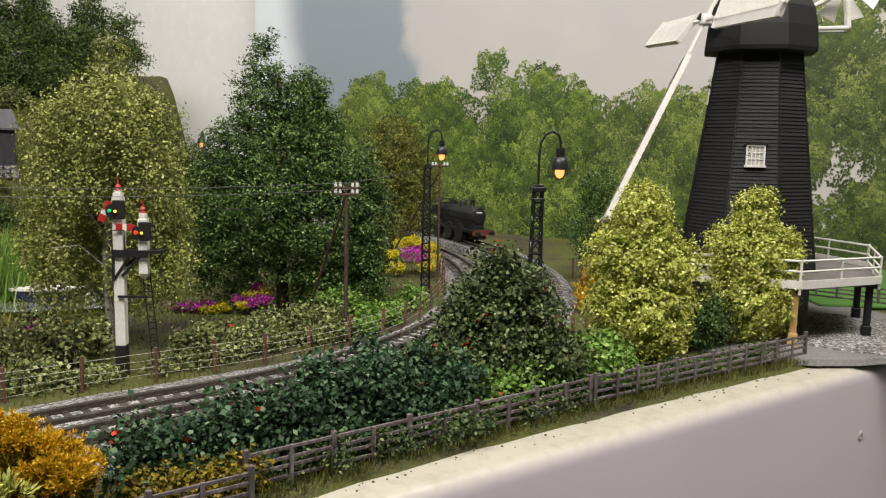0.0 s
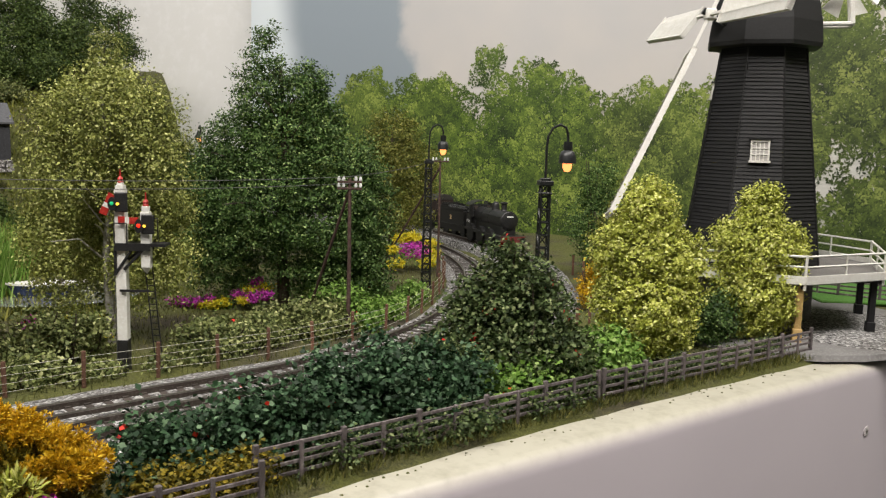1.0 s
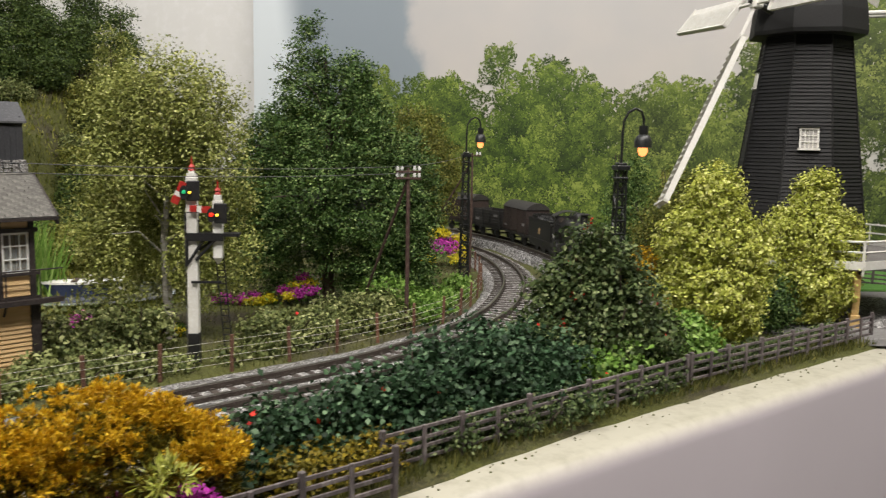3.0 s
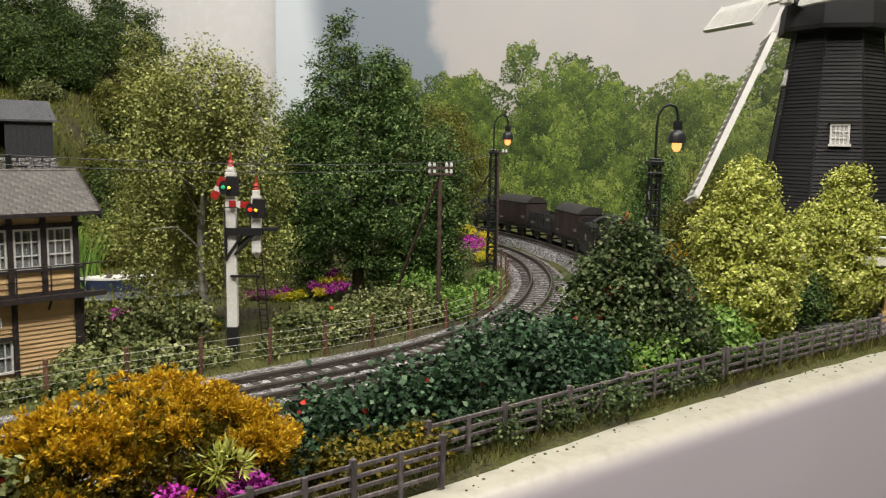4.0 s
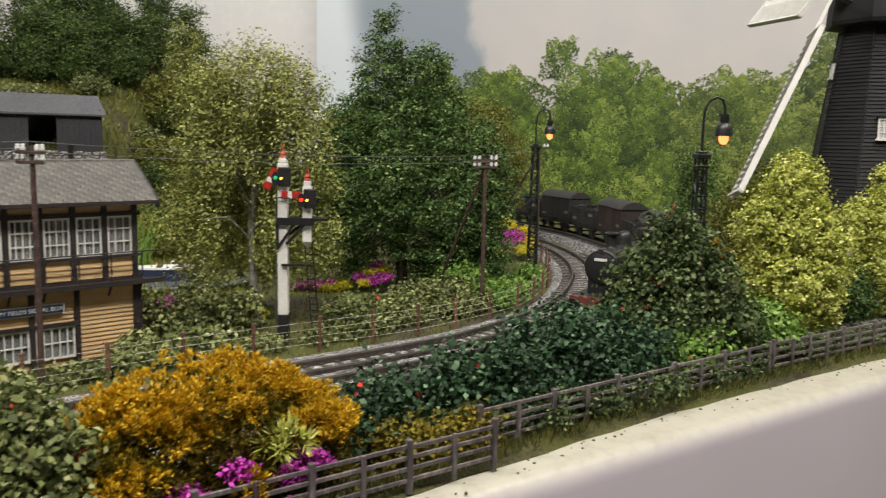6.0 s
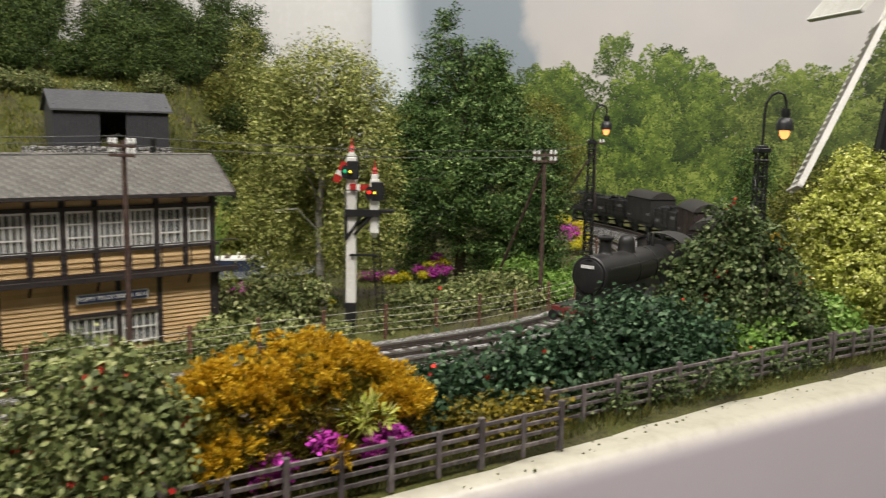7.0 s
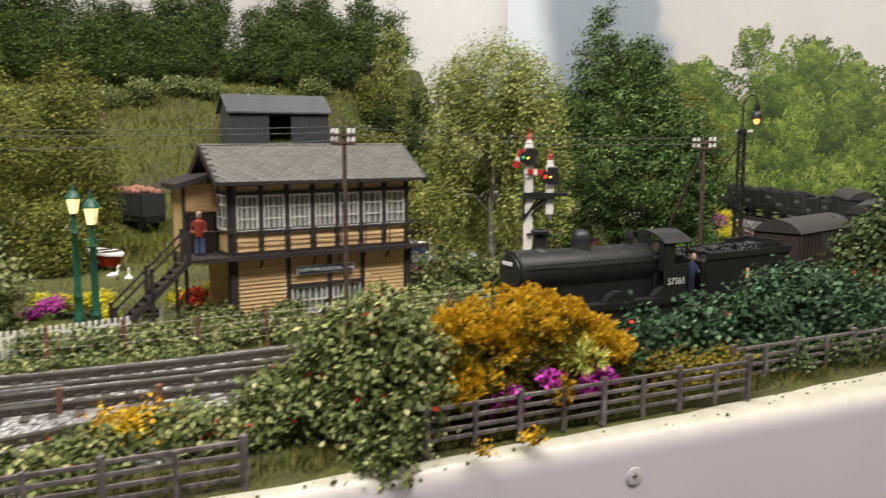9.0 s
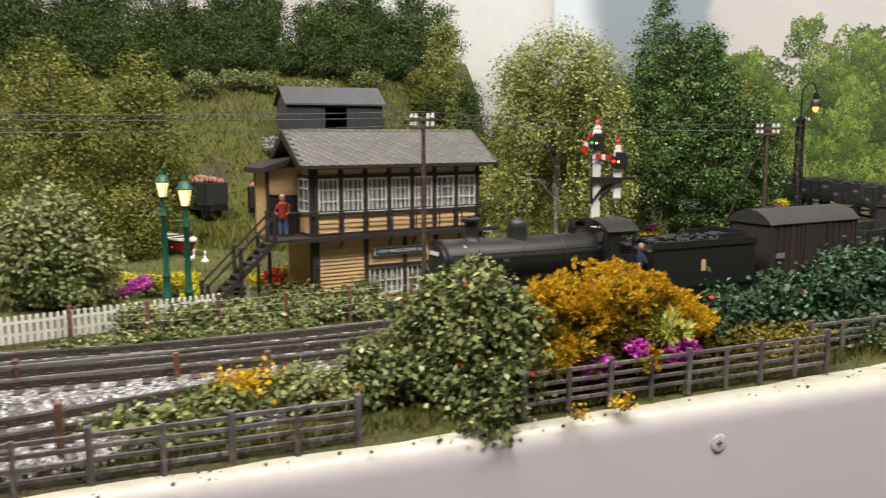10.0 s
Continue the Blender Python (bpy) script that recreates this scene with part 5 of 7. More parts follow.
for x in (-bw / 2 + 0.5, bw / 2 - 0.5):
    bm = bmesh.new()
    vv = [bm.verts.new((x + dx, y, z)) for dx in (-0.6, 0.6) for y, z in ((-bd / 2, bh), (bd / 2, bh), (0, bh + 20))]
    bm.faces.new(vv[:3])
    bm.faces.new(vv[3:][::-1])
    part("gable", bm, "corrugated", sh)
for k in range(22):
    x = -bw / 2 + k * bw / 21
    if -bw / 2 + 46 < x < 14:
        continue
    part("batten", boxes((x - 0.5, -bd / 2 - 0.6, -12, x + 0.5, -bd / 2, bh)), "shed", sh)
wl = thing("stone_wall", -514, 866, 86, 30, "low dry stone wall below the barn", "stone wall")
rr = random.Random(2)
for k in range(60):
    x, z = -75 + (k % 20) * 7.6 + rr.uniform(-1, 1), (k // 20) * 4.6
    bm = boxes((x - 3.6, -3, z - 4, x + 3.4, 3, z + 0.3 + rr.uniform(-0.6, 0.6)), bevel=0.7)
    part("stone", bm, "ballast", wl)

# ---------- train ----------
def fireman_material():
    n = Nodes("painted_fireman", 0.6)
    tc = n.t.nodes.new("ShaderNodeTexCoord")
    sp = n.t.nodes.new("ShaderNodeSeparateXYZ")
    n.link(tc.outputs["Object"], sp.inputs[0])
    mr = n.add("ShaderNodeMapRange")
    mr.inputs["From Max"].default_value = 0.023
    n.link(sp.outputs[2], mr.inputs[0])
    c = n.ramp(mr.outputs[0], [(0.0, (0.015, 0.02, 0.04)), (0.4, (0.02, 0.03, 0.07)), (0.76, (0.42, 0.26, 0.2)), (0.93, (0.3, 0.2, 0.14))])
    c.node.color_ramp.interpolation = "CONSTANT"
    return n.colour(c)


M["fireman"] = fireman_material()

TRAIN = []  # (thing, distance of its middle behind the chimney, half wheelbase, wheelsets)


def wheelset(parent, x, r, mat="iron"):
    w = new("wheelset")
    w.parent = parent
    w.matrix_local = pose(x * MM, 0, r * MM)
    for y in (-8.2, 8.2):
        bm = lathe([(r * 0.62, -0.9), (r, -0.9), (r, 0.9), (r * 0.62, 0.9)], 18)
        for v in bm.verts:
            v.co = Vector((v.co.x, v.co.z + y, v.co.y))
        bmesh.ops.recalc_face_normals(bm, faces=bm.faces)
        smooth(part("tyre", bm, mat, w))
        bm = bmesh.new()
        for k in range(8):
            a = k * math.pi / 4
            tube(bm, ((0, y, 0), (r * 0.7 * math.cos(a), y, r * 0.7 * math.sin(a))), 0.5, 4)
        part("spoke", bm, mat, w)
    part("axle", rod(((0, -8, 0), (0, 8, 0)), r=1.0), mat, w)
    return (w, r)


def turned_along(prof, sides, mat, name, parent, z):
    """A turned body lying along the vehicle; prof is (radius, x)."""
    bm = lathe(prof, sides)
    for v in bm.verts:
        v.co = Vector((v.co.z, v.co.x, v.co.y + z))
    bmesh.ops.recalc_face_normals(bm, faces=bm.faces)
    return smooth(part(name, bm, mat, parent), 35)


def upright(prof, sides, x, z, mat, name, parent, y=0):
    bm = lathe(prof, sides)
    bmesh.ops.translate(bm, verts=bm.verts, vec=(x, y, z))
    return smooth(part(name, bm, mat, parent), 35)


def locomotive():
    t = thing("steam_locomotive", label="black steam locomotive with cream cab number and dull red buffer beam", category="locomotive")
    c = 38.0  # the chimney stands this far ahead of the middle
    turned_along([(10.6, -36), (10.8, -35.5), (10.8, c - 12), (11.4, c - 11.5), (11.4, c + 11), (10.6, c + 11.6)], 28, "loco", "boiler", t, 33)
    turned_along([(9.6, c + 11.5), (9.4, c + 12.6), (7, c + 13.4), (0.4, c + 14)], 24, "loco", "smokebox_door", t, 33)
    for x in (-14, 8, c - 11):
        turned_along([(11.0, x - 0.6), (11.1, x - 0.5), (11.1, x + 0.5), (11.0, x + 0.6)], 28, "loco", "boiler_band", t, 33)
    upright([(5.2, 0), (4.0, 1.2), (3.5, 3), (3.4, 8.5), (3.9, 9), (4.7, 9.6), (4.7, 10.6), (3.7, 11.2), (2.6, 11.2), (2.6, 9)], 20, c - 5.5, 43, "loco", "chimney", t)
    upright([(5.8, 0), (5.2, 1.5), (4.9, 6), (4.5, 8.4), (3.2, 10.2), (1.4, 11), (0.1, 11.1)], 20, c - 31, 42, "loco", "dome", t)
    for y in (-1.5, 1.5):
        upright([(1.2, 0), (1.0, 3), (1.4, 3.4), (0.9, 7), (0.4, 8.5)], 10, -25, 43, "loco", "safety_valve", t, y)
    part("smokebox_saddle", boxes((c - 10, -9, 12, c + 11, 9, 26), bevel=0.6), "loco", t)
    part("running_plate", boxes((-58, -15.5, 14.6, c + 24, 15.5, 16)), "loco", t)
    part("frames", boxes((-56, -6, 4, c + 22, 6, 14.6)), "loco", t)
    part("valance", boxes((-58, -15.6, 12.6, c + 24, -14.8, 14.6), (-58, 14.8, 12.6, c + 24, 15.6, 14.6)), "loco", t)
    for x in (22, -8, -40):
        for y in (-12.5, 12.5):
            bm = lathe([(11.4, -2.2), (11.4, 2.2)], 28)
            for v in bm.verts:
                v.co = Vector((x + v.co.x, y + v.co.z, 10.2 + v.co.y))
            bmesh.ops.recalc_face_normals(bm, faces=bm.faces)
            smooth(part("splasher", bm, "loco", t))
    part("lower_boiler", boxes((-36, -8.6, 15.9, c - 9, 8.6, 30)), "loco", t)
    part("firebox", boxes((-56, -10.4, 16, -34, 10.4, 38), bevel=1.0), "loco", t)
    # cab: sides with a cut-out, front with round windows, curved roof
    part("cab_side", boxes((-53, -15, 16, -37, -14.2, 33), (-44, -15, 33, -37, -14.2, 45)), "loco", t)
    part("cab_side", boxes((-53, 14.2, 16, -37, 15, 33), (-44, 14.2, 33, -37, 15, 45)), "loco", t)
    part("cab_front", boxes((-37.6, -14.2, 30, -36.6, 14.2, 46)), "loco", t)
    for y in (-8.5, 8.5):
        bm = lathe([(0.1, -35.9), (2.7, -35.9), (2.7, -36.7), (0.1, -36.7)], 14)
        for v in bm.verts:
            v.co = Vector((v.co.z, v.co.x + y, v.co.y + 42))
        bmesh.ops.recalc_face_normals(bm, faces=bm.faces)
        part("spectacle_window", bm, "interior", t)
    bm = bmesh.new()
    rows = []
    for x in (-55, -35.5):
        rows.append([bm.verts.new((x, 16 * math.sin(a) / math.sin(0.9), 45 + 15 * (math.cos(a) - math.cos(0.9)))) for a in np.linspace(-0.9, 0.9, 12)] + [bm.verts.new((x, 15.4 * math.sin(a) / math.sin(0.9), 44.4 + 14.6 * (math.cos(a) - math.cos(0.9)))) for a in np.linspace(0.9, -0.9, 12)])
    k = len(rows[0])
    for i in range(k):
        bm.faces.new((rows[0][i], rows[1][i], rows[1][(i + 1) % k], rows[0][(i + 1) % k]))
    bm.faces.new(rows[0])
    bm.faces.new(rows[1][::-1])
    bmesh.ops.recalc_face_normals(bm, faces=bm.faces)
    smooth(part("cab_roof", bm, "loco", t))
    for y in (-14.6, 14.6):
        part("cab_post", rod(((-52.5, y, 33), (-52.5, y, 45)), r=0.5), "loco", t)
    part("buffer_beam", boxes((c + 23, -15.5, 9.5, c + 25, 15.5, 16.2)), "beam_red", t, "dull red buffer beam")
    for y in (-10, 10):
        turned_along([(1.6, 0), (1.2, 3), (1.0, 6), (3.0, 6.2), (3.0, 7)], 12, "iron", "buffer", t, 12.6).matrix_local = pose((c + 25) * MM, y * MM, 0)
    part("hand_rail", rod(((-36, -12.0, 38), (c + 10, -12.0, 38)), ((-36, 12.0, 38), (c + 10, 12.0, 38)), r=0.35), "iron", t)
    part("lamp_iron", boxes((c + 14, -1.6, 44, c + 14.8, 1.6, 45)), "loco", t)
    part("front_plate", boxes((c + 13.2, -4, 37.5, c + 14.2, 4, 39.2)), "porcelain", t, "pale plate on the smokebox")
    for y, m in ((-15.1, pose(-45.5 * MM, -15.1 * MM, 24 * MM, 90, 0, 0)), (15.1, pose(-45.5 * MM, 15.1 * MM, 24 * MM, 90, 0, 180))):
        text("57565", 5.0, m, "porcelain", t, 0.06)
    ws = [wheelset(t, x, 10) for x in (22, -8, -40)]
    TRAIN.append((t, c, 31, ws, -9))
    return t


def tender():
    t = thing("tender", label="black six-wheeled tender heaped with coal", category="tender")
    part("tank", boxes((-37, -14.6, 15, 37, 14.6, 34), bevel=0.6), "loco", t)
    part("coping", boxes((-37, -15.2, 34, 34, -14.2, 37.5), (-37, 14.2, 34, 34, 15.2, 37.5), (-37, -14.2, 34, -36, 14.2, 37.5), (-30, -13, 37.5, -29, 13, 41), (-29, -13, 34, -12, -12.2, 40), (-29, 12.2, 34, -12, 13, 40)), "loco", t)
    part("front_wall", boxes((34, -14.6, 15, 36, 14.6, 30)), "loco", t)
    part("frame", boxes((-38, -13.5, 7, 38, -12.5, 15), (-38, 12.5, 7, 38, 13.5, 15), (-39, -15, 13, 39, 15, 15.4)), "loco", t)
    bm = bmesh.new()
    rr = random.Random(9)
    for _ in range(150):
        x, y = rr.uniform(-27, 31), rr.uniform(-12, 12)
        z = 34 + 3.4 * math.cos(y / 9) + rr.uniform(-0.8, 1)
        g = bmesh.ops.create_icosphere(bm, subdivisions=1, radius=rr.uniform(1.2, 2.4), matrix=Matrix.Translation((x, y, z)) @ Matrix.Diagonal((1, rr.uniform(0.6, 1.2), 0.7, 1)))
    part("coal", bm, "coal", t)
    for s in (-1, 1):
        part("crest", boxes((-1.6, s * 14.62 - 0.1, 21, 1.6, s * 14.62 + 0.1, 27), bevel=0.1), "cream", t)
    for y in (-10, 10):
        turned_along([(1.4, -5), (1.2, 0)], 10, "iron", "buffer", t, 12.6).matrix_local = pose(-38 * MM, y * MM, 0)
    ws = [wheelset(t, x, 8) for x in (24, 0, -24)]
    TRAIN.append((t, 38 + 62 + 38, 24, ws, 0))


def wagon_base(t, half):
    part("solebar", boxes((-half, -12.4, 11.5, half, -10.8, 15), (-half, 10.8, 11.5, half, 12.4, 15), (-half, -12.4, 11.5, -half + 1.5, 12.4, 15.5), (half - 1.5, -12.4, 11.5, half, 12.4, 15.5)), "iron", t)
    for x in (-19.5, 19.5):
        for y in (-11.6, 11.6):
            bm = boxes((x - 1.6, y - 0.8, 4.5, x + 1.6, y + 0.8, 11.5), (x - 6, y - 0.5, 9.6, x + 6, y + 0.5, 10.6))
            part("axlebox", bm, "iron", t)
    for x in (-half, half):
        for y in (-10, 10):
            bm = rod(((x, y, 12.8), (x + math.copysign(5, x), y, 12.8)), r=1.1)
            part("buffer", bm, "iron", t)
    return [wheelset(t, x, 6.3) for x in (-19.5, 19.5)]


def van(dist, label, mat="wagon", half=37):
    t = thing("goods_van", label=label, category="goods van", group="goods wagons")
    part("body", boxes((-half, -14, 15, half, 14, 43), bevel=0.3), mat, t)
    for x in np.linspace(-half + 3, half - 3, 14):
        for s in (-14.17, 14.17):
            part("plank", boxes((x - 2.0, s - 0.18, 16, x + 2.0, s + 0.18, 42.5)), mat, t)
    for x in (-half + 0.6, half - 0.6, -11, 11):
        for s in (-14.55, 14.55):
            part("stanchion", boxes((x - 0.8, s - 0.35, 13, x + 0.8, s + 0.35, 43)), mat, t)
    for s in (-14.55, 14.55):
        part("door", boxes((-9, s - 0.25, 16.5, 9, s + 0.25, 41.5)), mat, t)
    bm = bmesh.new()
    rows = []
    for x in (-half - 1, half + 1):
        rows.append([bm.verts.new((x, 15.2 * math.sin(a) / math.sin(1.0), 43 + (math.cos(a) - math.cos(1.0)) * 17)) for a in np.linspace(-1.0, 1.0, 13)])
    k = len(rows[0])
    for i in range(k):
        bm.faces.new((rows[0][i], rows[1][i], rows[1][(i + 1) % k], rows[0][(i + 1) % k]))
    bm.faces.new(rows[0])
    bm.faces.new(rows[1][::-1])
    bmesh.ops.recalc_face_normals(bm, faces=bm.faces)
    smooth(part("roof", bm, "roof", t))
    for s in (-1, 1):
        part("faded_bar", boxes((-half + 4, s * 14.6 - 0.15, 20, -half + 12, s * 14.6 + 0.15, 22)), "stone", t)
        part("faded_bar", boxes((half - 12, s * 14.6 - 0.15, 24, half - 5, s * 14.6 + 0.15, 27)), "stone", t)
    TRAIN.append((t, dist, 19.5, wagon_base(t, half), 0))


def open_wagon(dist, label, mat="wagon_grey", half=35, load="coal", seed=1):
    t = thing("open_wagon", label=label, category="open wagon", group="goods wagons")
    part("floor", boxes((-half, -13.5, 15, half, 13.5, 16.5)), mat, t)
    for s in (-1, 1):
        for i in range(5):
            z = 16.5 + i * 3.6
            part("plank", boxes((-half, s * 13.2 - 0.7, z, half, s * 13.2 + 0.7, z + 3.4)), mat, t)
        for x in (-half + 0.6, -9, 9, half - 0.6):
            part("strap", boxes((x - 0.7, s * 14.2 - 0.4, 15, x + 0.7, s * 14.2 + 0.4, 35)), "iron", t)
        part("faded_bar", boxes((-half + 5, s * 14.05 - 0.1, 20, -half + 15, s * 14.05 + 0.1, 23)), "stone", t)
        part("faded_bar", boxes((half - 16, s * 14.05 - 0.1, 27, half - 6, s * 14.05 + 0.1, 30)), "stone", t)
    for x in (-half, half - 1.2):
        part("end_board", boxes((x, -12.5, 16.5, x + 1.2, 12.5, 34.5)), mat, t)
    if load:
        rr = random.Random(seed)
        bm = bmesh.new()
        for _ in range(130):
            x, y = rr.uniform(-half + 3, half - 3), rr.uniform(-11.5, 11.5)
            z = 33 + 4.5 * math.cos(y / 9) * math.cos(x / (half * 0.8)) + rr.uniform(-0.8, 1.2)
            bmesh.ops.create_icosphere(bm, subdivisions=1, radius=rr.uniform(1.3, 2.6), matrix=Matrix.Translation((x, y, z)) @ Matrix.Diagonal((1, rr.uniform(0.6, 1.2), 0.75, 1)))
        box(bm, -half + 1.5, -12.4, 28, half - 1.5, 12.4, 33)
        part("load", bm, load, t)
    TRAIN.append((t, dist, 19.5, wagon_base(t, half), 0))



def fireman():
    bm = bmesh.new()
    tube(bm, ((0, 0, 0), (0, 0, 9), (0, -0.6, 15), (0, -1.2, 17.5)), (2.2, 2.4, 2.8, 1.2), 10)
    tube(bm, ((0, -1.4, 17.5), (0, -1.8, 19), (0, -1.8, 21), (0, -1.8, 22)), (0.8, 1.5, 1.4, 0.5), 8)
    tube(bm, ((2.4, -0.8, 15.5), (3.2, -2.4, 12), (2, -4, 11.5)), (1.0, 0.9, 0.7), 6)
    ob = smooth(part("figurine", bm, "fireman"))
    tagged(ob, "small painted fireman figurine in dark overalls", "figurine")
    TRAIN.append((ob, 38 + 57, 12, [], 0))


locomotive()
tender()
fireman()
d0 = 138 + 38 + 8
pos = d0 + 37
van(pos, "brown goods van with a grey rounded roof behind the tender")
pos += 84
open_wagon(pos, "empty grey open wagon with faded lettering", load=None)
pos += 82
van(pos, "dark brown goods van with a dirty roof")
pos += 84
open_wagon(pos, "grey open wagon heaped with coal", seed=4)
pos += 80
van(pos, "weathered grey goods van with pale stains", "wagon_grey")
pos += 84
for k in range(5):
    open_wagon(pos, "dark open wagon heaped high with coal", seed=5 + k)
    pos += 80

# ---------- more foliage ----------
def bush(label, x, y, blobs, mat, size, count, per, spread, berries=0, berry="flower_red", name="bush", hollow=0.7, long=1.4, twigs=9, turn=0, floor=-2, seed=1, group="", category="bush"):
    t = thing(name, x, y, 0, turn, label, category, group)
    r = random.Random(seed)
    bm = bmesh.new()
    for k in range(twigs):
        b = blobs[k % len(blobs)]
        e = Vector((b[0] + r.uniform(-0.8, 0.8) * b[3], b[1] + r.uniform(-0.8, 0.8) * b[4], b[2] + r.uniform(0.4, 1.0) * b[5]))
        s = Vector((b[0] + r.uniform(-0.3, 0.3) * b[3], b[1] + r.uniform(-0.3, 0.3) * b[4], -2))
        tube(bm, (s, s.lerp(e, 0.5) + Vector((r.uniform(-3, 3), r.uniform(-3, 3), 2)), e), (1.0, 0.7, 0.3), 5)
    tagged(part("stem_tangle", bm, "bark", t), kind="stuff")
    leaves("foliage", blobs, count, spread, per, size, mat, t, hollow=hollow, floor=floor, long=long)
    if berries:
        p, nrm = clumps(blobs, berries, 2.2, 3, 0.97)
        keep = p[:, 2] > 4
        tagged(raw_mesh("berry_scatter", leaf_verts(p[keep], nrm[keep], 1.9, 1.0), 4, berry, t), kind="stuff")
    return t


def along(a, b, n, w, h, jitter=0.35, seed=1):
    """Rounded masses in a row, for hedges."""
    r = random.Random(seed)
    out = []
    for k in range(n):
        u = (k + 0.5) / n
        hh = h * r.uniform(1 - jitter, 1 + jitter * 0.5)
        out.append((a[0] + (b[0] - a[0]) * u + r.uniform(-4, 4), a[1] + (b[1] - a[1]) * u + r.uniform(-4, 4), hh * 0.5, w * r.uniform(0.8, 1.2), w * r.uniform(0.7, 1.1), hh * 0.55))
    return out


# front hedge of dark green leaves between fence and line
bush("dense dark green hedge with small red berries behind the fence", 0, 0, along((-102, 310), (-68, 338), 4, 11, 25, 0.35, 2) + along((-72, 336), (30, 416), 9, 12, 36, 0.38, 12) + along((-44, 366), (26, 428), 6, 11, 36, 0.35, 3) + along((-84, 318), (30, 402), 9, 8, 17, 0.4, 13), "leaf_hedge", 2.9, 1150, 14, 4.2, 40, name="hedge", seed=2)
bush("low mustard-green undergrowth at the fence foot", 0, 0, along((-92, 294), (-52, 326), 4, 9, 14, 0.2, 6), "leaf_mustard", 2.0, 220, 12, 3.0, name="undergrowth", twigs=3)
bush("dark tangled undergrowth along the fence foot", 0, 0, along((-44, 334), (92, 440), 11, 9, 12, 0.3, 61) + along((96, 446), (236, 560), 9, 8, 9, 0.3, 62), "leaf_thorn", 2.0, 620, 12, 3.0, name="undergrowth", twigs=8, seed=61)
# thorn bush in front of the curve
bush("tall grey-green thorn bush with red hips", 46, 448, [(-2, 0, 66, 11, 11, 15), (9, 2, 56, 14, 12, 16), (-14, 0, 50, 13, 12, 14), (20, 0, 40, 16, 14, 20), (-2, -4, 42, 18, 14, 18), (-24, -4, 34, 14, 12, 14), (-34, -12, 22, 15, 12, 13), (30, -2, 22, 16, 14, 18), (6, -10, 22, 20, 14, 20), (-14, -14, 18, 18, 14, 16), (-46, -22, 12, 12, 10, 11)], "leaf_thorn", 2.7, 1050, 13, 3.8, 30, seed=5, twigs=26)
bush("fresh green low bush at the foot of the yellow trees", 0, 0, along((30, 418), (112, 476), 6, 15, 26, 0.3, 8) + along((70, 455), (120, 500), 3, 15, 30, 0.2, 9), "leaf_fresh", 3.3, 480, 12, 4.0, 5, name="low_bush", seed=8)
bush("dark green shrub between the yellow trees", 184, 566, [(0, 0, 14, 22, 18, 18), (14, 10, 20, 18, 16, 18)], "leaf_dark", 2.0, 300, 14, 3.0)
bush("dark olive bush behind the lattice lamp", 168, 700, [(0, 0, 80, 22, 20, 26), (-12, 0, 52, 28, 24, 30), (14, 0, 50, 28, 24, 32), (0, 0, 24, 34, 26, 24)], "leaf_olive", 2.2, 700, 15, 3.4, 0, twigs=12)
bush("tall dark shrub beside the windmill", 158, 830, [(0, 0, 88, 20, 20, 30), (0, 0, 50, 30, 24, 36), (12, 0, 24, 30, 24, 24)], "leaf_dark", 2.2, 520, 14, 3.4)
bush("rust-orange shrub at the lineside", 128, 668, [(0, 0, 16, 12, 10, 16), (6, 4, 30, 9, 9, 12)], "leaf_orange", 2.0, 130, 12, 2.6)
# lineside bushes behind the wire fence
for i, (s0, s1, off, h, w, mat) in enumerate(((500, 600, 62, 11, 9, "leaf_rose"), (600, 664, 96, 10, 10, "leaf_rose"), (738, 800, 108, 27, 15, "leaf_rose"), (715, 765, 74, 12, 10, "leaf_rose"), (845, 920, 80, 17, 14, "leaf_rose"), (910, 1010, 80, 18, 14, "leaf_rose"), (1000, 1100, 80, 22, 14, "leaf_fresh"))):
    a, b = INNER.side(s0, off), INNER.side(s1, off)
    bush("leafy grey-green lineside bramble behind the wire fence", 0, 0, along(a, b, 5, w, h, 0.25, 20 + i), mat, 2.7, 300, 13, 3.6, 4, name="bramble", seed=20 + i, twigs=16, group="lineside brambles")
bush("fresh green growth and yellow flowers inside the curve", 0, 0, along(INNER.side(985, 44), INNER.side(1120, 40), 7, 10, 15, 0.35, 71), "leaf_fresh", 2.8, 260, 12, 3.4, 0, name="undergrowth", twigs=6, seed=71)
bush("grassy green undergrowth against the wire fence", 0, 0, along(INNER.side(700, 62), INNER.side(850, 62), 7, 8, 9, 0.3, 72) + along(INNER.side(850, 60), INNER.side(985, 46), 6, 8, 11, 0.3, 73), "leaf_rose", 2.6, 330, 12, 3.2, 3, name="undergrowth", twigs=6, seed=72)
# rose bush and neighbours at the near end
bush("large rose bush with red hips spilling over the board", -188, 226, [(4, 2, 38, 12, 11, 13), (-8, 3, 31, 12, 11, 13), (14, 2, 27, 12, 11, 14), (-16, 4, 18, 13, 12, 15), (2, -4, 20, 15, 11, 16), (17, 0, 13, 12, 11, 14), (-6, -7, 9, 14, 10, 13), (9, -12, 6, 11, 9, 12), (12, -19, -2, 7, 5, 8)], "leaf_rose", 2.7, 1150, 13, 3.6, 80, floor=-9, seed=9, twigs=22)
bush("pale straggling rose bush with red hips", -232, 204, [(0, 0, 5, 24, 10, 7), (-14, 0, 6, 14, 9, 7), (18, 2, 12, 12, 10, 11)], "leaf_rose", 2.5, 380, 14, 3.4, 18, seed=10, turn=30)
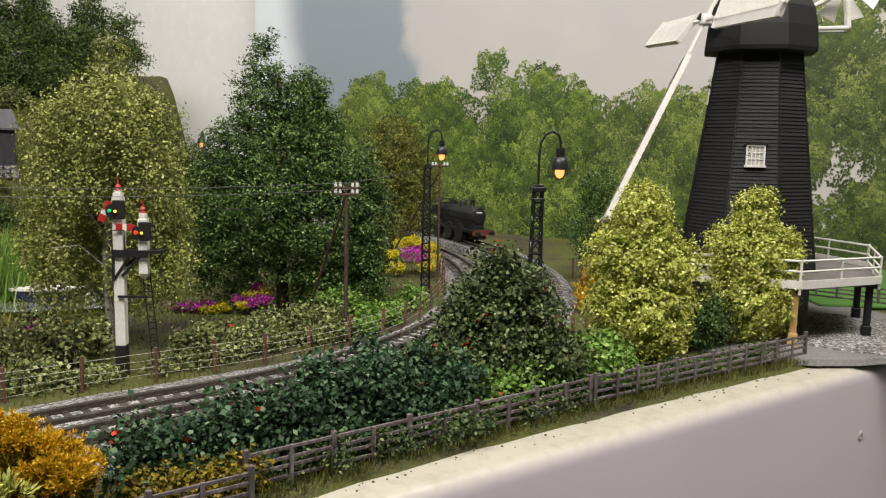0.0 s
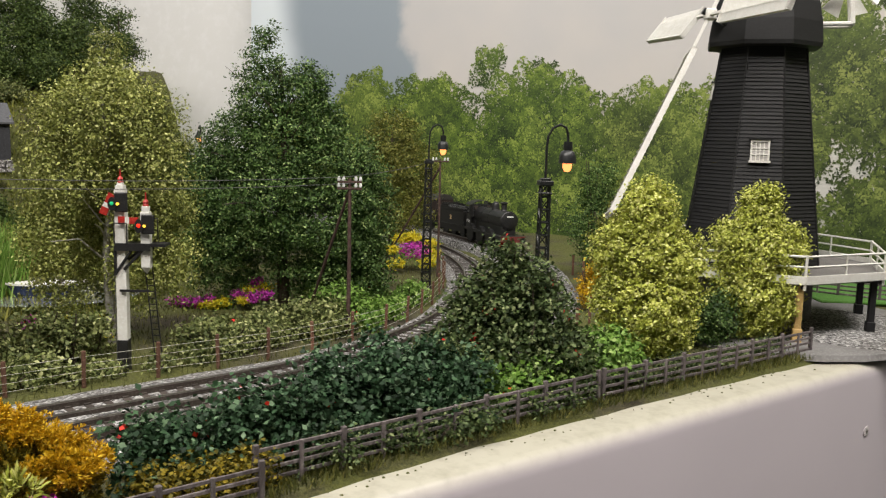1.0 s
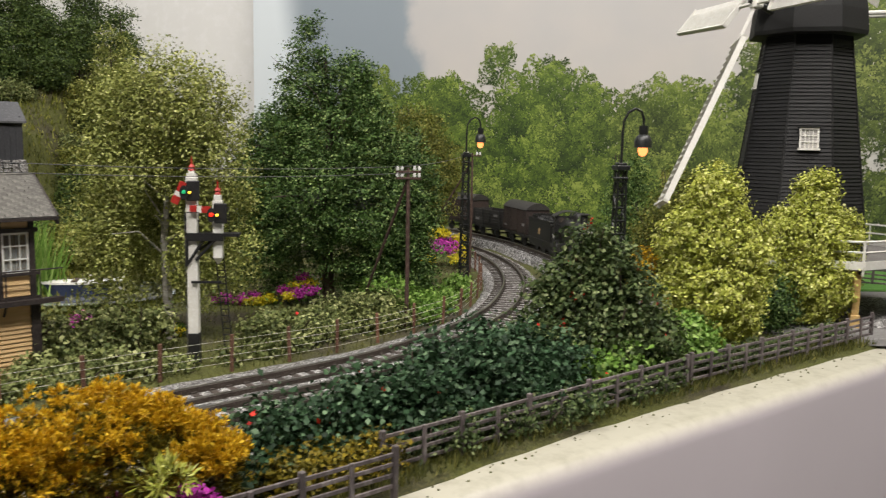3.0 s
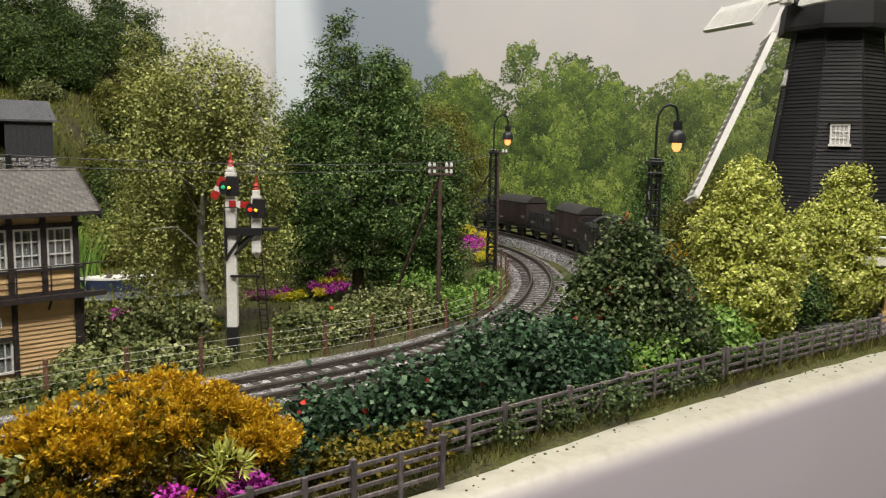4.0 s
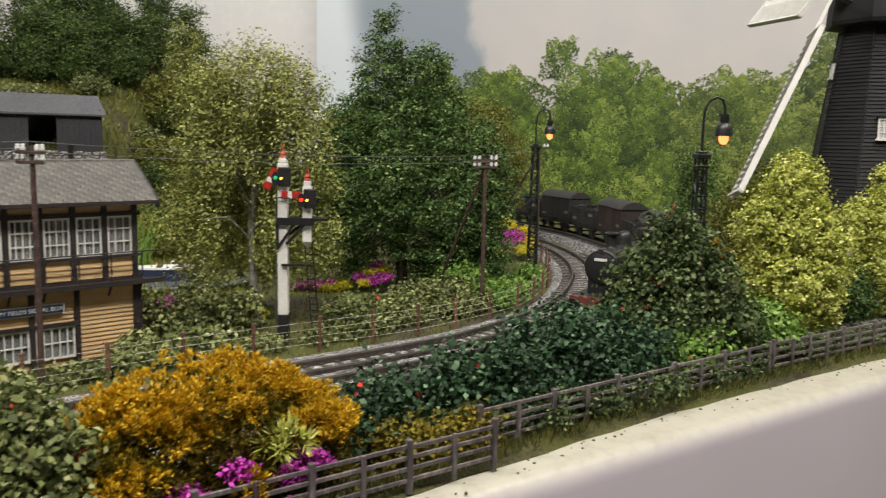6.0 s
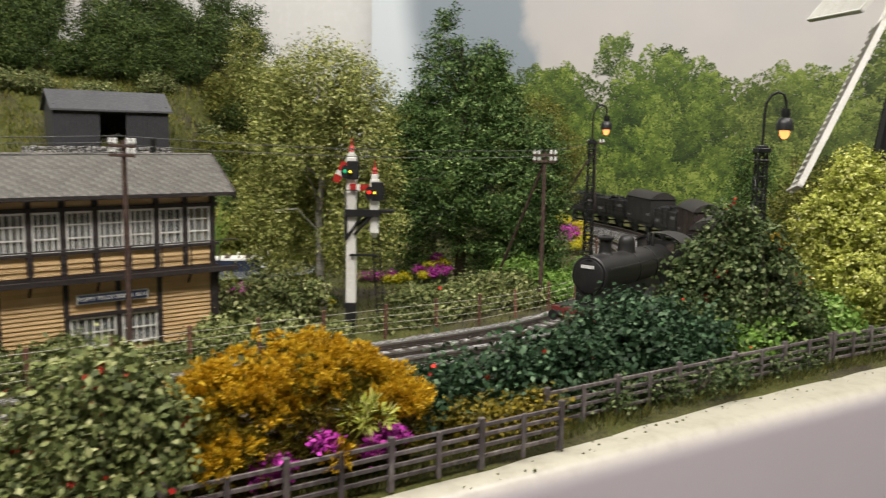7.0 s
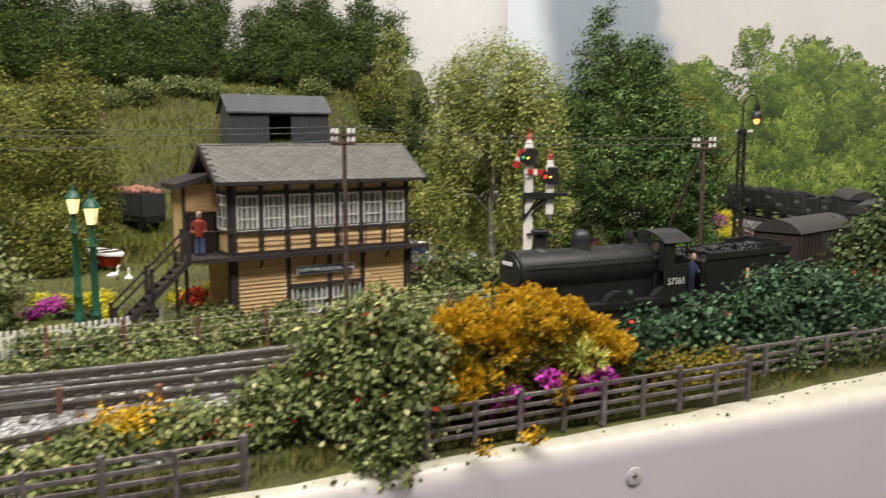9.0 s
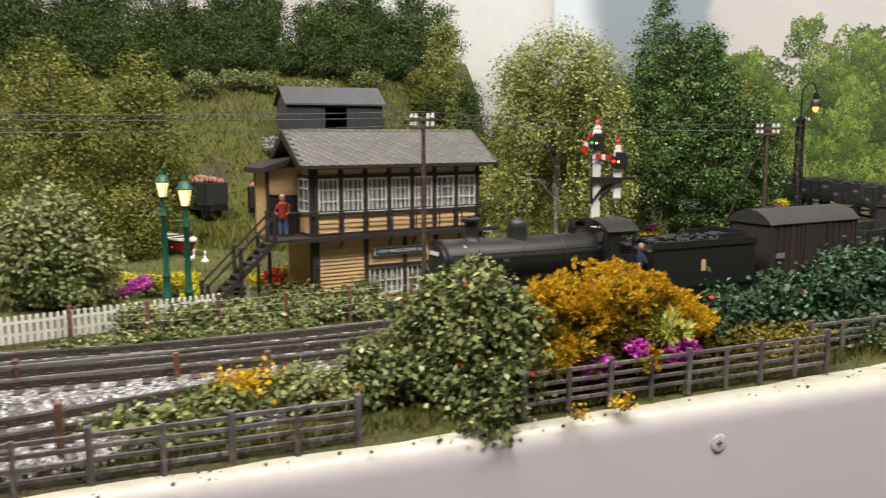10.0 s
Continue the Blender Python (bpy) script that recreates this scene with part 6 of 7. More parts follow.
bush("small pale green bush beside the rail fence", -275, 160, [(0, 0, 3, 22, 9, 5), (20, 4, 5, 14, 8, 6)], "leaf_rose", 3.0, 200, 11, 3.6, 4, turn=36, seed=11)
for i, (x, y) in enumerate(((-262, 186), (-254, 196))):
    bush("small orange-yellow sprig at the trackside", x, y, [(0, 0, 8, 8, 6, 9)], "leaf_orange", 2.0, 50, 10, 2.2, name="shrub", twigs=3)
bush("low green hedge along the cess beside the track", 0, 0, along((-384, 246), (-296, 314), 11, 7, 3.2, 0.3, 31), "leaf_rose", 2.2, 420, 12, 1.9, name="hedge", twigs=4, seed=31)
bush("pale green rounded bush behind the picket fence", -452, 322, [(0, 0, 44, 24, 22, 26), (-10, 0, 26, 32, 26, 28), (14, 0, 22, 26, 24, 24)], "leaf_pale", 3.0, 700, 13, 3.6, 0, seed=12, twigs=14)
bush("mixed green shrubs in front of the signal box", 0, 0, along((-318, 314), (-206, 412), 9, 9, 8, 0.3, 41), "leaf_rose", 2.6, 520, 13, 3.4, 8, name="shrub", seed=41)

# orange heather-like bush of feathery sprigs, with pink flowers
ob_t = thing("orange_bush", -140, 262, 0, 39, "bright orange feathery bush with magenta flowers at its foot", "bush")
blobs = [(0, 4, 26, 34, 18, 20), (-22, 0, 18, 24, 18, 20), (22, 2, 18, 22, 16, 18), (36, 0, 14, 14, 13, 16), (-34, -4, 12, 16, 14, 14)]


def sprigs(name, blobs, count, mat, parent, length=5.0, low=0.0, high=99.0, width=1.1):
    """Feathery tufts: narrow leaves that fan out from short stems."""
    p, nrm = clumps(blobs, count, 1.2, 1.0, 0.86)
    keep = (p[:, 2] > low) & (p[:, 2] < high)
    p, nrm = p[keep], nrm[keep]
    k = 13
    n = len(p)
    i = np.repeat(np.arange(n), k)
    d = nrm[i] + rng.normal(size=(n * k, 3)) * 0.55
    d /= np.linalg.norm(d, axis=1)[:, None]
    base = p[i] + d * rng.uniform(0, length * 0.55, n * k)[:, None]
    side = np.cross(d, rng.normal(size=(n * k, 3)))
    side /= np.linalg.norm(side, axis=1)[:, None]
    ln = (length * rng.uniform(0.5, 1.1, n * k))[:, None]
    v = np.stack([base, base + d * ln * 0.5 + side * width * 0.5, base + d * ln, base + d * ln * 0.5 - side * width * 0.5], 1).reshape(-1, 3)
    return tagged(raw_mesh(name, v, 4, mat, parent), kind="stuff")


heads = []
hr = random.Random(14)
for b in blobs:
    for k in range(22):
        an, up = hr.uniform(0, 2 * math.pi), hr.uniform(0.25, 1.0)
        q = math.sqrt(1 - up * up)
        rr = hr.uniform(2.6, 4.6)
        heads.append((b[0] + b[3] * 0.95 * q * math.cos(an), b[1] + b[4] * 0.95 * q * math.sin(an), b[2] + b[5] * 0.93 * up, rr * 1.25, rr, rr * 0.9))
heads += [(6, -19, 9, 4, 2.5, 3), (9, -19, 13, 3.5, 2.5, 3), (-30, -15, 14, 4, 3, 3), (-22, -17, 20, 4, 3, 3)]
sprigs("orange_foliage", heads, 5200, "leaf_orange", ob_t, 1.9, 4, 99, 0.6)
sprigs("orange_crest", [(-4, 3, 25, 31, 17, 20.5), (-18, 1, 18, 24, 17, 20), (20, 2, 17, 22, 16, 18)], 2600, "leaf_orange", ob_t, 1.9, 30, 99, 0.6)
sprigs("mustard_foliage", [(b[0], b[1] - 1, b[2] * 0.86, b[3] * 0.92, b[4] * 0.98, b[5] * 0.9) for b in blobs], 4600, "leaf_mustard", ob_t, 2.2, -2, 44, 0.65)
leaves("blossom", [(-13, -16, 10, 7, 3, 5), (27, -14.5, 13, 9, 3, 4.5), (22, -15, 10, 6, 3, 3), (4, -17, 17, 4.5, 3, 2.6)], 90, 1.5, 9, 1.9, "flower_pink", ob_t, "magenta flowers", hollow=0.7)
sprigs("green_foliage", [(20, -16, 22, 6, 3, 3)], 30, "leaf_yellow", ob_t, 4.5, 0, 99, 0.7)
bush("low orange sprigs dropped at the fence foot", -128, 240, [(-26, -5, 0, 3, 1.5, 2), (-6, -3.5, 0, 2.5, 1.5, 1.5)], "leaf_orange", 1.6, 12, 9, 2.0, name="shrub", twigs=2, turn=39)


def flower_bed(label, x, y, z, patches):
    t = thing("flower_bed", x, y, z, 0, label, "flower bed", "flower beds")
    for dx, dy, dz, r, mat in patches:
        leaves("blossom", [(dx, dy, dz + r * 0.3, r, r * 0.8, r * 0.5)], int(16 + r * 4), 1.6, 9, 1.8, mat, t)
    leaves("greenery", [(p[0], p[1] + 3, p[2], p[3] * 1.2, p[3], p[3] * 0.6) for p in patches], 70, 3, 9, 2.2, "leaf_fresh", t)
    return t


flower_bed("magenta and yellow flower bank beside the curve", -20, 832, 4, ((0, 0, 12, 16, "flower_pink"), (-12, 10, 24, 9, "flower_yellow"), (-2, 10, 26, 9, "flower_yellow"), (18, 4, 10, 9, "flower_yellow"), (14, -14, 4, 9, "flower_yellow"), (-18, -16, 3, 9, "flower_yellow"), (16, 14, 20, 8, "flower_yellow"), (-22, 4, 14, 7, "flower_yellow")))
flower_bed("magenta and yellow flowers on the grass", -132, 632, 3, ((0, 0, 4, 6, "flower_pink"), (8, 3, 6, 6, "flower_pink"), (-3, 4, 9, 5, "flower_yellow"), (7, 7, 11, 5, "flower_yellow"), (2, 10, 15, 5, "flower_pink"), (-6, -2, 3, 4, "flower_yellow"), (-10, 2, 7, 4, "flower_pink")))
flower_bed("small magenta and yellow flower strip", -160, 628, 1, ((0, 0, 1, 4, "flower_yellow"), (7, 3, 3, 4, "flower_yellow"), (-7, 1, 1, 4, "flower_yellow"), (-4, 6, 3, 5, "flower_pink"), (-13, 3, 2, 5, "flower_pink"), (-22, 5, 2, 5, "flower_pink"), (-30, 6, 2, 4, "flower_pink")))
flower_bed("yellow and magenta flowers by the platform lamps", -424, 362, 0, ((0, 0, 5, 9, "flower_pink"), (12, 8, 6, 9, "flower_yellow"), (-14, 12, 5, 9, "flower_yellow"), (26, 10, 8, 9, "flower_yellow"), (-6, -8, 2, 6, "flower_pink"), (40, -6, 3, 6, "flower_yellow")))
flower_bed("red and yellow flowers beside the stairs", -352, 398, 2, ((0, 0, 6, 8, "flower_red"), (12, 8, 9, 9, "flower_yellow"), (-12, 2, 5, 6, "flower_yellow"), (4, -6, 3, 5, "flower_red"), (24, 14, 10, 7, "flower_yellow")))
flower_bed("yellow flowers under the birch", -232, 556, 0, ((0, 0, 3, 6, "flower_yellow"), (14, 4, 3, 6, "flower_yellow"), (-24, -6, 3, 6, "flower_pink"), (40, -30, 3, 5, "flower_yellow")))

# grass tufts over the flat ground
pts = []
for _ in range(42000):
    u = rng.uniform(-460, 420)
    v = verge(u) + 1 + rng.uniform(0, 14 if rng.random() < 0.22 else 520)
    x, y = edge(u, v)
    if min(np.hypot(*(INNER.p - (x, y)).T)) < 33 or min(np.hypot(*(OUTER.p - (x, y)).T)) < 33:
        continue
    if math.hypot(x - 252, y - 664) < 126:
        continue
    pts.append((x, y, ground_z(x, y)))
p = np.array(pts)
n = len(p)
d = rng.normal(size=(n, 3)) * 0.4 + np.array([0, 0, 1.0])
sd = rng.normal(size=(n, 3))
sd[:, 2] = 0
sd /= np.linalg.norm(sd, axis=1)[:, None]
ln = rng.uniform(1.5, 3.6, n)[:, None]
v = np.stack([p - sd * 0.3 - [0, 0, 1], p + sd * 0.3 - [0, 0, 1], p + d * ln + sd * 0.1, p + d * ln - sd * 0.1], 1).reshape(-1, 3)
tagged(raw_mesh("static_grass", v, 4, "grass"), "olive and straw static grass fibres", "grass", kind="stuff")

# hillside grass and trees
pts = []
for _ in range(60000):
    x, y = rng.uniform(-1100, -220), rng.uniform(560, 1330)
    q = -0.40 * x + 0.92 * y
    if 640 < q < 1340:
        pts.append((x, y, ground_z(x, y)))
p = np.array(pts)
n = len(p)
d = rng.normal(size=(n, 3)) * 0.45 + np.array([0, 0, 1.0])
sd = rng.normal(size=(n, 3))
sd[:, 2] = 0
sd /= np.linalg.norm(sd, axis=1)[:, None]
ln = rng.uniform(2.5, 6.0, n)[:, None]
v = np.stack([p - sd * 1.1 - [0, 0, 1], p + sd * 1.1 - [0, 0, 1], p + d * ln + sd * 0.2, p + d * ln - sd * 0.2], 1).reshape(-1, 3)
tagged(raw_mesh("hill_grass", v, 4, "meadow"), "rough yellow-green grass on the hillside", "grass", kind="stuff")


def hill_tree(label, x, y, h, w, mat, size=3.4, dens=1.0, seed=1):
    z = ground_z(x, y)
    t = thing("tree", x, y, z, 0, label, "tree", "hillside trees")
    branches([(0, 0, -4), (1, 0, h * 0.3), (0, 1, h * 0.6), (0, 0, h * 0.85)], w * 0.08, 5, "bark", t, seed)
    r = random.Random(seed)
    bl = [(0, 0, h * 0.62, w * 0.8, w * 0.8, h * 0.38), (0, 0, h * 0.36, w, w, h * 0.32)]
    for _ in range(4):
        bl.append((r.uniform(-0.5, 0.5) * w, r.uniform(-0.5, 0.5) * w, h * r.uniform(0.35, 0.75), w * 0.55, w * 0.55, h * 0.2))
    leaves("crown", bl, int(260 * dens), 5.0, 14, size, mat, t)
    return t


rr = random.Random(21)
for k in range(21):
    u = k / 20
    x, y = -1150 + 780 * u + rr.uniform(-18, 18), 850 + 340 * u + rr.uniform(-25, 35)
    hill_tree("dark rounded tree on the hilltop", x, y, rr.uniform(72, 100), rr.uniform(29, 38), "hill_leaf", 3.0, 1.3, seed=k)
for k in range(20):
    u = k / 19
    x, y = -1200 + 800 * u + rr.uniform(-14, 14), 980 + 330 * u + rr.uniform(-20, 30)
    hill_tree("tall dark tree on the hilltop", x, y, rr.uniform(100, 140), rr.uniform(34, 44), "hill_leaf", seed=50 + k)
for k in range(13):
    hill_tree("rounded dark green tree on the slope above the barn", -1010 + 46 * k + rr.uniform(-10, 10), 872 + 19.5 * k + rr.uniform(-12, 12), rr.uniform(44, 66), rr.uniform(22, 29), "hill_leaf", 2.6, 1.4, 220 + k)
for k, (x, y, h, w) in enumerate(((-446, 1130, 215, 30), (-395, 960, 62, 26), (-350, 900, 70, 26), (-318, 960, 60, 24), (-420, 1010, 50, 24), (-300, 860, 50, 24), (-455, 1020, 46, 20), (-340, 1040, 60, 30))):
    hill_tree("olive-green tree at the hill foot", x, y, h, w, "leaf_olive" if k else "leaf_birch", 3.0, 1.4, 80 + k)
for k, (x, y, h, w) in enumerate(((-446, 1060, 66, 28), (-424, 1090, 66, 26), (-408, 1150, 70, 26), (-446, 1170, 84, 28), (-402, 1210, 96, 24), (-432, 1250, 100, 26), (-470, 1100, 66, 26), (-436, 985, 66, 26))):
    hill_tree("shadowy green tree on the flank of the hill", x, y, h, w, ("leaf_olive", "hill_leaf")[k % 2], 2.8, 1.5, 260 + k)
for k, (x, y) in enumerate(((-400, 850), (-432, 905), (-372, 800), (-455, 860), (-345, 775), (-425, 800), (-385, 905), (-320, 800))):
    hill_tree("olive-brown scrub bush on the bank", x, y, rr.uniform(34, 50), rr.uniform(20, 28), "hill_leaf" if k % 3 == 0 else "leaf_olive", 2.6, 0.8, 160 + k)
for k in range(16):
    hill_tree("scrubby grey-green bush on the hillside", -1000 + 40 * k + rr.uniform(-15, 15), 800 + 18 * k + rr.uniform(-20, 20), rr.uniform(20, 34), rr.uniform(16, 24), "leaf_rose", 3.0, 0.5, 120 + k)
for k, (x, y, h, w, m) in enumerate(((-600, 505, 182, 58, "leaf_olive"), (-556, 560, 178, 44, "leaf_olive"), (-690, 470, 190, 60, "leaf_olive"), (-530, 500, 58, 26, "leaf_olive"), (-660, 640, 150, 60, "leaf_birch"))):
    t = tree("weeping olive-green willow model beside the yard", x, y, [(0, 0, h * 0.78, w * 0.6, w * 0.6, h * 0.2), (-w * 0.3, 0, h * 0.5, w * 0.7, w * 0.7, h * 0.3), (w * 0.35, 0, h * 0.48, w * 0.65, w * 0.65, h * 0.32), (0, 0, h * 0.25, w * 0.9, w * 0.8, h * 0.25)], m, 2.4, 1100, 14, 4.0, 4, droop=18, name="willow_tree", seed=60 + k)

# pond reeds, boats and swans, yard wagons
tagged(part("water", lathe([(1, 2.2), (62, 2.4), (64, 1)], 24), "glass"), "still pond water", "water", kind="structure").matrix_world = pose(-318 * MM, 660 * MM, 1.5 * MM) @ Matrix.Diagonal((1.4, 0.9, 1, 1))


def boat(label, x, y, turn, hull, L=60):
    t = thing("rowing_boat", x, y, 4, turn, label, "boat", "boats")
    for nm, z0, z1, sc, mat in (("hull", 0, 9, 1.0, hull), ("gunwale", 9, 10.6, 1.03, "white")):
        bm = bmesh.new()
        rows = []
        for z, k in ((z0, 0.78 * sc if nm == "hull" else sc), (z1, sc)):
            rows.append([bm.verts.new((L / 2 * k * math.cos(a), L * 0.17 * k * math.sin(a) * (0.6 + 0.4 * abs(math.sin(a))), z)) for a in np.linspace(0, 2 * math.pi, 24, endpoint=False)])
        for i in range(24):
            bm.faces.new((rows[0][i], rows[0][(i + 1) % 24], rows[1][(i + 1) % 24], rows[1][i]))
        bm.faces.new(rows[0][::-1])
        bm.faces.new(rows[1])
        part(nm, bm, mat, t)
    part("thwart", boxes((-6, -8, 10.7, -2, 8, 11.6), (10, -7, 10.7, 14, 7, 11.6)), "bark", t)


boat("red rowing boat with a white gunwale beside the yard", -508, 532, -32, "red")
boat("navy blue rowing boat with a white gunwale on the pond", -292, 640, 15, "navy", 52)
for i, (x, y) in enumerate(((-306, 676), (-284, 690), (-458, 470), (-440, 462))):
    t = thing("swan", x, y, 5, 40 * i, "white model swan on the pond bank", "swan", "swans")
    bm = lathe([(0.3, 0), (2.4, 0.6), (2.8, 2.2), (1.4, 3.6), (0.2, 4)], 10)
    for v in bm.verts:
        v.co.x *= 1.9
    smooth(part("body", bm, "white", t))
    bm = bmesh.new()
    tube(bm, ((4, 0, 2.4), (5.4, 0, 4.5), (5, 0, 7), (6.2, 0, 8), (7.6, 0, 7.5)), (0.9, 0.7, 0.6, 0.8, 0.3), 6)
    smooth(part("neck", bm, "white", t))
t = thing("reeds", -338, 640, 2, 0, "tall pale green reeds at the pond", "reeds")
p = rng.normal(size=(900, 3)) * [11, 7, 0]
d = rng.normal(size=(900, 3)) * [0.24, 0.2, 0.1] + [0, 0, 1]
v = np.stack([p - [0.7, 0, 0], p + [0.7, 0, 0], p + d * rng.uniform(30, 62, 900)[:, None] + [0.1, 0, 0], p + d * 24 - [0.4, 0, 0]], 1).reshape(-1, 3)
tagged(raw_mesh("blade_tuft", v, 4, "leaf_fresh", t), kind="stuff")
for i, (x, y) in enumerate(((-612, 738), (-528, 752))):
    t = thing("open_wagon", x, y, ground_z(x, y) + 2, -26, "grey and brown wagon heaped with red stone in the yard", "open wagon", "yard wagons")
    mat = ("wagon_grey", "wagon")[i]
    part("body", boxes((-34, -13, 14, 34, 13, 38), bevel=0.4), mat, t)
    for x in (-30, -10, 10, 30):
        part("strap", boxes((x - 0.8, -13.6, 13, x + 0.8, -13, 38)), "iron", t)
    part("solebar", boxes((-35, -11, 8, 35, 11, 13.9)), "iron", t)
    bm = bmesh.new()
    r2 = random.Random(i)
    for _ in range(110):
        xx, yy = r2.uniform(-31, 31), r2.uniform(-11, 11)
        bmesh.ops.create_icosphere(bm, subdivisions=1, radius=r2.uniform(1.6, 3), matrix=Matrix.Translation((xx, yy, 38 + 5 * math.cos(yy / 9) * math.cos(xx / 26) + r2.uniform(-1, 1))))
    part("load", bm, "tile_load", t)
    for xx in (-20, 20):
        wheelset(t, xx, 6.3)
t = thing("sign", -342, 336, 0, 30, "small white lineside sign on a post", "sign")
part("stake", boxes((-0.7, -0.7, -2, 0.7, 0.7, 11), bevel=0.15), "pole", t)
part("plate", boxes((-5, -1.2, 9, 5, -0.4, 17), bevel=0.2), "white", t)
part("plate_bars", boxes((-3.4, -1.4, 11, 3.4, -1.2, 12.4), (-3.4, -1.4, 13.4, 3.4, -1.2, 15)), "black", t)

# screw heads in the front board
for i, (u, z) in enumerate(((-73, -20), (402, -48))):
    x, y = edge(u, -10.0)
    t = thing("screw", x, y, z, math.degrees(EDGE_A), "cross-head screw with filler in the white board", "screw", "screws")
    bm = lathe([(3.4, 0), (3.3, 0.15), (2.6, 0.25), (0.2, 0.3)], 18)
    bmesh.ops.rotate(bm, verts=bm.verts, cent=(0, 0, 0), matrix=Matrix.Rotation(math.pi / 2, 3, "X"))
    smooth(part("head", bm, "fascia", t))
    part("cross_slot", boxes((-1.4, -0.42, -0.3, 1.4, -0.25, 0.3), (-0.3, -0.42, -1.4, 0.3, -0.25, 1.4)), "ply", t)
# crumbs of scatter on the cream edge
rr = random.Random(77)
bm = bmesh.new()
for _ in range(130):
    u = rr.uniform(-330, 420)
    v = verge(u) - 9 * rr.random() ** 1.8
    x, y = edge(u, v)
    bmesh.ops.create_icosphere(bm, subdivisions=1, radius=rr.uniform(0.25, 0.8), matrix=Matrix.Translation((x, y, -3.9)))
tagged(part("scatter_crumbs", bm, "ground"), "dark crumbs of scatter material on the cream edge", "scatter", kind="stuff")

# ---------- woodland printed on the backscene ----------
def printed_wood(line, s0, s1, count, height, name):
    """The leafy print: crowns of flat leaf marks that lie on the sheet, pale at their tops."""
    r = np.random.default_rng(31)
    V, tone = [], []
    crowns = []
    for k in range(count):
        s = r.uniform(s0, s1)
        top = height(s) * r.uniform(0.35, 1.0) if k % 3 else r.uniform(20, 110)
        w = r.uniform(16, 54)
        crowns.append((top, s, w))
    pts = np.array([line.side(x, 0) for x in np.linspace(max(s0 - 80, 4), min(s1 + 80, line.length - 4), 400)])
    grid = np.linspace(max(s0 - 80, 4), min(s1 + 80, line.length - 4), 400)
    way = np.gradient(pts, axis=0)
    way /= np.linalg.norm(way, axis=1)[:, None]
    crowns.sort(key=lambda c: -c[0])
    for j, (top, s, w) in enumerate(crowns):
        n = int(w * w * 0.6)
        a = r.uniform(0, 2 * math.pi, n)
        q = np.sqrt(r.random(n))
        wob = 1 + 0.2 * np.sin(a * 3 + j) + 0.13 * np.sin(a * 7 + 2 * j)
        ds, dz = np.cos(a) * q * wob * w * 0.8, np.sin(a) * q * wob * w
        z = top - w + dz
        keep = z > -20
        ds, dz, z = ds[keep], dz[keep], z[keep]
        n = len(z)
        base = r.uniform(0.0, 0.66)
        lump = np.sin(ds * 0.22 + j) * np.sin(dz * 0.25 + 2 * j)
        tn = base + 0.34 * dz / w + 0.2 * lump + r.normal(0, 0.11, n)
        size = r.uniform(1.0, 2.6, n)
        ang = r.uniform(0, 3.14, n)
        off = 0.25 + 1.3 * j / len(crowns) + r.random(n) * 0.05
        for cx, sz in ((1, 0),):
            c, sn = np.cos(ang), np.sin(ang)
            quad = [(-1.0, 0), (0, 0.55), (1.0, 0), (0, -0.55)]
            P = []
            ss = s + ds
            for u, vv in quad:
                du = (u * c - vv * sn) * size
                dv = (u * sn + vv * c) * size
                px = np.interp(ss + du, grid, pts[:, 0])
                py = np.interp(ss + du, grid, pts[:, 1])
                wx, wy = np.interp(ss, grid, way[:, 0]), np.interp(ss, grid, way[:, 1])
                P.append(np.stack([px - wy * off, py + wx * off, z + dv], 1))
            V.append(np.stack(P, 1).reshape(-1, 3))
            tone.append(tn)
    V = np.concatenate(V)
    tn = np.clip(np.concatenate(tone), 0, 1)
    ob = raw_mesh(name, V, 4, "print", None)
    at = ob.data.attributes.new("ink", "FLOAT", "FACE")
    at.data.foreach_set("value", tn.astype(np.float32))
    return tagged(ob, "printed green woodland on the backscene sheet", "backscene", kind="structure")


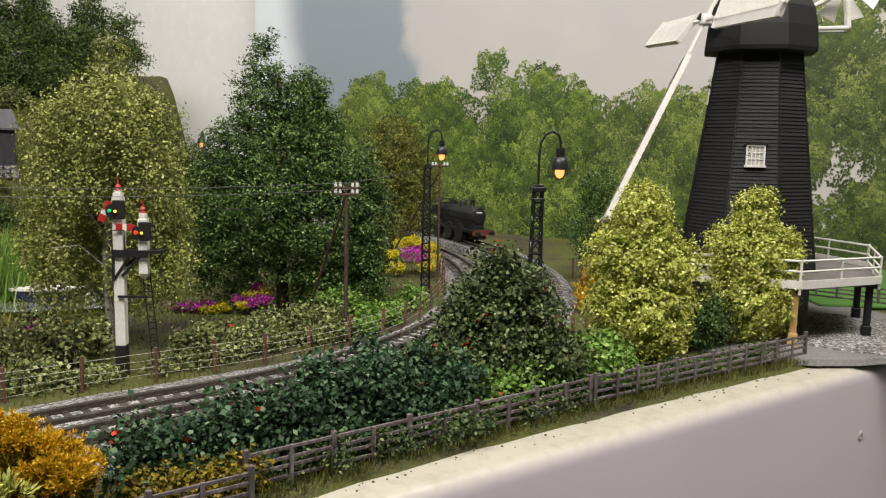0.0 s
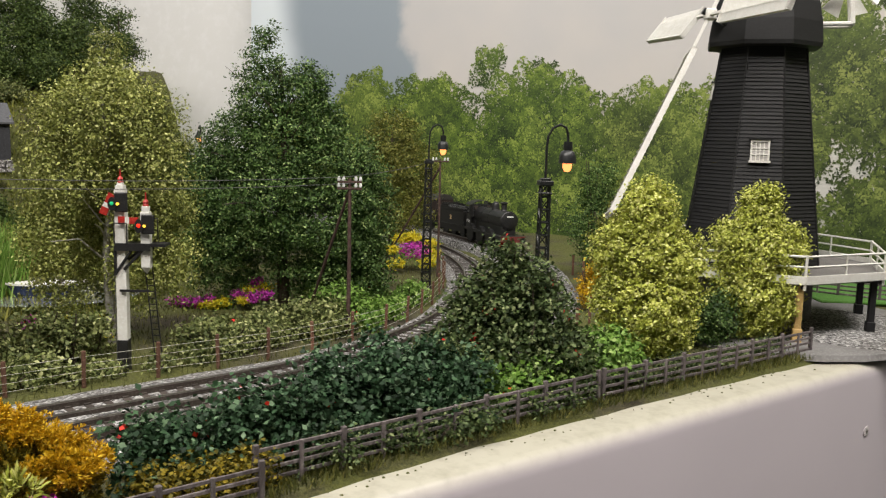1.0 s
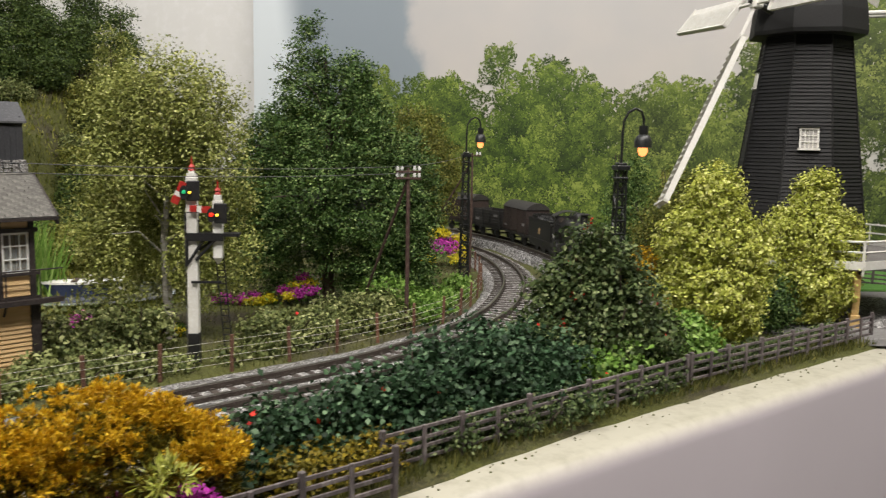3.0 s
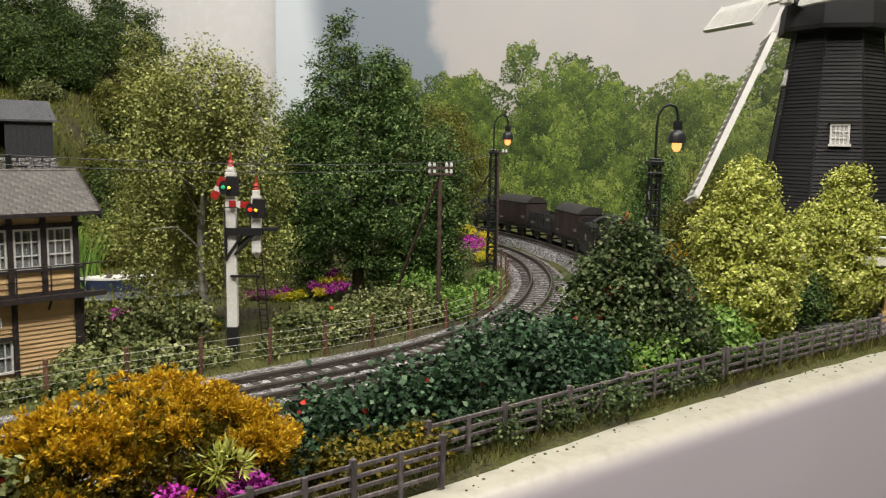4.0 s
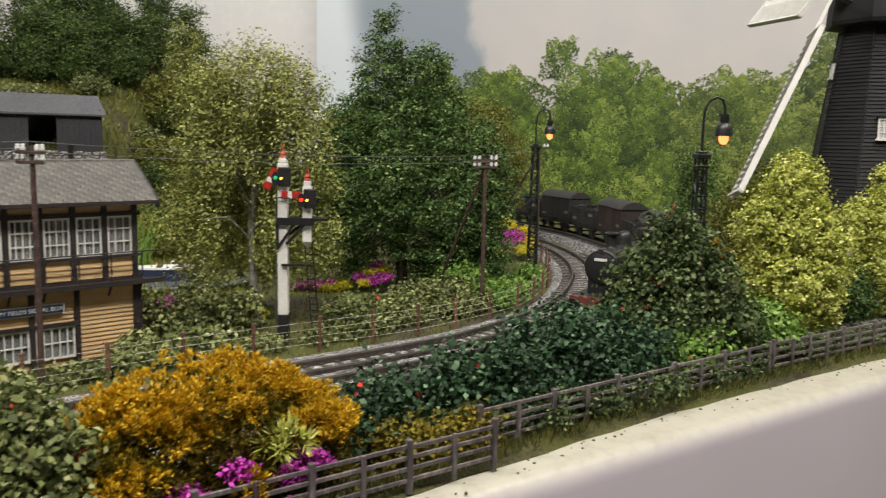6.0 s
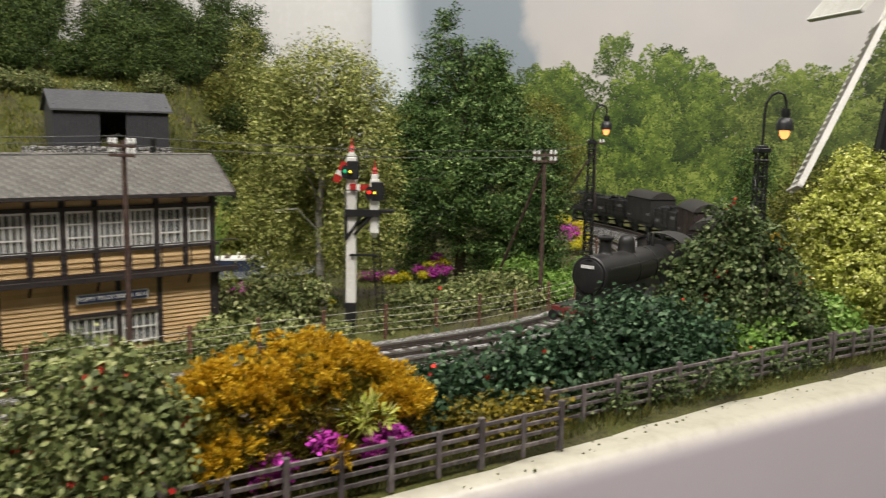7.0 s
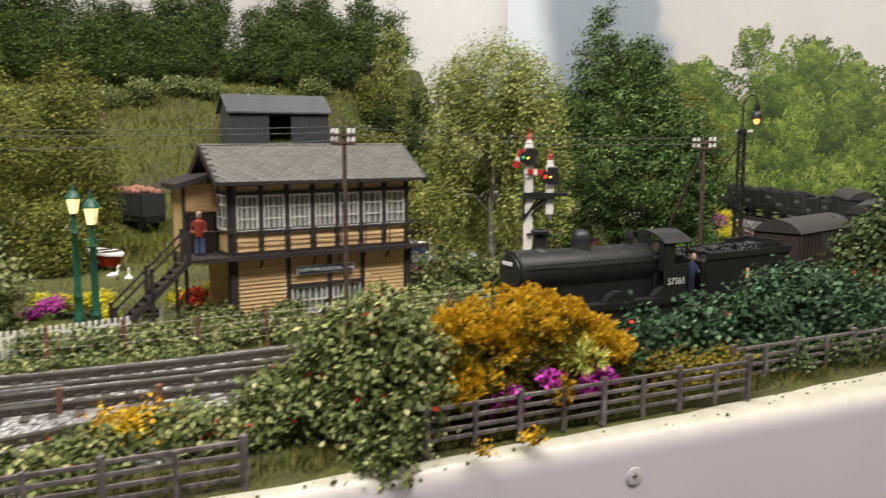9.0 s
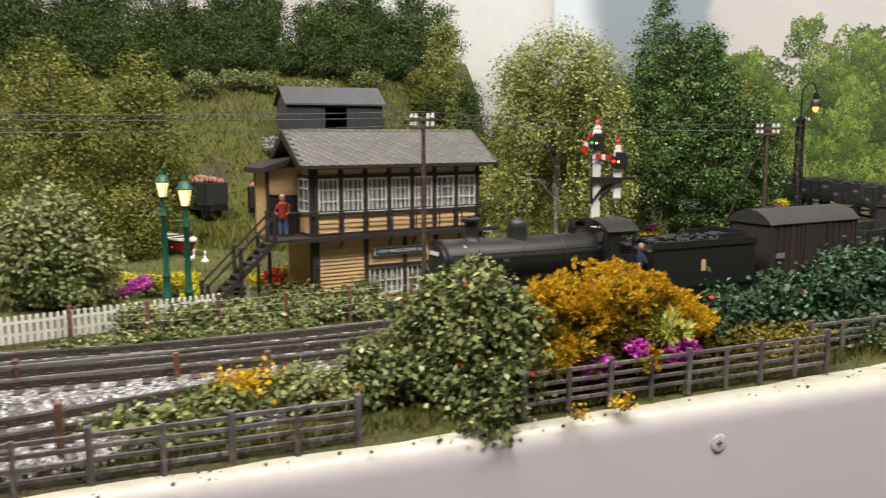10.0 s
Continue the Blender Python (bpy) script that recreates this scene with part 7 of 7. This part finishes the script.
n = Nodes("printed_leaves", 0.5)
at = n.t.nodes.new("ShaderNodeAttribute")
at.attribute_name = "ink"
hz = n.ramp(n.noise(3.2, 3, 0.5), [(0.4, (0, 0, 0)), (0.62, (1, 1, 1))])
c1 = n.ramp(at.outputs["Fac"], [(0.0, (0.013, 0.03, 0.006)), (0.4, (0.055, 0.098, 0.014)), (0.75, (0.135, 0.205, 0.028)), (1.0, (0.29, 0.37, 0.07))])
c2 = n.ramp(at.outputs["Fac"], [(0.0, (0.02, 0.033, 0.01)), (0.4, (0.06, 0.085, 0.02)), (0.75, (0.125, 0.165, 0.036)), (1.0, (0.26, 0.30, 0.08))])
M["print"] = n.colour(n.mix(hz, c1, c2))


def wood_height(s):
    base = np.interp(s, [0, 1490, 1560, 1630, 1700, 1770, 1810, 1860, 1940, 2060, 2180, 2340], [430, 430, 330, 215, 195, 200, 235, 255, 245, 235, 205, 180])
    return base + 14 * math.sin(s / 37) + 9 * math.sin(s / 17 + 1)


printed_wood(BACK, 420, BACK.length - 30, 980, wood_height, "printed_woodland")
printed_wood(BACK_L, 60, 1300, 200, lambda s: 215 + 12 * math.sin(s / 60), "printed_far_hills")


SHRINK = 0.935


def motions():
    """The train runs round the curve at a steady pace; its wheels turn with it."""
    when = [0.1 * k for k in range(101)]
    ts, ss = (0, 0.5, 1, 1.5, 2, 3, 4.5, 6, 7.5, 8.5, 10), (1551, 1508, 1453, 1394, 1338, 1250, 1127, 1005, 884, 803, 682)

    def place(s):
        return OUTER.at(s)

    for t, dist, half, wheels, centre in TRAIN:
        t.scale = (SHRINK,) * 3
        dist, half, centre = dist * SHRINK, half * SHRINK, centre * SHRINK
        rows = []
        for w in when:
            s = float(np.interp(w, ts, ss)) + dist
            a, b = place(s - centre - half), place(s - centre + half)
            d = a - b
            ang = math.atan2(d[1], d[0])
            m = (a + b) / 2 - centre * np.array([math.cos(ang), math.sin(ang)])
            rows.append((w, pose(m[0] * MM, m[1] * MM, (RAIL_Z + 3.0 + (0 if wheels else 15.5)) * MM, 0, 0, math.degrees(ang)) @ (Matrix() if wheels else pose(0, 0.0125, 0, 0, 0, 180))))
        walk(t, rows)
        for wh, r in wheels:
            x = wh.location.x
            rows = []
            for w in when:
                run = ss[0] - float(np.interp(w, ts, ss))
                rows.append((w, pose(x, 0, r * MM) @ Matrix.Rotation(run / (r * SHRINK), 4, "Y")))
            walk(wh, rows)


motions()
